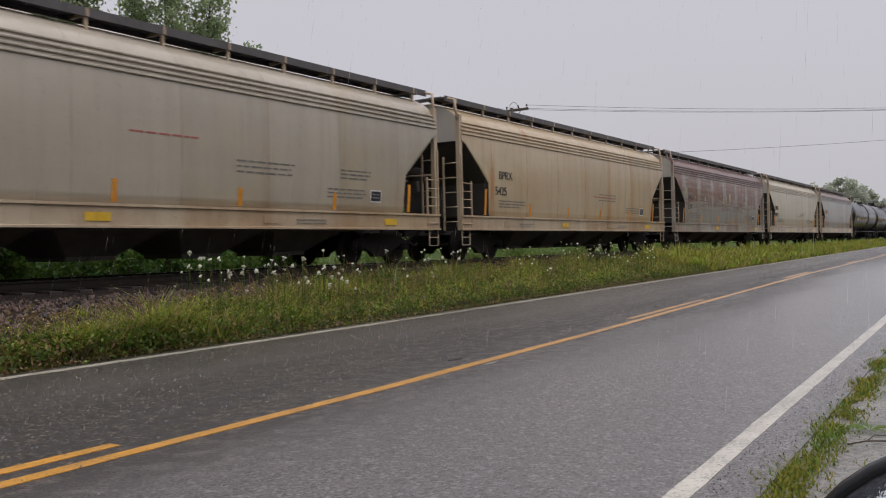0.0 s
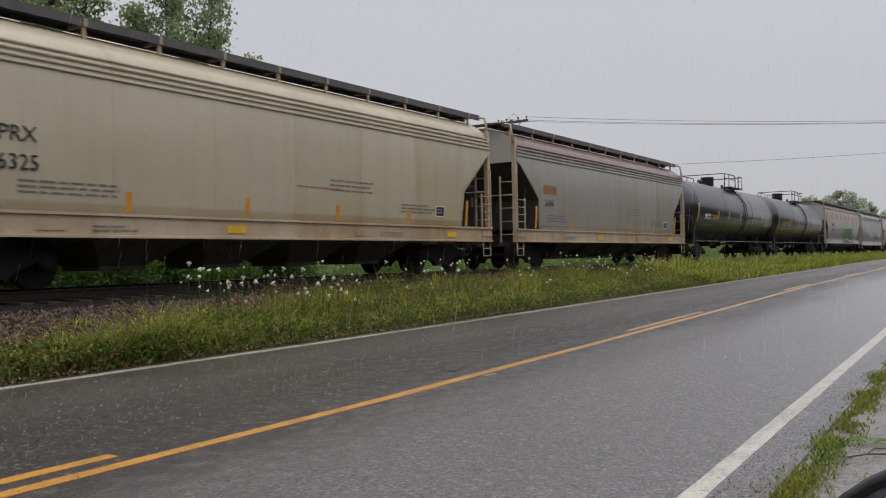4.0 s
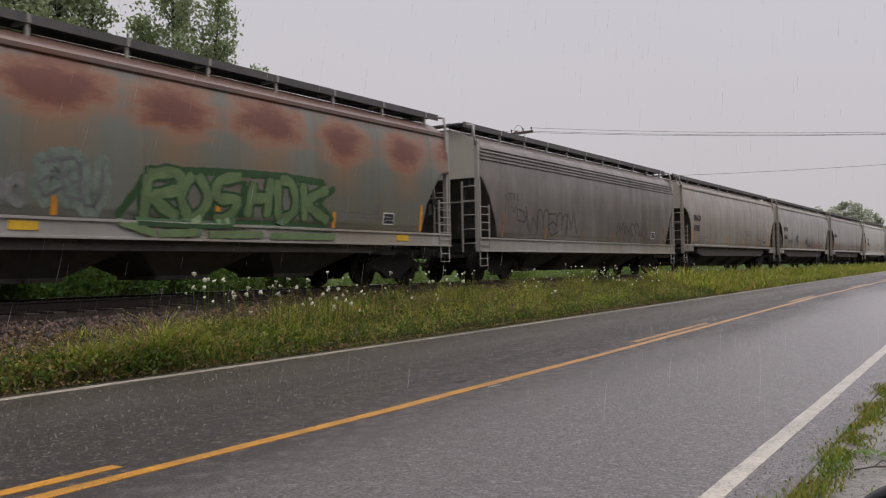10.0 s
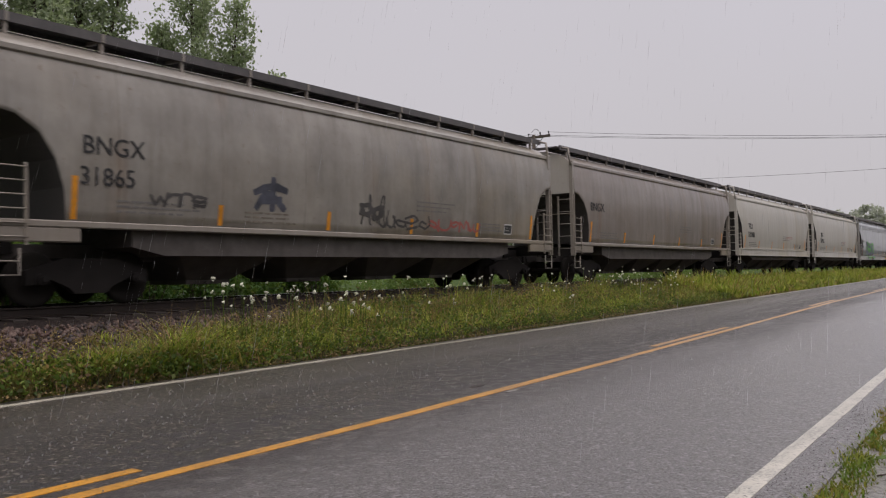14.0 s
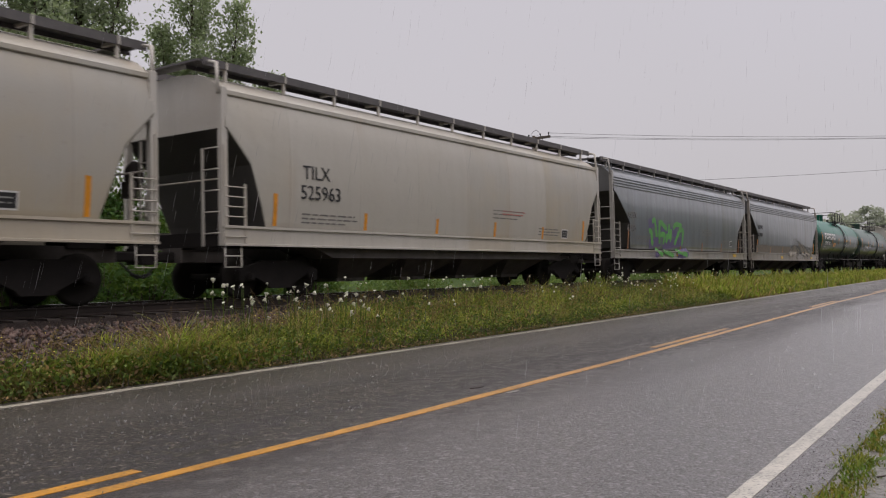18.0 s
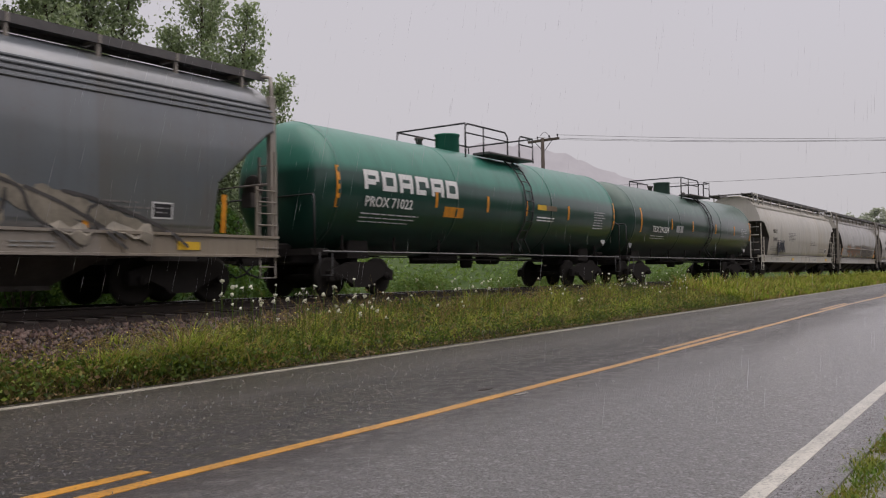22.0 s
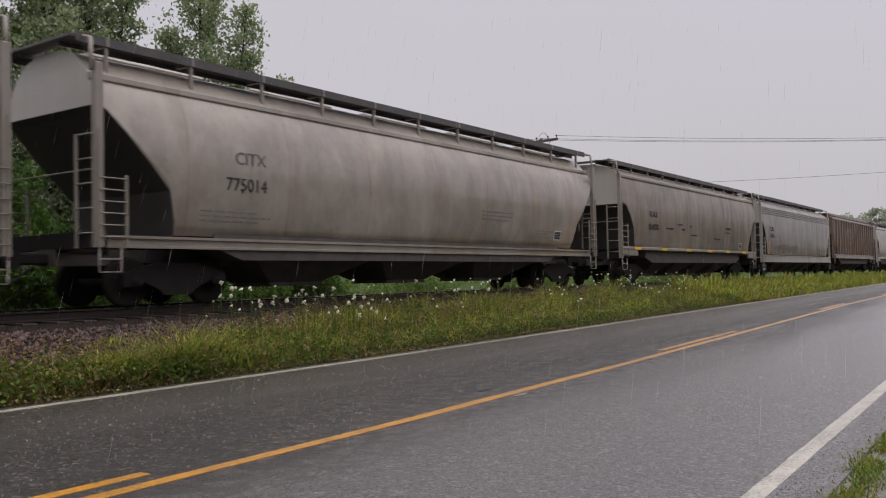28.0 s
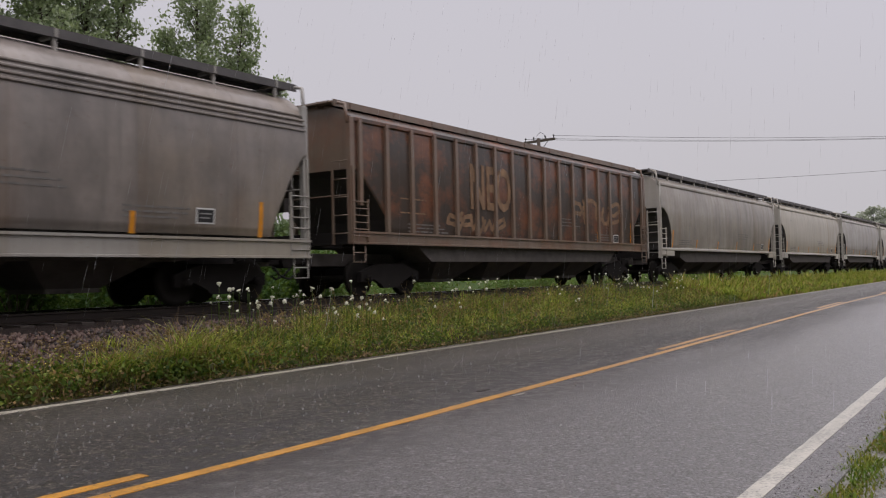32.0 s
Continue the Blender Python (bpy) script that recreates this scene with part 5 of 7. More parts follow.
def truck_meshes():
    s = Shape()
    pts = [(-1.15, 0.36), (-1.15, 0.60), (-0.95, 0.66), (-0.45, 0.80), (0.45, 0.80), (0.95, 0.66), (1.15, 0.60), (1.15, 0.36), (0.95, 0.36), (0.85, 0.50), (0.40, 0.30), (0.30, 0.20), (-0.30, 0.20), (-0.40, 0.30), (-0.85, 0.50), (-0.95, 0.36)]
    s.prism(pts[::-1], -0.07, 0.07)
    for x in (-0.2, 0, 0.2):
        s.lathe([(0.28 + 0.06 * j, 0.075 if j % 2 else 0.055) for j in range(7)], 10, "z", (x, 0))
    for x in (-0.9, 0.9):
        s.tube((x, -0.16, 0.455), (x, 0.0, 0.455), 0.1, n=12)
        s.tube((x, -0.2, 0.455), (x, -0.16, 0.455), 0.06, n=8)
    frame_mesh = s.mesh("side_frame", TRUCK)
    bolster = Shape().box(-0.2, 0.2, -1.0, 1.0, 0.45, 0.72, 0.05).box(-0.35, 0.35, -0.35, 0.35, 0.72, 0.82).mesh("truck", TRUCK)
    return frame_mesh, bolster


SIDE_FRAME, BOLSTER = truck_meshes()
WHEELSET = wheel_shape().mesh("wheelset", WHEEL)
WHEELS = []
COUPLER = Shape().box(-0.02, 0.75, -0.11, 0.11, 0.74, 0.94, 0.03).prism([(0.62, 0.68), (0.9, 0.7), (0.95, 0.84), (0.9, 1.0), (0.62, 1.0)], -0.17, 0.2).mesh("coupler", TRUCK)
HOSE = Shape().path([Vector((0.1, -0.35, 0.72)), Vector((0.35, -0.36, 0.5)), Vector((0.65, -0.32, 0.42)), Vector((0.85, -0.25, 0.5))], 0.025, 7).mesh("air_hose", RUBBER)


def add_trucks(car, half, inset=2.0):
    for k in (-1, 1):
        truck = part("truck", BOLSTER, car, "black grimy four-wheel truck", m=pose(k * (half - inset), 0, RAIL_TOP_Z - RAIL_Z))
        for y in (-1.02, 1.02):
            part("side_frame", SIDE_FRAME, truck, m=pose(0, y, 0, 0, 0, 0 if y < 0 else 180))
        for x in (-0.9, 0.9):
            WHEELS.append(part("wheelset", WHEELSET, truck, "steel wheels on an axle", m=pose(x, 0, 0.457)))
        part("coupler", COUPLER, car, m=pose(k * (half - 0.05), 0, 0, 0, 0, 0 if k > 0 else 180))
        part("air_hose", HOSE, car, m=pose(k * (half - 0.05), 0, 0, 0, 0, 0 if k > 0 else 180))


TEXT = {}
G_DIM = plain("dull_grey_print", (0.3, 0.3, 0.29), 0.6)


def lettering(car, text, x, z, size, mat, y=-1.62, spread=1.0, bold=0.0, lean=0.0, name="lettering", label="", gap=1.0):
    key = (text, bold, mat.name, gap)
    if key not in TEXT:
        cu = bpy.data.curves.new("lettering", "FONT")
        cu.body, cu.size, cu.extrude, cu.offset, cu.resolution_u, cu.space_character = text, 1.0, 0.004, bold, 3, gap
        ob = bpy.data.objects.new("lettering", cu)
        scene.collection.objects.link(ob)
        me = bpy.data.meshes.new_from_object(ob.evaluated_get(bpy.context.evaluated_depsgraph_get()))
        bpy.data.objects.remove(ob)
        me.materials.clear()
        me.materials.append(mat)
        TEXT[key] = me
    m = pose(x, y, z, 90 + lean) @ Matrix.Diagonal((size * spread, size, 1, 1))
    return part(name, TEXT[key], car, label, m=m)


def patch_on(car, name, x0, x1, z0, z1, mat, width, label="", lift=0.006):
    """A flat painted patch that follows the curve of the side."""
    s = Shape()
    n = max(1, int((z1 - z0) / 0.3) + 1)
    for k in range(n + 1):
        z = z0 + (z1 - z0) * k / n
        y = -width(z) - lift
        s.v += [(x0, y, z), (x1, y, z), (x0, y + 0.012, z), (x1, y + 0.012, z)]
    for k in range(n):
        a, b = 4 * k, 4 * k + 4
        s.face((a, a + 1, b + 1, b))
        s.face((a + 1, a + 3, b + 3, b + 1))
        s.face((a + 2, a, b, b + 2))
    s.face((0, 2, 3, 1))
    s.face((4 * n, 4 * n + 1, 4 * n + 3, 4 * n + 2))
    return part(name, s.mesh(name, mat), car, label)


def text_lines(car, x, z, w, rows, mat, width, rng, pitch=0.09, h=0.035):
    """Small print that cannot be read: plain bars."""
    s = Shape()
    for r in range(rows):
        zz = z - r * pitch
        xx = x
        end = x + w * rng.uniform(0.7, 1.0)
        while xx < end:
            b = min(rng.uniform(0.12, 0.35), end - xx)
            y = -width(zz) - 0.006
            s.box(xx, xx + b, y, y + 0.01, zz, zz + h)
            xx += b + 0.05
    part("small_print", s.mesh("small_print", mat), car, "rows of small stencilled print")


def graffiti(car, x0, x1, z0, z1, fill, edge, width, seed, count=7, name="graffiti", label="", weight=0.05):
    """Bubble-like painted letters: rounded shapes with a dark outline, following the side."""
    rng = random.Random(seed)
    for which, grow, lift, mat in (("outline", weight, 0.006, edge), ("fill", 0.0, 0.010, fill)):
        if mat is None:
            continue
        r2 = random.Random(seed + 1)
        step = (x1 - x0) / count
        for k in range(count):
            s = Shape()
            cx = x0 + step * (k + 0.5) + r2.uniform(-0.1, 0.1) * step
            cz = (z0 + z1) / 2 + r2.uniform(-0.1, 0.1) * (z1 - z0)
            hx, hz = step * r2.uniform(0.42, 0.6) + grow, (z1 - z0) * r2.uniform(0.36, 0.5) + grow
            lobes, phase, depth = r2.choice((2, 3, 3, 4, 5)), r2.uniform(0, 6), r2.uniform(0.08, 0.24)
            i, n = len(s.v), 28
            hole = r2.random() < 0.55
            rings = (0.32, 0.66, 1.0) if hole else (0.02, 0.5, 1.0)
            for q in rings:
                for j in range(n):
                    t = 2 * math.pi * j / n
                    e = abs(math.cos(t)) ** 0.7 * math.copysign(1, math.cos(t)), abs(math.sin(t)) ** 0.7 * math.copysign(1, math.sin(t))
                    f = q * (1 + depth * math.sin(lobes * t + phase)) - (grow * 1.5 if hole and q < 0.5 and which == "outline" else 0)
                    x, z = cx + hx * f * e[0], cz + hz * f * e[1]
                    s.v.append((x, -width(z) - lift - 0.0004 * k, z))
            for a in range(2):
                for j in range(n):
                    p, u = i + a * n, i + (a + 1) * n
                    s.face((p + j, u + j, u + (j + 1) % n, p + (j + 1) % n), True)
            part(name + ("_letter" if which == "fill" else "_outline"), s.mesh(name, mat), car, label if which == "fill" else "dark outline of a graffiti letter")


def scrawl(car, x0, x1, z0, z1, mat, width, seed, count=6, thick=0.03):
    """A tag of thin looping painted lines."""
    rng = random.Random(seed)
    step = (x1 - x0) / count
    for k in range(count):
        s = Shape()
        cx = x0 + step * (k + 0.5)
        a, b, ph = rng.uniform(0.5, 1.4), rng.uniform(0.7, 1.3), rng.uniform(0, 6)
        pts = []
        for j in range(15):
            t = j / 14 * rng.uniform(3.6, 3.7) + ph
            z = (z0 + z1) / 2 + (z1 - z0) * 0.48 * math.sin(b * t + a)
            pts.append((cx + step * 0.5 * math.cos(a * t), z))
        for (xa, za), (xb, zb) in zip(pts, pts[1:]):
            dx, dz = xb - xa, zb - za
            q = math.hypot(dx, dz) + 1e-6
            ox, oz = -dz / q * thick / 2, dx / q * thick / 2
            i = len(s.v)
            for x, z in ((xa - ox, za - oz), (xb - ox, zb - oz), (xb + ox, zb + oz), (xa + ox, za + oz)):
                s.v.append((x, -width(z) - 0.007, z))
            s.face((i, i + 1, i + 2, i + 3))
        part("tag", s.mesh("tag", mat), car, "thin looping spray-painted tag")


GLYPHS = [
    [[(0, 0), (0.05, 0.75), (0.3, 1), (0.65, 1), (0.9, 0.75), (0.95, 0)]],
    [[(0.1, 1), (0.03, 0.35), (0.35, 0), (0.8, 0.25), (0.6, 0.6), (0.3, 0.42)]],
    [[(0, 0.1), (0.22, 0.95), (0.48, 0.3), (0.75, 1), (1, 0.15)]],
    [[(0.1, 0), (0.4, 0.8), (0.8, 0.95), (0.9, 0.5), (0.4, 0.35), (0.1, 0.7), (0.2, 1)]],
    [[(0.95, 0.85), (0.35, 1), (0.03, 0.6), (0.5, 0.4), (0.9, 0.6), (0.8, 0.05), (0.1, 0.1)]],
    [[(0, 0), (0.05, 0.8), (0.25, 1), (0.45, 0.8), (0.5, 0.2)], [(0.5, 0.6), (0.6, 0.95), (0.8, 1), (0.97, 0.75), (1, 0)]],
]


def strokes(car, x0, x1, z0, z1, layers, width, seed, count=6, label=""):
    """Sprayed letter forms of thick strokes; layers: (name, material, thickness), undermost first."""
    rng = random.Random(seed)
    step = (x1 - x0) / count
    order = [rng.randrange(len(GLYPHS)) for _ in range(count)]
    lift = 0.006
    for name, mat, thick in layers:
        for k, g in enumerate(order):
            r2 = random.Random(seed * 31 + k)
            lean, low, high = r2.uniform(-0.5, 0.6), r2.uniform(0, 0.15), r2.uniform(0.8, 1.05)
            flip, tip, bend = r2.random() < 0.6, r2.random() < 0.5, r2.uniform(-0.3, 0.3)
            s = Shape()
            for line in GLYPHS[g]:
                pts = []
                for (ax, az), (bx, bz) in zip(line, line[1:]):
                    pts += [(ax + (bx - ax) * q / 4, az + (bz - az) * q / 4) for q in range(4)]
                pts.append(line[-1])
                place = []
                for u, w in pts:
                    u, w = (1 - u if flip else u), (1 - w if tip else w)
                    w = low + (high - low) * min(1, max(0, w + bend * (u - 0.5)))
                    place.append((x0 + step * (k - 0.1 + 1.25 * u + lean * (w - 0.5) * 0.6), z0 + (z1 - z0) * w))
                for i, (px, pz) in enumerate(place):
                    qx, qz = place[min(i + 1, len(place) - 1)]
                    rx, rz = place[max(i - 1, 0)]
                    d = math.hypot(qx - rx, qz - rz) + 1e-6
                    h = thick / 2 * (1 + 0.18 * math.sin(2.1 * i + k))
                    ox, oz = -(qz - rz) / d * h, (qx - rx) / d * h
                    for fx, fz in ((px - ox, pz - oz), (px + ox, pz + oz)):
                        s.v.append((fx, -width(fz) - lift, fz))
                n = len(s.v) - 2 * len(place)
                for i in range(len(place) - 1):
                    s.face((n + 2 * i, n + 2 * i + 2, n + 2 * i + 3, n + 2 * i + 1))
                for i in (0, len(place) - 1):
                    px, pz = place[i]
                    m = len(s.v)
                    for j in range(10):
                        a = j * math.pi / 5
                        fx, fz = px + thick / 2 * math.cos(a), pz + thick / 2 * math.sin(a)
                        s.v.append((fx, -width(fz) - lift - 0.001, fz))
                    s.face(tuple(range(m, m + 10)))
            part(name, s.mesh(name, mat), car, label)
            lift += 0.0003
        lift += 0.003


def ribbon(car, name, mat, thick, lift, pts, width, label=""):
    """One sprayed stroke through the points (x, z), laid on the side and sill."""
    pts = [pts[0]] + list(pts) + [pts[-1]]
    line = []
    for a, b, c, d in zip(pts, pts[1:], pts[2:], pts[3:]):
        n = max(3, int(math.hypot(c[0] - b[0], c[1] - b[1]) / 0.09))
        for j in range(n):
            q = j / n
            line.append(tuple(0.5 * (2 * b[i] + (c[i] - a[i]) * q + (2 * a[i] - 5 * b[i] + 4 * c[i] - d[i]) * q * q + (3 * b[i] - a[i] - 3 * c[i] + d[i]) * q ** 3) for i in (0, 1)))
    line.append(pts[-1])
    s = Shape()
    for i, (px, pz) in enumerate(line):
        qx, qz = line[min(i + 1, len(line) - 1)]
        rx, rz = line[max(i - 1, 0)]
        d = math.hypot(qx - rx, qz - rz) + 1e-6
        h = thick / 2 * (1 + 0.12 * math.sin(1.7 * i + px)) * (0.75 if i in (0, len(line) - 1) else 1)
        ox, oz = -(qz - rz) / d * h, (qx - rx) / d * h
        for fx, fz in ((px - ox, pz - oz), (px, pz), (px + ox, pz + oz)):
            s.v.append((fx, -width(fz) - lift, fz))
    for i in range(len(line) - 1):
        for j in (0, 1):
            s.face((3 * i + j, 3 * i + 3 + j, 3 * i + 4 + j, 3 * i + 1 + j))
    part(name, s.mesh(name, mat), car, label)


SHARED = {}


def shared(key, build):
    if key not in SHARED:
        SHARED[key] = build()
    return SHARED[key]


def ladder_mesh(mat, z0, z1, gap, rungs, key):
    def build():
        return Shape().box(0, 0.05, -0.02, 0.02, z0, z1).mesh("ladder", mat)
    return shared(("ladder", mat.name, key), build)


def ladder_pieces(ladder, mat, z0, z1, gap, rungs, key):
    stile = shared(("stile", mat.name, key), lambda: Shape().box(gap, gap + 0.05, -0.02, 0.02, z0 + 0.05, z1 - 0.75).mesh("stile", mat))
    part("stile", stile, ladder)
    rung = shared(("rung", mat.name), lambda: Shape().tube((0.02, -0.025, 0), (gap + 0.03, -0.025, 0), 0.014, n=5).mesh("rung", mat))
    for k in range(rungs):
        part("rung", rung, ladder, m=pose(0, 0, z0 + 0.18 + (z1 - z0 - 1.0) * k / (rungs - 1)))


def hopper(start, end, style, paint, trim, label, marks=(), cut=None, sill=(0.83, 1.26), thin_sill=False, board=4.62, bays=4, stripes=ORANGE, end_paint=None, seed=1, walk_mat=None, posts=True, reflectors=True, ribs=True, sill_marks=True):
    length = end - start
    half = length / 2
    car = thing("covered_hopper", pose((start + end) / 2, TRACK_Y, RAIL_Z), label, "hopper car", "cars of the freight train")
    car["start"] = (start + end) / 2
    rng = random.Random(seed)
    table = PROFILES[style]

    def width(z):
        return lerp_table(table, z)

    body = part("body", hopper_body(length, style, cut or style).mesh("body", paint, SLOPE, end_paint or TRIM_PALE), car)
    eave = table[-1][0]
    # eave rails
    for y in (-1, 1):
        w = width(eave - 0.08)
        if style == "ribbed_eave" and ribs:
            for z in (3.58, 3.69, 3.80, 3.91):
                ww = width(z) * y
                part("stiffener", Shape().box(-half + 0.1, half - 0.1, min(ww, ww + 0.035 * y), max(ww, ww + 0.035 * y), z, z + 0.05, 0.012).mesh("stiffener", paint), car)
        else:
            ww = w * y
            part("eave_rail", Shape().box(-half + 0.06, half - 0.06, min(ww - 0.04 * y, ww + 0.05 * y), max(ww - 0.04 * y, ww + 0.05 * y), eave - 0.1, eave + 0.02, 0.02).mesh("eave_rail", paint), car)
        # side sill
        a, b = sill
        s0 = width(max(table[0][0], b)) + 0.03
        if thin_sill:
            s = Shape().box(-half, half, y * s0 - 0.05, y * s0 + 0.05, b - 0.12, b, 0.02)
            for k in (-1, 1):
                part("sill_plate", Shape().box(min(k * half, k * (half - 1.5)), max(k * half, k * (half - 1.5)), y * s0 - 0.04, y * s0 + 0.04, a + 0.1, b - 0.12, 0.02).mesh("sill_plate", trim), car)
        else:
            ring = [(s0 - 0.04, a), (s0 + 0.07, a), (s0 + 0.07, a + 0.04), (s0 + 0.03, a + 0.05), (s0 + 0.03, b - 0.06), (s0 + 0.07, b - 0.05), (s0 + 0.07, b), (s0 - 0.04, b)]
            if y < 0:
                ring = [(-q, z) for q, z in reversed(ring)]
            s = Shape().extrude(ring, -half, half)
        part("side_sill", s.mesh("side_sill", trim), car, "long side sill along the bottom of the car")
        # running boards over the roof
        y0, y1 = sorted((y * 0.62, y * 1.16))
        lip = board - 0.075
        channel = [(y0, lip), (y0 + 0.03, lip), (y0 + 0.03, board + 0.01), (y1 - 0.03, board + 0.01), (y1 - 0.03, lip), (y1, lip), (y1, board + 0.085), (y1 - 0.03, board + 0.085), (y1 - 0.03, board + 0.05), (y0 + 0.03, board + 0.05), (y0 + 0.03, board + 0.085), (y0, board + 0.085)]
        part("running_board", Shape().extrude(channel, -half - 0.1, half + 0.1).mesh("running_board", walk_mat or GRATING), car, "dark metal running board on the roof")
        stub = shared(("stub", trim.name, board), lambda: Shape().box(-0.03, 0.03, -0.03, 0.03, 4.05, board - 0.075).box(-0.03, 0.03, -0.42, 0.05, board - 0.06, board).box(-0.025, 0.025, 0.062, 0.075, board - 0.07, board + 0.08).mesh("running_board_support", trim))
        n = 11
        for k in range(n):
            part("running_board_support", stub, car, m=pose(-half + 0.5 + (length - 1.0) * k / (n - 1), y * 1.1, 0, 0, 0, 0 if y > 0 else 180))
    # roof hatches
    n = 5
    hatch = shared(("hatch", paint.name), lambda: Shape().box(-1.3, 1.3, -0.4, 0.4, 4.5, 4.62, 0.05).mesh("roof_hatch", paint))
    for k in range(n):
        part("roof_hatch", hatch, car, m=pose((k - (n - 1) / 2) * length / n, 0, 0))
    # ends: posts, ladders, platforms, crossings
    low = sill[0]
    for k in (-1, 1):
        if posts:
            for y in (-1, 1):
                post = shared(("post", trim.name, sill), lambda: Shape().box(-0.075, 0.075, -0.06, 0.06, low, 4.15, 0.012).mesh("corner_post", trim))
                part("corner_post", post, car, m=pose(k * (half - 0.07), y * 1.5, 0))
        for y in (-1, 1):
            lad = ladder_mesh(trim, low, 3.0, 0.52, 6, (low,))
            ladder = part("ladder", lad, car, "painted steel end ladder", m=pose(k * (half - 0.02), y * 1.58, 0, 0, 0, 0) @ Matrix.Diagonal((-k, -y if y > 0 else 1, 1, 1)))
            ladder_pieces(ladder, trim, low, 3.0, 0.52, 6, (low,))
            step = shared(("step", trim.name, low), lambda: Shape().path([Vector((0, 0, low)), Vector((0, 0, low - 0.42)), Vector((0.42, 0, low - 0.42)), Vector((0.42, 0, low))], 0.016).tube((0, 0, low - 0.2), (0.42, 0, low - 0.2), 0.014).mesh("stirrup_step", trim))
            part("stirrup_step", step, car, m=pose(k * (half - 0.05) - (0.42 if k > 0 else 0), y * 1.56, 0))
        far = shared(("end_stile", trim.name, low), lambda: Shape().box(-0.02, 0.02, -0.025, 0.025, low, 2.95).mesh("end_ladder", trim))
        bar = shared(("end_rung", trim.name), lambda: Shape().tube((0, 0, 0), (0, 0.46, 0), 0.014, n=5).mesh("end_rung", trim))
        end_ladder = part("end_ladder", far, car, "painted steel ladder on the car's end", m=pose(k * (half + 0.03), -1.02, 0))
        for j in range(5):
            part("end_rung", bar, end_ladder, m=pose(0, -0.46, low + 0.25 + 0.42 * j))
        s = Shape().box(-0.12, 0.12, -1.5, 1.5, low, low + 0.28, 0.02).box(-0.9, 0.1, -0.35, 0.35, low - 0.05, low + 0.2)
        part("end_sill", s.mesh("end_sill", TRUCK), car, m=pose(k * (half - 0.12), 0, 0) @ Matrix.Diagonal((k, 1, 1, 1)))
        at_end = pose(k * (half - 0.1), 0, 0) @ Matrix.Diagonal((k, 1, 1, 1))
        part("end_crossbar", shared(("bar", trim.name), lambda: Shape().tube((0, -1.45, 0), (0, 1.45, 0), 0.018).mesh("end_crossbar", trim)), car, m=at_end @ pose(0, 0, 2.35))
        s = Shape().path([Vector((0, -1.2, board)), Vector((0.0, -1.42, board - 0.05)), Vector((-0.05, -1.52, 4.0))], 0.04)
        part("grab_bar", s.mesh("grab_bar", trim), car, m=pose(k * half, 0, 0))
        part("roof_crossing", Shape().box(-0.25, 0.1, -1.1, 1.1, board + 0.002, board + 0.045).mesh("roof_crossing", walk_mat or GRATING), car, m=pose(k * (half - 0.05), 0, 0))
    s = Shape().lathe([(0, 0.28), (0.03, 0.3), (0.06, 0.28)], 18, "x", (-0.8, 2.3)).box(-0.15, 0.0, -0.95, -0.65, 1.9, 2.2)
    part("brake_wheel", s.mesh("brake_wheel", GRIME), car, m=pose(half + 0.02, 0, 0))
    # underside: centre sill, slope frames, outlet bays
    part("centre_sill", Shape().box(-half, half, -0.3, 0.3, 0.72, 1.02).mesh("centre_sill", GRIME), car)
    part("slope_floor", Shape().prism([(-half + 2.6, low + 0.05), (-half + 3.3, 0.80), (half - 3.3, 0.80), (half - 2.6, low + 0.05), (half - 2.6, 1.3), (-half + 2.6, 1.3)][::-1], -1.42, 1.42).mesh("slope_floor", GRIME), car)
    span = length - 7.2
    for k in range(bays):
        cx = -span / 2 + span * (k + 0.5) / bays
        w = span / bays
        s = Shape()
        top, bot = (w * 0.46, 1.30, 0.84), (w * 0.2, 0.6, 0.34)
        i = len(s.v)
        for hx, hy, z in (top, bot, (w * 0.2, 0.6, 0.26)):
            s.v += [(-hx, -hy, z), (hx, -hy, z), (hx, hy, z), (-hx, hy, z)]
        for r in (0, 4):
            for j in range(4):
                s.face((i + r + j, i + r + 4 + j, i + r + 4 + (j + 1) % 4, i + r + (j + 1) % 4))
        s.face((i + 8, i + 11, i + 10, i + 9))
        s.tube((-0.1, -0.7, 0.28), (-0.1, 0.7, 0.28), 0.03)
        part("hopper_outlet", s.mesh("hopper_outlet", GRIME), car, m=pose(cx, 0, 0))
    add_trucks(car, half)
    # lettering and stripes
    if reflectors:
        for k in range(6):
            x = -half + 1.35 + (length - 2.8) * k / 5
            h = 0.78 if k in (0, 5) else 0.42
            patch_on(car, "reflector", x, x + 0.11, sill[1] + 0.03, sill[1] + 0.03 + h * rng.uniform(0.85, 1.0), stripes, width, "faded orange reflective strip")
    text_lines(car, -half + 2.2, 1.72, 1.9, 3, FADED_BLACK, width, rng)
    text_lines(car, half - 4.6, 1.75, 1.6, 3, FADED_BLACK, width, rng)
    text_lines(car, half - 7.4, 2.2, 1.8, 3, FADED_BLACK, width, rng, 0.11)
    patch_on(car, "data_panel_frame", half - 3.02, half - 2.58, 1.5, 1.8, WHITE_PAINT, width, "white frame of the data panel", 0.005)
    patch_on(car, "data_panel", half - 2.99, half - 2.61, 1.53, 1.77, BLACK_PAINT, width, "black stencilled data panel", 0.010)
    text_lines(car, half - 2.95, 1.68, 0.3, 2, G_DIM, lambda z: width(z) + 0.008, rng, 0.08, 0.025)
    if sill_marks and not thin_sill:
        s0 = width(max(table[0][0], sill[1])) + 0.045
        for k in range(4):
            x = -half + 2.5 + (length - 5) * k / 3
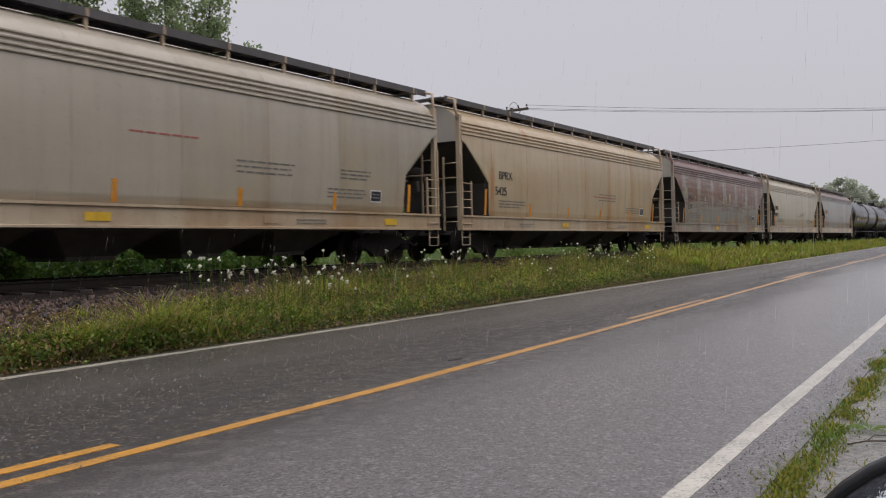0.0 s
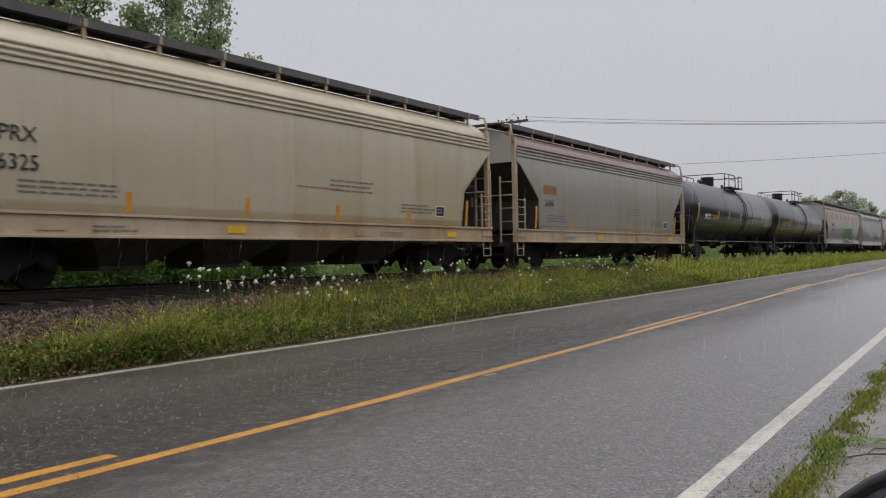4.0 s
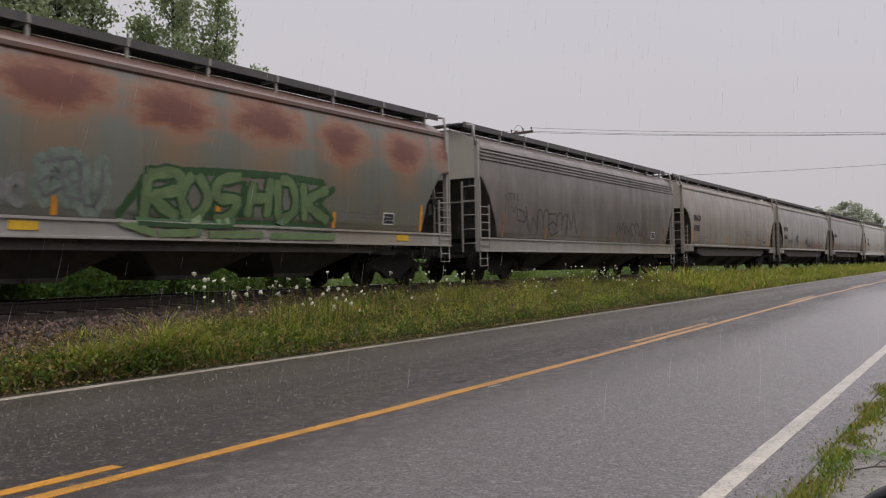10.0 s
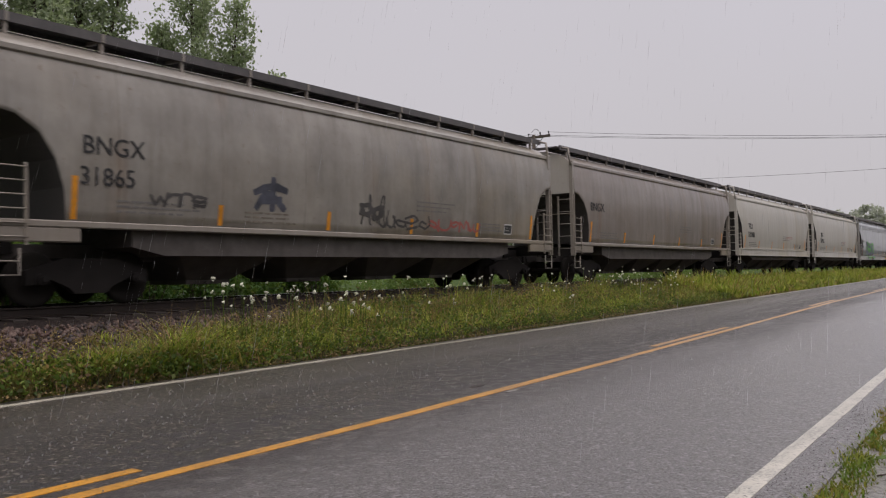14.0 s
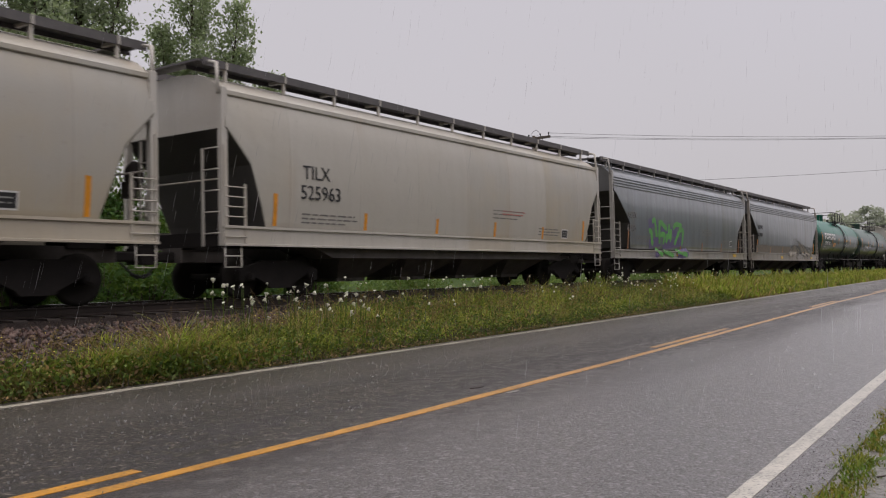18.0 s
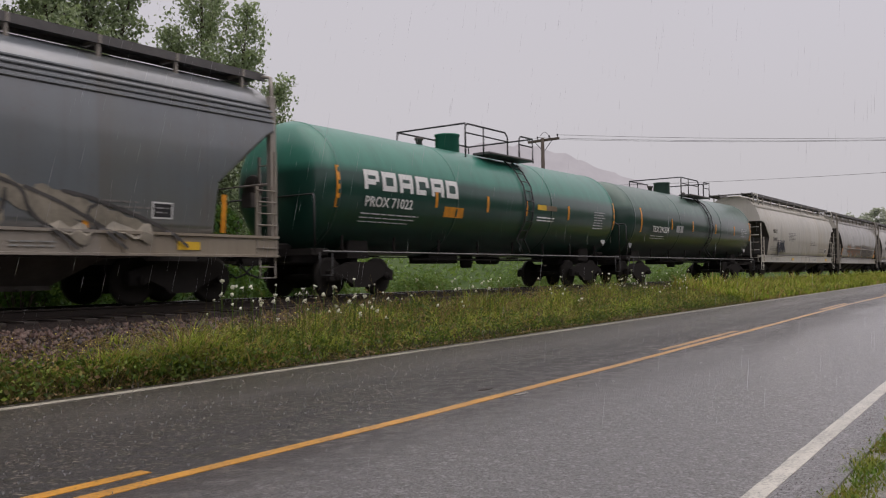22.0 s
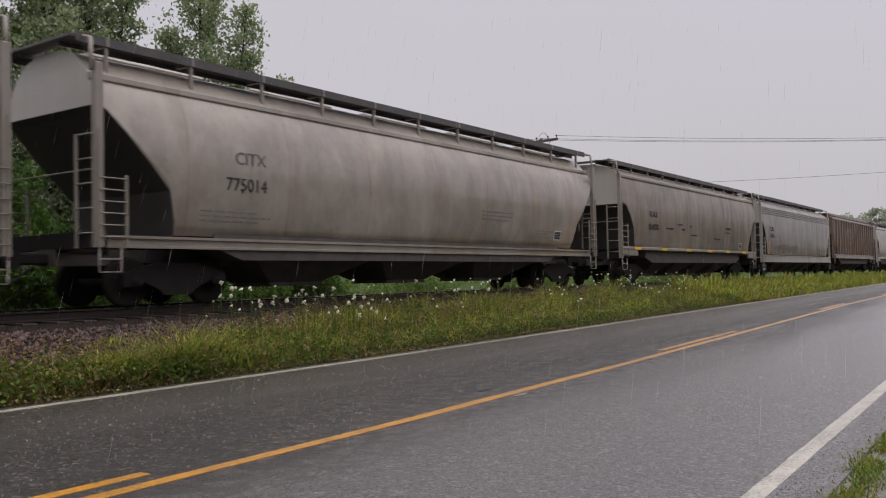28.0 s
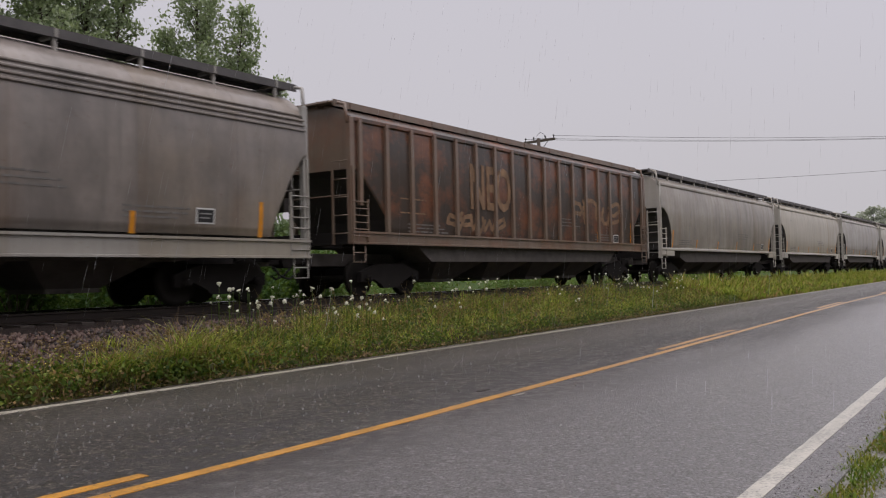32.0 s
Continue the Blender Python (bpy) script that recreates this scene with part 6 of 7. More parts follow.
            part("sill_reflector", Shape().box(x, x + 0.5, -s0 - 0.032, -s0 + 0.01, sill[0] + 0.12, sill[0] + 0.27).mesh("sill_reflector", YELLOW if k % 2 else trim), car)
            if k % 2 == 0:
                text_lines(car, x + 1.0, sill[0] + 0.2, 1.0, 2, G_DIM, lambda z: s0 + 0.03, rng, 0.07, 0.025)
    for mark in marks:
        kind, args = mark[0], mark[1:]
        if kind == "text":
            text, x, z, size, mat = args[:5]
            tag = size > 0.55
            lettering(car, text, -half + x, z, size, mat, -width(z + size * 0.4) - (0.012 if mat is not G_SILVER else 0.02), bold=(0.05 if mat is BLACK_PAINT else -0.012) if tag else 0.0, gap=args[5] if len(args) > 5 else 1.0)
        elif kind == "bubbles":
            x0, x1, z0, z1, fill, edge, sd, count = args
            graffiti(car, -half + x0, -half + x1, z0, z1, fill, edge, width, sd, count, label="rounded spray-painted graffiti letters")
        elif kind == "scrawl":
            x0, x1, z0, z1, mat, sd, count, thick = args
            scrawl(car, -half + x0, -half + x1, z0, z1, mat, width, sd, count, thick)
        elif kind == "strokes":
            x0, x1, z0, z1, layers, sd, count = args
            strokes(car, -half + x0, -half + x1, z0, z1, layers, width, sd, count, "sprayed graffiti letter form")
        elif kind == "tag":
            text, x, z, size, mat, spread, bold = args
            lettering(car, text, -half + x, z, size, mat, -width(z + size * 0.4) - (0.03 if mat is G_SLATE else 0.016 if style != "flat" else 0.014), spread, bold, name="graffiti_letter" if mat is not G_RUST else "faded_lettering")
        elif kind == "ribbons":
            name, mat, thick, lift, lines, text = args
            out = width(max(table[0][0], sill[1])) + 0.1
            for j, line in enumerate(lines):
                ribbon(car, name, mat, thick, lift + 0.0004 * j, [(-half + a, b) for a, b in line], lambda z: out if not thin_sill and sill[0] <= z <= sill[1] else width(z), text)
        elif kind == "pipe":
            z = args[0]
            part("side_pipe", Shape().tube((-half + 2.2, -width(z) - 0.05, z), (half - 2.2, -width(z) - 0.05, z), 0.022, n=8).mesh("side_pipe", TRIM_PALE), car, "pale pipe along the side")
        elif kind == "plate":
            x0, x1, mat = args
            y = -width(max(table[0][0], sill[1])) - 0.03 - 0.056
            part("sill_reflector", Shape().box(-half + x0, -half + x1, y, y + 0.02, sill[1] - 0.115, sill[1] - 0.005).mesh("sill_reflector", mat), car, "yellow reflective plate on the sill")
        elif kind == "flakes":
            x0, x1, z0, z1, mat, sd, count = args
            r3 = random.Random(sd)
            for _ in range(count):
                s = Shape()
                cx, cz, w = -half + r3.uniform(x0, x1), r3.uniform(z0, z1), r3.uniform(0.2, 0.6)
                h = r3.uniform(0.02, 0.05)
                ring = [(cx + w * math.cos(a) * r3.uniform(0.7, 1.1), cz + h * math.sin(a) * r3.uniform(0.4, 1.3)) for a in [j * math.pi / 6 for j in range(12)]]
                s.v = [(px, -width(pz) - 0.006, pz) for px, pz in ring]
                s.face(tuple(range(12)))
                part("peeled_patch", s.mesh("peeled_patch", mat), car, "dark brown torn flake in the paint")
        elif kind == "patch":
            x0, x1, z0, z1, mat, text = args
            patch_on(car, "painted_patch", -half + x0, -half + x1, z0, z1, mat, width, text)
        elif kind == "lines":
            x, z, w, rows, mat = args
            text_lines(car, -half + x, z, w, rows, mat, width, rng)
    return car


def tank_car(start, end, shell, label, marks=(), dome=None, seed=1, stripes=YELLOW, trim=None, strips=(0.8, 4.4, 7.6, 10.4, 13.6, 17.0), R0=1.62, zc=2.638):
    length = end - start
    half = length / 2
    trim = trim or WIRE
    car = thing("tank_car", pose((start + end) / 2, TRACK_Y, RAIL_Z), label, "tank car", "cars of the freight train")
    car["start"] = (start + end) / 2
    cap = 0.62
    dz = zc + R0 - 4.26
    th = half - 0.15
    rings = []
    for k in range(9):
        a = math.pi / 2 * k / 8
        rings.append((-th + cap * (1 - math.sin(a)), max(0.02, R0 * math.cos(a) ** 0.75)))
    rings = rings[::-1]
    body = [(x, r) for x, r in rings] + [(-x, r) for x, r in reversed(rings)]
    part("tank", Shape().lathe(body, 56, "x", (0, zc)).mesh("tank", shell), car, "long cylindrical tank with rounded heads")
    for x in (-th + cap + 0.02, th - cap - 0.02, -th / 3, th / 3):
        part("jacket_band", Shape().lathe([(x - 0.05, R0 - 0.02), (x - 0.045, R0 + 0.008), (x + 0.045, R0 + 0.008), (x + 0.05, R0 - 0.02)], 56, "x", (0, zc)).mesh("jacket_band", shell), car)
    # manway, top platform and railings
    part("manway_housing", Shape().lathe([(4.2, 0.36), (4.72, 0.36), (4.72, 0.385), (4.76, 0.385), (4.78, 0.2)], 24, "z").mesh("manway_housing", dome or shell), car, "round manway housing on top", m=pose(-0.9, 0, dz))
    part("relief_valve", Shape().lathe([(4.2, 0.09), (4.42, 0.09), (4.44, 0.13), (4.5, 0.13), (4.52, 0.05)], 14, "z").mesh("relief_valve", GRIME), car, m=pose(-2.3, 0, dz))
    part("relief_valve", Shape().lathe([(4.2, 0.07), (4.36, 0.07), (4.38, 0.1), (4.44, 0.04)], 14, "z").mesh("relief_valve_small", GRIME), car, m=pose(1.1, -0.3, dz))
    for y in (-0.95, 0.95):
        part("platform", Shape().box(-0.5, 2.1, y - 0.3, y + 0.3, 4.13, 4.2, 0.02).mesh("platform", GRATING), car, "dark grated top platform", m=pose(0, 0, dz))
        s = Shape()
        z0, z1 = 4.15, 4.86
        yy = y * 1.28
        s.path([Vector((-1.75, yy, z0 - 0.25)), Vector((-1.75, yy, z1 - 0.1)), Vector((-1.65, yy, z1)), Vector((0.4, yy, z1)), Vector((0.55, yy, z1 - 0.12)), Vector((0.55, yy, z0))], 0.026)
        s.path([Vector((1.25, yy, z0)), Vector((1.25, yy, z1 - 0.1)), Vector((1.35, yy, z1)), Vector((2.1, yy, z1))], 0.026)
        s.path([Vector((-1.75, yy, 4.6)), Vector((0.55, yy, 4.6))], 0.02).path([Vector((1.25, yy, 4.6)), Vector((2.1, yy, 4.6))], 0.02)
        s.tube((-0.8, yy, z0 - 0.1), (-0.8, yy, z1), 0.022)
        part("safety_railing", s.mesh("safety_railing", trim), car, "thin bent-pipe safety railing", m=pose(0, 0, dz))
    for x in (-1.75, 2.1):
        part("end_railing", shared(("end_railing", trim.name), lambda: Shape().path([Vector((0, -1.216, 4.1)), Vector((0, -1.216, 4.86)), Vector((0, 1.216, 4.86)), Vector((0, 1.216, 4.1))], 0.026).mesh("end_railing", trim)), car, m=pose(x, 0, dz))
    # side ladder bent round the tank
    for y in (-1, 1):
        s = Shape()
        for dx in (0.95, 1.4):
            pts = [Vector((dx, y * (R0 + 0.06) * math.cos(a), zc + (R0 + 0.06) * math.sin(a))) for a in [radians(q) for q in (-40, -20, 0, 20, 40, 58)]]
            s.path([Vector((dx, y * 1.45, 1.05))] + pts, 0.022)
        for q in range(-40, 60, 11):
            a = radians(q)
            s.tube((0.95, y * (R0 + 0.06) * math.cos(a), zc + (R0 + 0.06) * math.sin(a)), (1.4, y * (R0 + 0.06) * math.cos(a), zc + (R0 + 0.06) * math.sin(a)), 0.014)
        part("side_ladder", s.mesh("side_ladder", trim), car)
        s = Shape()
        s.tube((-half + 0.3, y * 1.5, 0.98), (half - 0.3, y * 1.5, 0.98), 0.02)
        part("side_rail", s.mesh("side_rail", WORN_STEEL), car, "bare metal rail along the tank's side")
        for k in range(8):
            x = -half + 1.4 + (length - 2.8) * k / 7
            part("rail_bracket", shared("rail_bracket", lambda: Shape().prism([(-0.02, 0.96), (0.02, 0.96), (0.02, 1.02), (-0.02, 1.02)], -0.45, 0.0).box(-0.02, 0.02, -0.45, -0.4, 0.96, 1.5).mesh("rail_bracket", TRUCK)), car, m=pose(x, y * 1.48, 0, 0, 0, 180 if y < 0 else 0))
    for k in (-1, 1):
        s = Shape().box(-2.8, 0, -0.32, 0.32, 0.72, 1.2, 0.04).box(-0.5, 0.02, -1.45, 1.45, 0.9, 1.05)
        part("stub_sill", s.mesh("stub_sill", TRUCK), car, m=pose(k * half, 0, 0) @ Matrix.Diagonal((k, 1, 1, 1)))
        s = Shape().prism([(-0.4, 0.85), (0.4, 0.85), (0.3, 1.55), (-0.3, 1.55)][::-1], -0.95, 0.95)
        part("tank_saddle", s.mesh("tank_saddle", TRUCK), car, m=pose(k * (half - 2.1), 0, 0))
        s = Shape()
        for y in (-1, 1):
            s.path([Vector((0, y * 1.45, 1.0)), Vector((0, y * 1.45, 2.15)), Vector((-0.08, y * 1.35, 2.25)), Vector((-0.08, 0, 2.25))], 0.022)
            s.path([Vector((-0.5, y * 1.5, 0.95)), Vector((-0.5, y * 1.5, 0.45)), Vector((-0.1, y * 1.5, 0.45)), Vector((-0.1, y * 1.5, 0.95))], 0.018)
        part("end_handrail", s.mesh("end_handrail", trim), car, m=pose(k * (half - 0.08), 0, 0) @ Matrix.Diagonal((k, 1, 1, 1)))
    part("bottom_outlet", Shape().lathe([(0.62, 0.16), (0.72, 0.2), (1.0, 0.2), (1.3, 0.35)], 16, "z").mesh("bottom_outlet", TRUCK), car)
    part("brake_gear", Shape().box(-2.6, -1.2, -0.5, 0.2, 0.75, 1.0, 0.03).tube((-3.5, -0.6, 0.85), (3.5, -0.6, 0.85), 0.03).tube((1.2, 0.3, 0.9), (2.2, 0.3, 0.9), 0.16, n=14).mesh("brake_gear", TRUCK), car)
    add_trucks(car, half, 2.1)

    def width(z):
        return math.sqrt(max(0.05, R0 * R0 - (z - zc) ** 2)) + 0.004

    for k, at in enumerate(strips):
        x = -half + at
        h = 0.95 if k in (0, len(strips) - 1) else 0.45
        zz = 2.5 if k in (0, len(strips) - 1) else 2.42
        patch_on(car, "reflector", x, x + 0.11, zz - h * 0.55, zz + h * 0.45, stripes, width, "yellow reflective strip")
    rng = random.Random(seed)
    for mark in marks:
        kind, args = mark[0], mark[1:]
        if kind == "text":
            text, x, z, size, mat, bold = args
            a = math.degrees(math.asin((z + size * 0.35 - zc) / R0))
            lettering(car, text, -half + x, z, size, mat, -width(z + size * 0.35) - 0.02, bold=bold, lean=-a)
        elif kind == "blocks":
            x0, x1, z0, z1, count, mat = args
            for k in range(count):
                a, w = -half + x0 + (x1 - x0) * k / count, (x1 - x0) / count * 0.82
                s, t = Shape(), 0.13
                for fx, fz, gx, gz in ((0, 0, t, z1 - z0), (t, z1 - z0 - t, w - t, z1 - z0), (w - t, 0.0 if k % 3 else 0.2, w, z1 - z0 - 0.0), (t, 0.12 if k % 2 == 0 else 0, w - t, 0.12 + t if k % 2 == 0 else t)):
                    q = len(s.v)
                    m = 3
                    for i in range(m + 1):
                        z = z0 + fz + (gz - fz) * i / m
                        s.v += [(a + fx, -width(z) - 0.008, z), (a + gx, -width(z) - 0.008, z)]
                    for i in range(m):
                        s.face((q + 2 * i, q + 2 * i + 1, q + 2 * i + 3, q + 2 * i + 2))
                part("letter_block", s.mesh("letter_block", mat), car, "white painted block letter shape")
        elif kind == "patch":
            x0, x1, z0, z1, mat, text = args
            patch_on(car, "placard", -half + x0, -half + x1, z0, z1, mat, width, text)
        elif kind == "lines":
            x, z, w, rows, mat = args
            text_lines(car, -half + x, z, w, rows, mat, width, rng)
        elif kind == "scrawl":
            x0, x1, z0, z1, mat, sd, count, thick = args
            scrawl(car, -half + x0, -half + x1, z0, z1, mat, width, sd, count, thick)
        elif kind == "diamond":
            x, z, mat = args
            y = -width(z) - 0.03
            part("hazard_placard", Shape().prism([(0, -0.17), (0.17, 0), (0, 0.17), (-0.17, 0)], y, y + 0.015).mesh("hazard_placard", mat), car, "small pale diamond placard", m=pose(-half + x, 0, z))
    return car


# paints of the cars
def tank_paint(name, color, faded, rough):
    """Glossy tank paint, its upper half coloured lighter for the sky mirrored there."""
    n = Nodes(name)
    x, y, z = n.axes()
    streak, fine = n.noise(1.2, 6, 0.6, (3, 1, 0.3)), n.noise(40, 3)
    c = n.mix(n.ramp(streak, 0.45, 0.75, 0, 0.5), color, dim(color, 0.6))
    # sky reflection put into the colour above mid height; faded is its tone
    sky_sheen = n.ramp(n.math("ADD", z, n.math("MULTIPLY", n.math("SUBTRACT", n.noise(0.8, 6, 0.6, (0.6, 1, 1)), 0.5), 0.22)), 2.80, 3.02)
    c = n.mix(n.math("MULTIPLY", sky_sheen, n.ramp(streak, 0.4, 0.75, 0.85, 0.6)), c, faded)
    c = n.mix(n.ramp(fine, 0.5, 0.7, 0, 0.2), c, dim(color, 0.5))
    return n.surface(c, n.ramp(sky_sheen, 0, 1, rough, rough + 0.15), 0, n.bump(n.noise(1.1, 3), 0.15, 0.02), coat=0.5, spec=0.4, coat_rough=0.2)


CREAM = car_paint("cream_paint", (0.47, 0.385, 0.255), (0.27, 0.15, 0.06), 0.6, seam=0.85)
CREAM_2 = car_paint("pale_cream_paint", (0.45, 0.405, 0.30), (0.22, 0.16, 0.09), 0.4, rust=0.0)
GREY_WHITE = car_paint("weathered_grey_white_paint", (0.40, 0.36, 0.29), (0.14, 0.12, 0.09), 0.4)
RUSTY_GREY = car_paint("rust_streaked_grey_paint", (0.265, 0.26, 0.225), (0.20, 0.12, 0.08), 0.5, rust=0.9, rust_band=True, rust_top=0.9, rust_z=3.78, rust_run=0.5)
GREY_RUST_TOP = car_paint("grey_paint_rusty_roof", (0.275, 0.265, 0.24), (0.15, 0.13, 0.11), 0.35, rust_top=0.7, rust_z=4.0, rust_run=0.7)
PATCHED = car_paint("grey_green_paint_rust_patches", (0.15, 0.16, 0.135), (0.11, 0.085, 0.06), 0.35, rust_top=0.7, spots=True)
SOOTY = car_paint("sooty_grey_paint", (0.19, 0.17, 0.155), (0.07, 0.055, 0.05), 0.7, soot=0.6)
DUSTY = car_paint("dusty_grey_paint", (0.325, 0.293, 0.255), (0.12, 0.10, 0.08), 0.6, soot=0.4)
DUSTY_2 = car_paint("streaked_dusty_grey_paint", (0.30, 0.28, 0.25), (0.10, 0.085, 0.07), 0.75, soot=0.45)
BROWNISH = car_paint("brown_grey_paint", (0.24, 0.21, 0.19), (0.10, 0.075, 0.06), 0.6, soot=0.3)
SMOKY = car_paint("smoky_mauve_grey_paint", (0.27, 0.24, 0.22), (0.08, 0.065, 0.058), 0.75, soot=0.5)
GRIMY = car_paint("brown_stained_grey_paint", (0.25, 0.21, 0.17), (0.085, 0.058, 0.04), 0.8, soot=0.65)
PALE = car_paint("clean_pale_grey_paint", (0.39, 0.375, 0.335), (0.24, 0.21, 0.17), 0.2, seam=0.15, coat=0.2)
BLUE_GREY = car_paint("blue_grey_paint", (0.138, 0.160, 0.182), (0.07, 0.065, 0.06), 0.4, seam=0.2, rough=0.38, coat=0.8, coat_ior=2.0)
BLUE_GREY_2 = car_paint("worn_blue_grey_paint", (0.118, 0.136, 0.154), (0.08, 0.07, 0.06), 0.5, seam=0.2, rough=0.38, coat=0.8, coat_ior=2.0)
OFF_WHITE = car_paint("off_white_paint", (0.41, 0.39, 0.345), (0.20, 0.17, 0.13), 0.25, seam=0.1, coat=0.25)
TAN_GREY = car_paint("tan_grey_paint", (0.23, 0.21, 0.18), (0.09, 0.07, 0.06), 0.5, soot=0.4, rough=0.34, coat=0.5, coat_ior=1.8)
MAUVE_GREY = car_paint("mauve_grey_paint", (0.36, 0.325, 0.285), (0.12, 0.09, 0.08), 0.5, soot=0.5, panel=2.6, rough=0.36, coat=0.5, coat_ior=1.8)
RUST_BROWN = car_paint("brown_rusted_paint", (0.052, 0.036, 0.028), (0.02, 0.016, 0.013), 0.6, rust=0.75, seam=0.0, panel=1.0)
TRIM_CREAM = car_paint("cream_trim", (0.46, 0.385, 0.275), (0.22, 0.11, 0.05), 0.65, seam=0, rust=0.25)
TRIM_PALE = car_paint("pale_trim", (0.45, 0.43, 0.39), (0.2, 0.17, 0.13), 0.35, seam=0)
TRIM_BLOTCHED = car_paint("rust_blotched_trim", (0.36, 0.335, 0.29), (0.2, 0.12, 0.07), 0.5, rust=0.6, seam=0)
TRIM_GREY = car_paint("grey_trim", (0.33, 0.32, 0.30), (0.12, 0.10, 0.085), 0.5, seam=0)
TRIM_DIRTY = car_paint("dirty_trim", (0.27, 0.245, 0.215), (0.10, 0.08, 0.065), 0.6, seam=0)
TRIM_DARK = car_paint("dark_grey_trim", (0.12, 0.125, 0.13), (0.06, 0.055, 0.05), 0.5, seam=0)
TRIM_RUST = car_paint("rusty_trim", (0.19, 0.14, 0.105), (0.05, 0.035, 0.028), 0.6, rust=0.35, seam=0)
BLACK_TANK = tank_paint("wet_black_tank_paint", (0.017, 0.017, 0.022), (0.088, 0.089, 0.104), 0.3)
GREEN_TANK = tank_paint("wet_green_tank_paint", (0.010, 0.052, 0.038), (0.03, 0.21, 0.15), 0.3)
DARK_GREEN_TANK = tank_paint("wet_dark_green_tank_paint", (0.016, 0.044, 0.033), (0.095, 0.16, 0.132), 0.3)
G_GREEN = plain("graffiti_pale_green", (0.15, 0.23, 0.10), 0.6, vary=0.3, scale=3)
G_DEEP = plain("graffiti_dark_green", (0.03, 0.09, 0.03), 0.6)
G_LIME = plain("graffiti_bright_green", (0.11, 0.40, 0.09), 0.5, vary=0.3, scale=3)
G_VIOLET = plain("graffiti_violet", (0.13, 0.10, 0.22), 0.5, vary=0.3, scale=3)
G_GREY = plain("graffiti_grey", (0.16, 0.16, 0.165), 0.6, vary=0.3, scale=3)
G_SILVER = plain("graffiti_silver", (0.40, 0.41, 0.42), 0.5, vary=0.2, scale=3)
G_SLATE = plain("graffiti_slate", (0.07, 0.075, 0.10), 0.5, vary=0.5, scale=4)
G_CREAM = plain("graffiti_dull_cream", (0.27, 0.24, 0.19), 0.6, vary=0.35, scale=4)
G_DULL = plain("graffiti_dull_grey_tan", (0.20, 0.17, 0.135), 0.6, vary=0.4, scale=4)
G_CLOUD = plain("graffiti_grey_cloud", (0.25, 0.25, 0.245), 0.6, vary=0.4, scale=5)
G_TEAL = plain("graffiti_grey_teal", (0.20, 0.25, 0.21), 0.6, vary=0.35, scale=5)
G_SOOT = plain("graffiti_smoky_black", (0.075, 0.07, 0.068), 0.6, vary=0.35, scale=4)
OLD_ORANGE = plain("grimed_orange_strip", (0.30, 0.14, 0.05), 0.5, vary=0.4, scale=4)
G_DARK_BROWN = plain("graffiti_dark_brown", (0.15, 0.105, 0.08), 0.6, vary=0.4, scale=4)
G_TAN = plain("graffiti_tan", (0.22, 0.16, 0.10), 0.6, vary=0.4, scale=4)
G_RUST = plain("faded_pale_orange_lettering", (0.29, 0.175, 0.10), 0.65, vary=0.45, scale=5)
G_PRIMER = plain("cream_primer", (0.40, 0.345, 0.245), 0.6, vary=0.3, scale=4)
G_ORANGE = plain("graffiti_faded_orange", (0.32, 0.14, 0.06), 0.6, vary=0.3, scale=3)


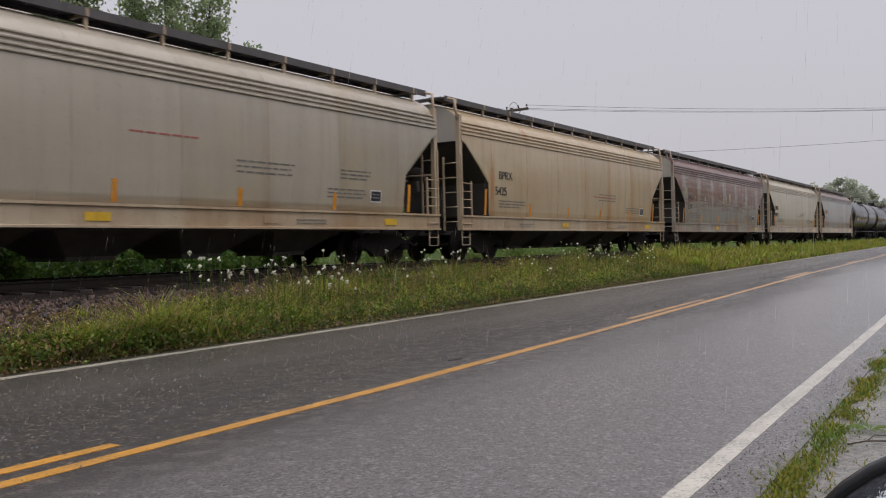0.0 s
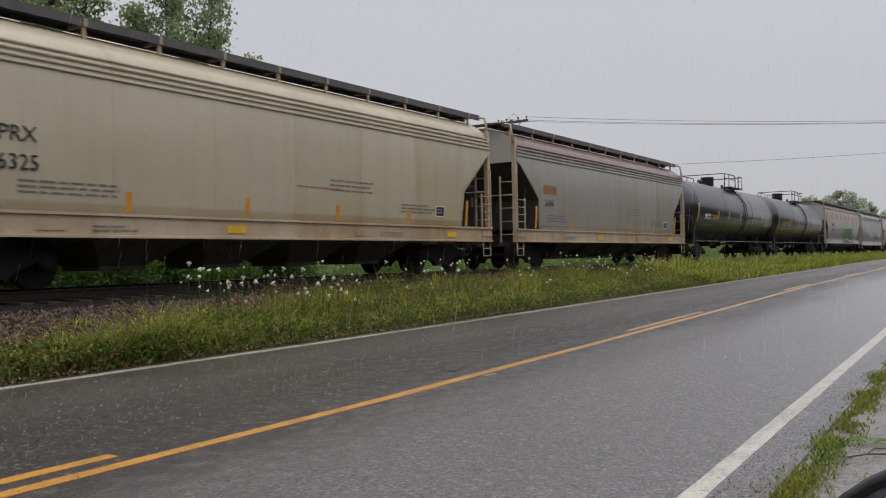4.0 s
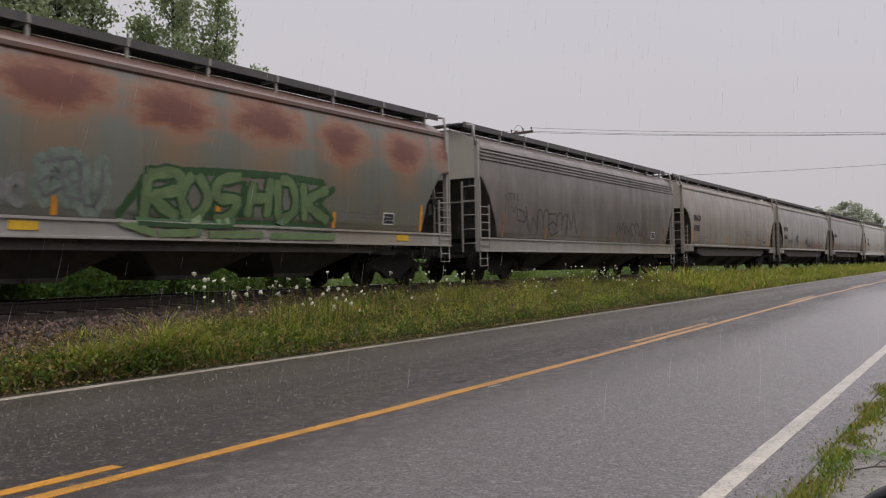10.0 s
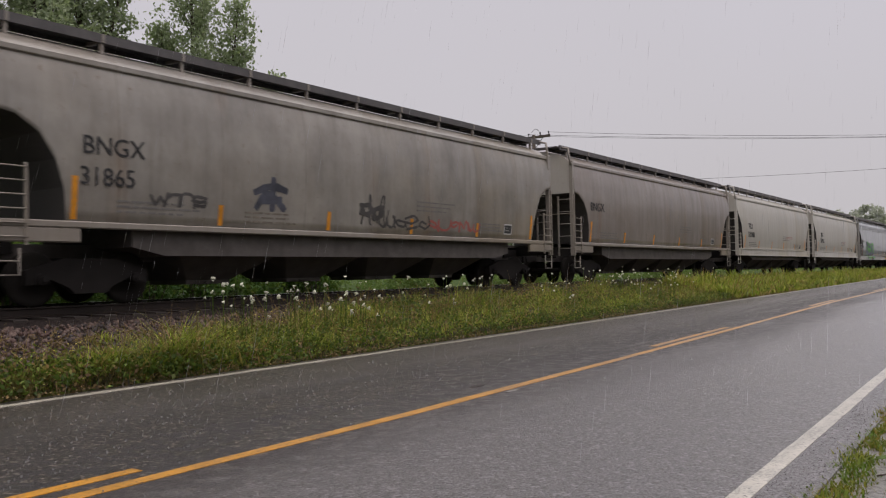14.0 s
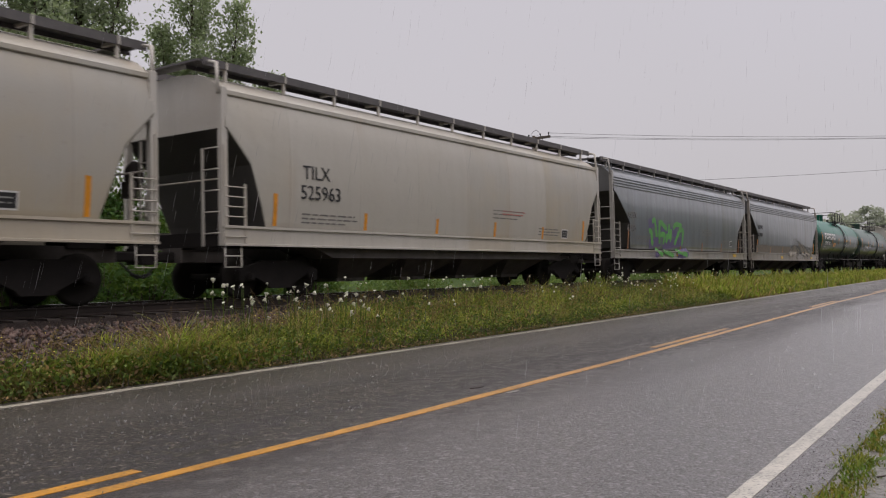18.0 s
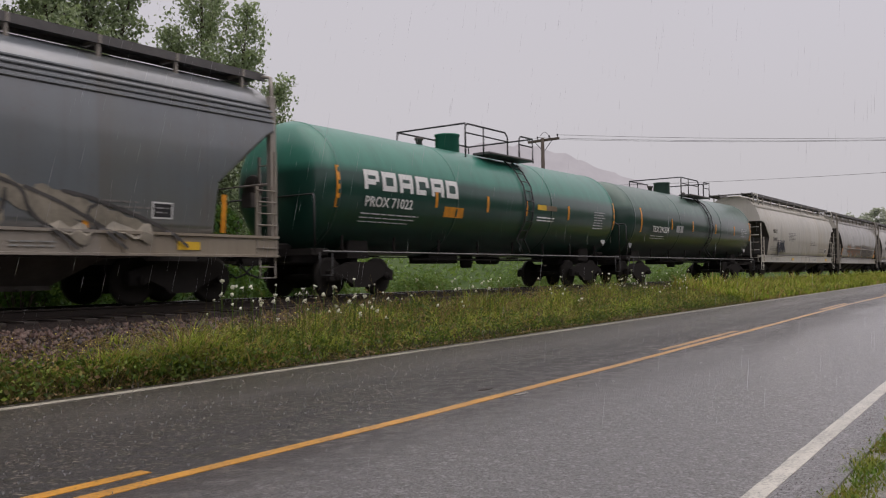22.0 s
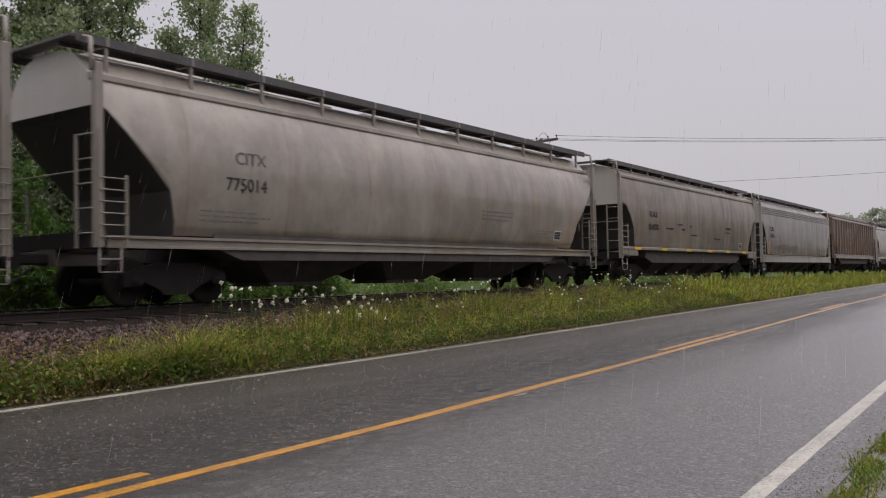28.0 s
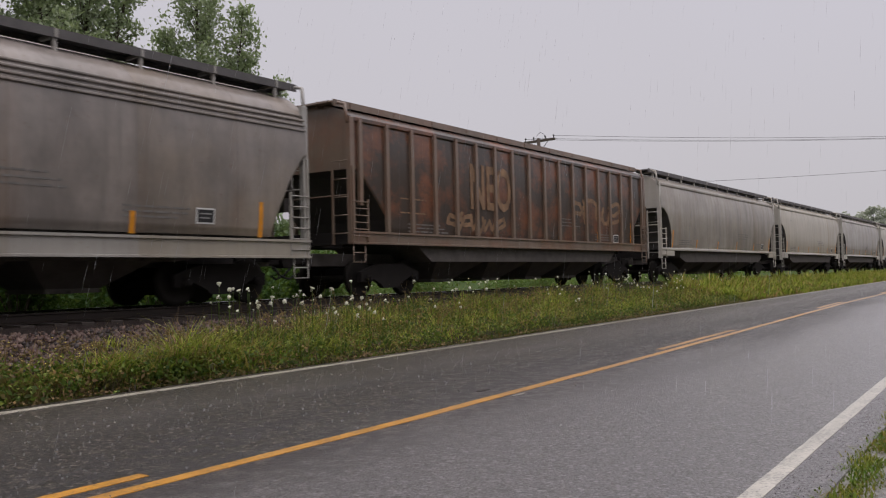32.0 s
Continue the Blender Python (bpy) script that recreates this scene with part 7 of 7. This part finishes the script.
def build_train():
    cars = [
        hopper(2.2, 19.75, "ribbed_eave", GREY_WHITE, TRIM_CREAM, "weathered grey-white covered hopper with a cream sill", [("lines", 7.6, 2.55, 1.7, 1, RED_PAINT), ("lines", 13.4, 2.2, 1.3, 3, FADED_BLACK)], seed=1),
        hopper(20.9, 38.2, "ribbed_eave", CREAM, TRIM_CREAM, "cream covered hopper car with brown stains", [("text", "BPRX", 2.15, 2.40, 0.36, BLACK_PAINT), ("text", "5425", 1.95, 1.92, 0.36, BLACK_PAINT), ("lines", 9.4, 2.1, 2.2, 1, RED_PAINT)], seed=2),
        hopper(39.7, 57.35, "ribbed_eave", RUSTY_GREY, TRIM_BLOTCHED, "grey covered hopper streaked with red-brown rust", [("text", "BPRX", 2.1, 2.42, 0.34, FADED_BLACK), ("patch", 1.84, 1.96, 2.50, 2.60, GOLD_PAINT, "old gold paint dab"), ("patch", 3.12, 3.28, 2.48, 2.62, GOLD_PAINT, "old gold paint dab"), ("patch", 2.45, 2.61, 1.72, 1.86, GOLD_PAINT, "old gold paint dab"), ("patch", 1.58, 1.92, 2.45, 2.98, G_PRIMER, "cream primer patch"), ("patch", 4.72, 5.0, 2.40, 2.62, G_PRIMER, "cream primer patch"), ("patch", 5.46, 5.56, 1.96, 2.87, G_PRIMER, "cream primer stripe"), ("patch", 6.0, 6.26, 2.36, 2.6, G_PRIMER, "cream primer patch"), ("patch", 8.12, 8.4, 2.38, 2.66, G_PRIMER, "cream primer patch"), ("patch", 8.82, 8.96, 2.38, 2.86, G_PRIMER, "cream primer patch"), ("patch", 9.38, 9.7, 2.44, 2.94, G_PRIMER, "cream primer patch"), ("patch", 12.15, 12.3, 2.6, 3.1, G_PRIMER, "cream primer patch"), ("patch", 12.8, 13.1, 2.4, 2.62, G_PRIMER, "cream primer patch"), ("text", "5278", 2.0, 1.95, 0.34, FADED_BLACK)], seed=3),
        hopper(58.9, 76.0, "ribbed_eave", CREAM_2, TRIM_CREAM, "pale cream covered hopper car with dark lettering", [("text", "BPRX", 1.65, 2.35, 0.36, BLACK_PAINT), ("text", "206325", 1.48, 1.9, 0.36, BLACK_PAINT), ("lines", 8.6, 2.0, 1.5, 1, RED_PAINT)], seed=4),
        hopper(77.6, 94.6, "ribbed_eave", GREY_RUST_TOP, TRIM_CREAM, "grey covered hopper with a rusty roof edge", [("patch", 1.9, 2.9, 2.45, 2.75, G_ORANGE, "faded orange painted patch"), ("text", "5458", 2.0, 2.05, 0.34, FADED_BLACK)], seed=5),
        tank_car(96.2, 113.7, BLACK_TANK, "glossy wet black tank car with yellow strips", [("text", "BRCX", 1.68, 2.12, 0.40, WHITE_PAINT, 0.02), ("text", "673485", 2.86, 2.10, 0.36, GOLD_PAINT, 0.012), ("lines", 1.7, 1.86, 2.2, 2, FADED_BLACK), ("lines", 14.9, 2.5, 1.3, 7, G_SILVER)], seed=6, strips=(0.65, 4.25, 6.35, 8.85, 11.6, 14.1, 16.75)),
        tank_car(114.3, 132.3, BLACK_TANK, "black wet tank car with orange lettering", [("text", "UTLX 673043", 1.8, 2.16, 0.40, GOLD_PAINT, 0.015), ("lines", 1.8, 1.95, 2.0, 2, GOLD_PAINT), ("patch", 4.55, 4.85, 2.2, 2.5, G_TAN, "faded brown placard"), ("scrawl", 10.6, 11.4, 1.5, 1.7, G_SILVER, 5, 3, 0.035), ("scrawl", 12.4, 13.8, 1.5, 1.72, G_SILVER, 6, 4, 0.035), ("lines", 15.85, 2.55, 0.9, 6, G_SILVER)], seed=7),
        hopper(133.3, 153.5, "smooth", PATCHED, TRIM_GREY, "grey-green covered hopper with rust patches and graffiti", [("text", "NAHX", 3.2, 2.55, 0.36, FADED_BLACK), ("text", "580875", 3.05, 2.08, 0.36, FADED_BLACK), ("bubbles", 3.8, 7.9, 1.4, 2.0, G_CLOUD, None, 71, 11), ("bubbles", 4.4, 6.6, 1.8, 2.35, G_CLOUD, None, 73, 6), ("ribbons", "graffiti_shadow", G_DEEP, 0.16, 0.006, [[(9.55, 1.38), (10.00, 1.97), (10.24, 2.32)], [(10.08, 2.24), (11.76, 2.35), (13.34, 2.40), (14.94, 2.37)], [(15.31, 2.27), (14.81, 1.91), (15.30, 1.52)], [(9.92, 1.33), (11.39, 1.31), (13.11, 1.37), (15.17, 1.35)], [(11.76, 2.24), (11.66, 1.46)], [(12.52, 2.23), (12.41, 1.49)]], "dark green sprayed backing"), ("ribbons", "graffiti_outline", G_DEEP, 0.32, 0.010, [[(10.16, 2.18), (10.11, 1.40)], [(10.16, 2.17), (10.80, 2.25), (10.88, 1.97), (10.31, 1.77), (10.87, 1.43)], [(11.18, 2.26), (10.92, 1.84), (11.21, 1.41), (11.57, 1.81), (11.31, 2.26)], [(12.42, 2.31), (11.85, 2.18), (11.80, 1.85), (12.32, 1.83), (12.12, 1.48), (11.75, 1.43)], [(12.77, 2.24), (12.61, 1.50)], [(13.24, 2.34), (13.17, 1.52)], [(12.66, 1.87), (13.23, 1.94)], [(13.45, 2.33), (13.54, 1.53), (13.99, 1.71), (13.89, 2.25), (13.50, 2.34)], [(14.23, 2.31), (14.33, 1.49)], [(15.06, 2.23), (14.39, 1.89), (15.11, 1.51)]], "dark green letter outline"), ("ribbons", "graffiti_letter", G_GREEN, 0.21, 0.016, [[(10.16, 2.18), (10.11, 1.40)], [(10.16, 2.17), (10.80, 2.25), (10.88, 1.97), (10.31, 1.77), (10.87, 1.43)], [(11.18, 2.26), (10.92, 1.84), (11.21, 1.41), (11.57, 1.81), (11.31, 2.26)], [(12.42, 2.31), (11.85, 2.18), (11.80, 1.85), (12.32, 1.83), (12.12, 1.48), (11.75, 1.43)], [(12.77, 2.24), (12.61, 1.50)], [(13.24, 2.34), (13.17, 1.52)], [(12.66, 1.87), (13.23, 1.94)], [(13.45, 2.33), (13.54, 1.53), (13.99, 1.71), (13.89, 2.25), (13.50, 2.34)], [(14.23, 2.31), (14.33, 1.49)], [(15.06, 2.23), (14.39, 1.89), (15.11, 1.51)]], "pale green sprayed letter"), ("ribbons", "graffiti_letter", G_GREEN, 0.15, 0.006, [[(9.54, 1.31), (10.30, 1.11)], [(10.38, 1.11), (11.38, 1.16)], [(11.56, 1.12), (13.01, 1.15)], [(13.21, 1.13), (15.29, 1.15)]], "pale green overspray on the sill"), ("scrawl", 16.4, 17.2, 1.6, 2.0, G_GREY, 3, 3, 0.04), ("strokes", 8.1, 9.2, 1.55, 2.4, [("graffiti_shadow", G_TEAL, 0.36), ("graffiti_letter", G_GREY, 0.06)], 74, 3)], seed=8, sill=(0.99, 1.34), stripes=ORANGE),
        hopper(155.05, 172.4, "ribbed_eave", SOOTY, TRIM_GREY, "sooty grey covered hopper with faint tags", [("text", "CSTX", 1.55, 2.48, 0.34, FADED_BLACK, 1.15), ("text", "13485", 1.45, 2.08, 0.34, FADED_BLACK, 1.15), ("strokes", 2.3, 6.6, 1.4, 2.3, [("graffiti_line", G_SOOT, 0.06)], 12, 6), ("strokes", 10.5, 13.6, 1.5, 2.1, [("graffiti_line", G_SOOT, 0.07)], 13, 4)], seed=9, cut="arched", stripes=OLD_ORANGE, sill=(0.86, 1.28), sill_marks=False),
        hopper(173.75, 192.4, "smooth", DUSTY, TRIM_DIRTY, "dusty grey smooth-sided covered hopper", [("text", "BNGX", 1.55, 2.5, 0.42, BLACK_PAINT), ("text", "30203", 1.5, 2.02, 0.42, BLACK_PAINT)], cut="rounded", thin_sill=True, sill=(0.9, 1.36), seed=10, end_paint=TRIM_PALE),
        hopper(193.6, 211.9, "smooth", DUSTY_2, TRIM_DIRTY, "streaked dusty grey hopper with dark tags", [("text", "BNGX", 1.52, 2.5, 0.44, BLACK_PAINT), ("text", "31865", 1.47, 1.98, 0.44, BLACK_PAINT), ("ribbons", "tag", G_SLATE, 0.15, 0.006, [[(5.88, 2.44), (5.85, 1.72)], [(5.33, 2.08), (5.83, 2.24), (6.29, 2.16)], [(5.39, 1.75), (5.72, 2.08), (6.23, 1.76)], [(5.57, 1.92), (6.13, 1.99)], [(5.70, 2.23), (6.08, 2.24)]], "dark spiky spray-painted tag"), ("lines", 5.12, 1.66, 1.5, 3, G_DULL), ("strokes", 2.92, 4.12, 1.7, 1.95, [("graffiti_line", G_SOOT, 0.06)], 23, 4), ("bubbles", 8.62, 9.52, 1.65, 2.1, G_SOOT, None, 22, 2), ("scrawl", 8.72, 9.82, 1.55, 2.3, G_SOOT, 28, 4, 0.05), ("strokes", 9.42, 11.42, 1.5, 1.85, [("graffiti_line", G_SOOT, 0.06)], 24, 4), ("strokes", 11.42, 13.82, 1.5, 1.8, [("graffiti_line", RED_PAINT, 0.06)], 25, 5)], cut="rounded", thin_sill=True, sill=(0.9, 1.36), seed=11, end_paint=TRIM_PALE),
        hopper(213.5, 231.5, "smooth", BROWNISH, TRIM_DIRTY, "brownish grey dirty covered hopper", [("text", "BNGX", 1.3, 2.5, 0.42, BLACK_PAINT)], cut="rounded", thin_sill=True, sill=(0.9, 1.36), seed=12),
        hopper(232.9, 250.0, "smooth", PALE, TRIM_PALE, "clean pale grey covered hopper car", [("text", "TILX", 2.0, 2.5, 0.42, BLACK_PAINT), ("text", "525986", 1.95, 2.03, 0.44, BLACK_PAINT), ("lines", 10.6, 2.2, 1.6, 2, RED_PAINT)], cut="straight", sill=(1.02, 1.42), seed=13, board=4.68, sill_marks=False),
        hopper(251.5, 269.0, "smooth", PALE, TRIM_PALE, "clean pale grey covered hopper car", [("text", "TILX", 2.2, 2.5, 0.42, BLACK_PAINT), ("text", "525963", 2.12, 2.06, 0.44, BLACK_PAINT), ("lines", 10.6, 2.2, 1.6, 2, RED_PAINT)], cut="straight", sill=(1.02, 1.42), seed=14, board=4.68, sill_marks=False),
        hopper(270.2, 287.8, "ribbed_eave", BLUE_GREY, TRIM_GREY, "blue-grey covered hopper with bright green graffiti", [("text", "ACFX", 1.3, 2.42, 0.36, FADED_BLACK), ("text", "67875", 1.25, 1.92, 0.36, FADED_BLACK), ("ribbons", "graffiti_halo", G_VIOLET, 0.40, 0.006, [[(3.46, 2.27), (4.13, 2.34), (4.45, 2.01)], [(3.56, 1.45), (4.23, 1.53), (4.84, 1.56)], [(4.85, 2.04), (5.69, 2.00), (6.77, 2.02)], [(5.08, 1.47), (6.21, 1.52), (7.74, 1.65)], [(4.12, 1.12), (4.50, 0.98)], [(6.76, 1.02), (8.13, 1.17)]], "violet sprayed halo"), ("ribbons", "graffiti_letter", G_LIME, 0.21, 0.012, [[(3.82, 2.36), (4.08, 2.46), (4.23, 2.20), (4.37, 1.75)], [(3.51, 1.98), (3.76, 1.96), (3.86, 1.56), (4.02, 1.45)], [(5.57, 2.10), (5.26, 2.21), (4.71, 2.37), (4.67, 1.82), (4.73, 1.48)], [(4.67, 1.82), (5.26, 1.88), (5.14, 1.47)], [(5.79, 2.34), (5.76, 1.95), (5.44, 1.54)], [(5.44, 1.84), (6.01, 1.79)], [(6.05, 2.14), (5.98, 1.57)], [(6.29, 2.15), (6.63, 2.36), (7.36, 2.30)], [(6.99, 2.09), (7.51, 2.10), (7.43, 1.45)], [(6.99, 2.03), (6.48, 1.47)]], "bright green sprayed letter stroke"), ("ribbons", "graffiti_letter", G_LIME, 0.20, 0.012, [[(4.23, 1.28), (4.90, 0.99)], [(5.07, 1.19), (6.21, 0.99)], [(6.62, 1.22), (7.97, 1.04)]], "bright green overspray on the sill")], seed=15, sill=(0.86, 1.2), stripes=G_ORANGE, end_paint=TRIM_DARK),
        hopper(288.7, 306.05, "ribbed_eave", BLUE_GREY_2, TRIM_DIRTY, "worn blue-grey covered hopper with a muddy lower band", [("text", "ACFX", 1.55, 2.6, 0.34, BLACK_PAINT, 1.1), ("text", "67703", 1.5, 2.15, 0.34, BLACK_PAINT, 1.1), ("patch", 1.2, 9.2, 1.29, 1.70, G_DULL, "muddy tan band above the sill"), ("ribbons", "graffiti_fill", G_CREAM, 0.34, 0.012, [[(8.67, 1.02), (9.27, 1.38), (10.21, 1.69), (10.76, 1.53)], [(9.55, 1.16), (10.60, 1.43), (11.67, 1.47)], [(11.42, 1.97), (12.30, 1.56), (13.06, 1.11)], [(12.12, 1.82), (13.17, 1.53), (14.31, 1.20)], [(10.14, 1.47), (11.08, 1.51)]], "dull cream sprayed fill"), ("ribbons", "graffiti_line", G_SOOT, 0.06, 0.018, [[(8.38, 0.91), (8.74, 1.33), (9.41, 1.62), (10.22, 1.83), (10.60, 1.71), (11.33, 1.39)], [(9.20, 1.03), (9.55, 1.45), (10.21, 1.72)], [(10.52, 1.83), (11.08, 1.73), (11.50, 1.53)], [(11.01, 2.11), (11.86, 1.90), (12.12, 1.49), (12.86, 0.93)], [(10.59, 0.91), (11.08, 1.26), (11.59, 1.47), (11.68, 1.86)], [(11.95, 1.91), (12.68, 1.64), (13.77, 1.12)], [(12.59, 1.88), (13.27, 1.74), (13.07, 1.52), (13.77, 0.94)], [(13.32, 1.74), (14.43, 1.39), (15.05, 1.00)]], "smoky black curved outline")], seed=16, sill=(0.83, 1.26), end_paint=TRIM_DARK),
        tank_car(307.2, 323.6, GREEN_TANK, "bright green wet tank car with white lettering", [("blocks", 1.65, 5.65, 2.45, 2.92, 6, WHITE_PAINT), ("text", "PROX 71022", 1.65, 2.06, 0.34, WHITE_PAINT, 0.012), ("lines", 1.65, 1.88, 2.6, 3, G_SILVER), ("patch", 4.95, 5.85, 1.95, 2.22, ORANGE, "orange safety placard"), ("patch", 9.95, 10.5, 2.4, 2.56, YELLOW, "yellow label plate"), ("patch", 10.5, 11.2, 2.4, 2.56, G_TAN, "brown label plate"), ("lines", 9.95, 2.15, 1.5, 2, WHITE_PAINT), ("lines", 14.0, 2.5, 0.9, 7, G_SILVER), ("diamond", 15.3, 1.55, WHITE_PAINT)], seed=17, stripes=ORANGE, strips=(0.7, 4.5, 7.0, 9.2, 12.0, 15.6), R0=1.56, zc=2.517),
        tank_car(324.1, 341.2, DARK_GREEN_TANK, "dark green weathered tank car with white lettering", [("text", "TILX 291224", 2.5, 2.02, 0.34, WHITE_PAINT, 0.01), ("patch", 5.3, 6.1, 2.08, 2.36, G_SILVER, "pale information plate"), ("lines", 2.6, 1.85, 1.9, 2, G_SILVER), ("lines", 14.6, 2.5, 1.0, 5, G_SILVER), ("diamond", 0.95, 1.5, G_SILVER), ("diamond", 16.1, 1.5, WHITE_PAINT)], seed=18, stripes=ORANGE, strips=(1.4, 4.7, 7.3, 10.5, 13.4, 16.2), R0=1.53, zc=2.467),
        hopper(342.2, 361.5, "round", OFF_WHITE, TRIM_PALE, "off-white rounded covered hopper with a black tag", [("text", "MULX", 2.53, 2.53, 0.34, FADED_BLACK, 1.15), ("text", "200801", 2.45, 2.06, 0.32, FADED_BLACK, 1.1), ("tag", "JUNK", 3.5, 1.50, 0.98, BLACK_PAINT, 0.72, 0.06), ("tag", "JUNK", 3.56, 1.54, 0.92, G_SLATE, 0.76, -0.008), ("lines", 6.14, 2.6, 1.7, 6, FADED_BLACK)], seed=19, sill=(0.86, 1.25), cut="cage", posts=False, reflectors=False),
        hopper(363.3, 380.55, "round", TAN_GREY, TRIM_DIRTY, "tan-grey rounded hopper with dark and orange graffiti", [("strokes", 9.6, 14.6, 1.4, 2.2, [("graffiti_halo", G_DULL, 0.42), ("graffiti_letter", G_SOOT, 0.07)], 95, 5), ("pipe", 2.0), ("patch", 15.6, 16.3, 1.35, 1.6, ORANGE, "orange painted patch"), ("strokes", 3.4, 8.8, 1.4, 2.2, [("graffiti_halo", G_DULL, 0.34), ("graffiti_letter", G_ORANGE, 0.10)], 41, 5)], seed=20, cut="slant", sill=(0.83, 1.22), sill_marks=False),
        hopper(382.0, 401.4, "round", MAUVE_GREY, TRIM_DIRTY, "dull mauve-grey rounded pressure hopper with end cages", [("text", "CITX", 3.0, 2.68, 0.36, FADED_BLACK), ("text", "775014", 2.76, 2.16, 0.36, BLACK_PAINT)], seed=21, cut="slant", sill=(1.0, 1.22), reflectors=False, sill_marks=False, bays=3),
        hopper(403.6, 421.4, "smooth", GRIMY, TRIM_DIRTY, "grimy grey covered hopper with yellow sill plates", [("text", "FURX", 2.7, 2.6, 0.36, BLACK_PAINT), ("text", "854070", 2.6, 2.1, 0.36, BLACK_PAINT), ("flakes", 4.5, 13.0, 1.85, 2.6, TIE_WOOD, 51, 11)] + [("plate", x, x + 0.6, YELLOW) for x in (1.2, 4.0, 6.9, 9.8, 12.5, 15.2)], thin_sill=True, sill=(0.95, 1.4), seed=22, reflectors=False),
        hopper(422.7, 440.5, "ribbed_eave", SMOKY, TRIM_GREY, "grey dusty covered hopper with a pale sill", [("text", "CSTX", 1.5, 2.62, 0.36, BLACK_PAINT, 1.2), ("text", "12465", 1.45, 2.25, 0.36, BLACK_PAINT, 1.2), ("strokes", 3.2, 8.0, 1.35, 1.95, [("graffiti_line", G_DARK_BROWN, 0.06)], 61, 8)], seed=23, end_paint=TRIM_PALE, cut="arched", sill=(0.86, 1.25), sill_marks=False),
    ]
    rusty = hopper(441.9, 459.6, "flat", RUST_BROWN, TRIM_RUST, "rusty brown hopper car with vertical side ribs", [("tag", "NEO", 5.0, 2.3, 1.75, G_RUST, 0.62, 0.02), ("strokes", 3.9, 6.9, 1.6, 2.1, [("faded_letter", G_RUST, 0.12)], 63, 5), ("strokes", 11.3, 15.2, 2.1, 3.0, [("faded_letter", G_RUST, 0.14)], 64, 4), ("lines", 1.9, 2.35, 1.3, 1, G_RUST), ("lines", 1.9, 2.0, 1.3, 1, G_RUST)], cut="flat", sill=(1.2, 1.5), seed=24, reflectors=True, sill_marks=False, stripes=ORANGE, walk_mat=TRIM_RUST, end_paint=TRIM_RUST, board=4.5)
    rib = Shape().box(-0.06, 0.06, -0.09, 0.0, 1.45, 4.12).mesh("side_rib", TRIM_RUST)
    rib2 = Shape().box(-0.06, 0.06, -0.09, 0.0, 2.1, 4.12).mesh("side_rib_short", TRIM_RUST)
    for k in range(18):
        x = -8.5 + k
        part("side_rib", rib2 if k in (0, 17) else rib, rusty, "rusted vertical steel rib", m=pose(x, -1.5, 0))
        part("side_rib", rib2 if k in (0, 17) else rib, rusty, "rusted vertical steel rib", m=pose(x, 1.5, 0, 0, 0, 180))
    cars.append(rusty)
    tail = [(461.2, 479.4, "smooth", DUSTY, "dusty grey smooth hopper behind a rusty one"), (480.8, 498.3, "smooth", GREY_WHITE, "grey-white covered hopper far down the train"), (499.8, 517.3, "smooth", DUSTY, "dusty grey covered hopper"), (518.8, 536.3, "smooth", GREY_WHITE, "grey-white covered hopper car"), (537.8, 555.3, "smooth", DUSTY_2, "streaked grey covered hopper")]
    for k, (a, b, style, paint, text) in enumerate(tail):
        cars.append(hopper(a, b, style, paint, TRIM_PALE, text, seed=30 + k, cut="rounded", thin_sill=True, sill=(0.95, 1.4)))
    return cars


CARS = build_train()


def motions():
    """The train rolls past at an even speed, and the rain falls."""
    walk(RAIN, [(0, pose(0, 0, 0)), (32, pose(-RAIN_LEAN * 224, 0, -224))])
    for car in CARS:
        x = car["start"]
        walk(car, [(0, pose(x, TRACK_Y, RAIL_Z)), (32, pose(x - SPEED * 32, TRACK_Y, RAIL_Z))])
    # the wheels roll; all wheelsets on the same side of their truck share one set of keys
    spin = math.degrees(SPEED / 0.457)
    rolling = {}
    for wheel in WHEELS:
        x = wheel.location.x
        if x not in rolling:
            walk(wheel, [(k * 0.05, pose(x, 0, 0.457, 0, -(spin * k * 0.05) % 360, 0)) for k in range(641)])
            rolling[x] = wheel.animation_data.action
        else:
            wheel.rotation_mode = "QUATERNION"
            wheel.animation_data_create().action = rolling[x]
            wheel.animation_data.action_slot = rolling[x].slots[0]


motions()
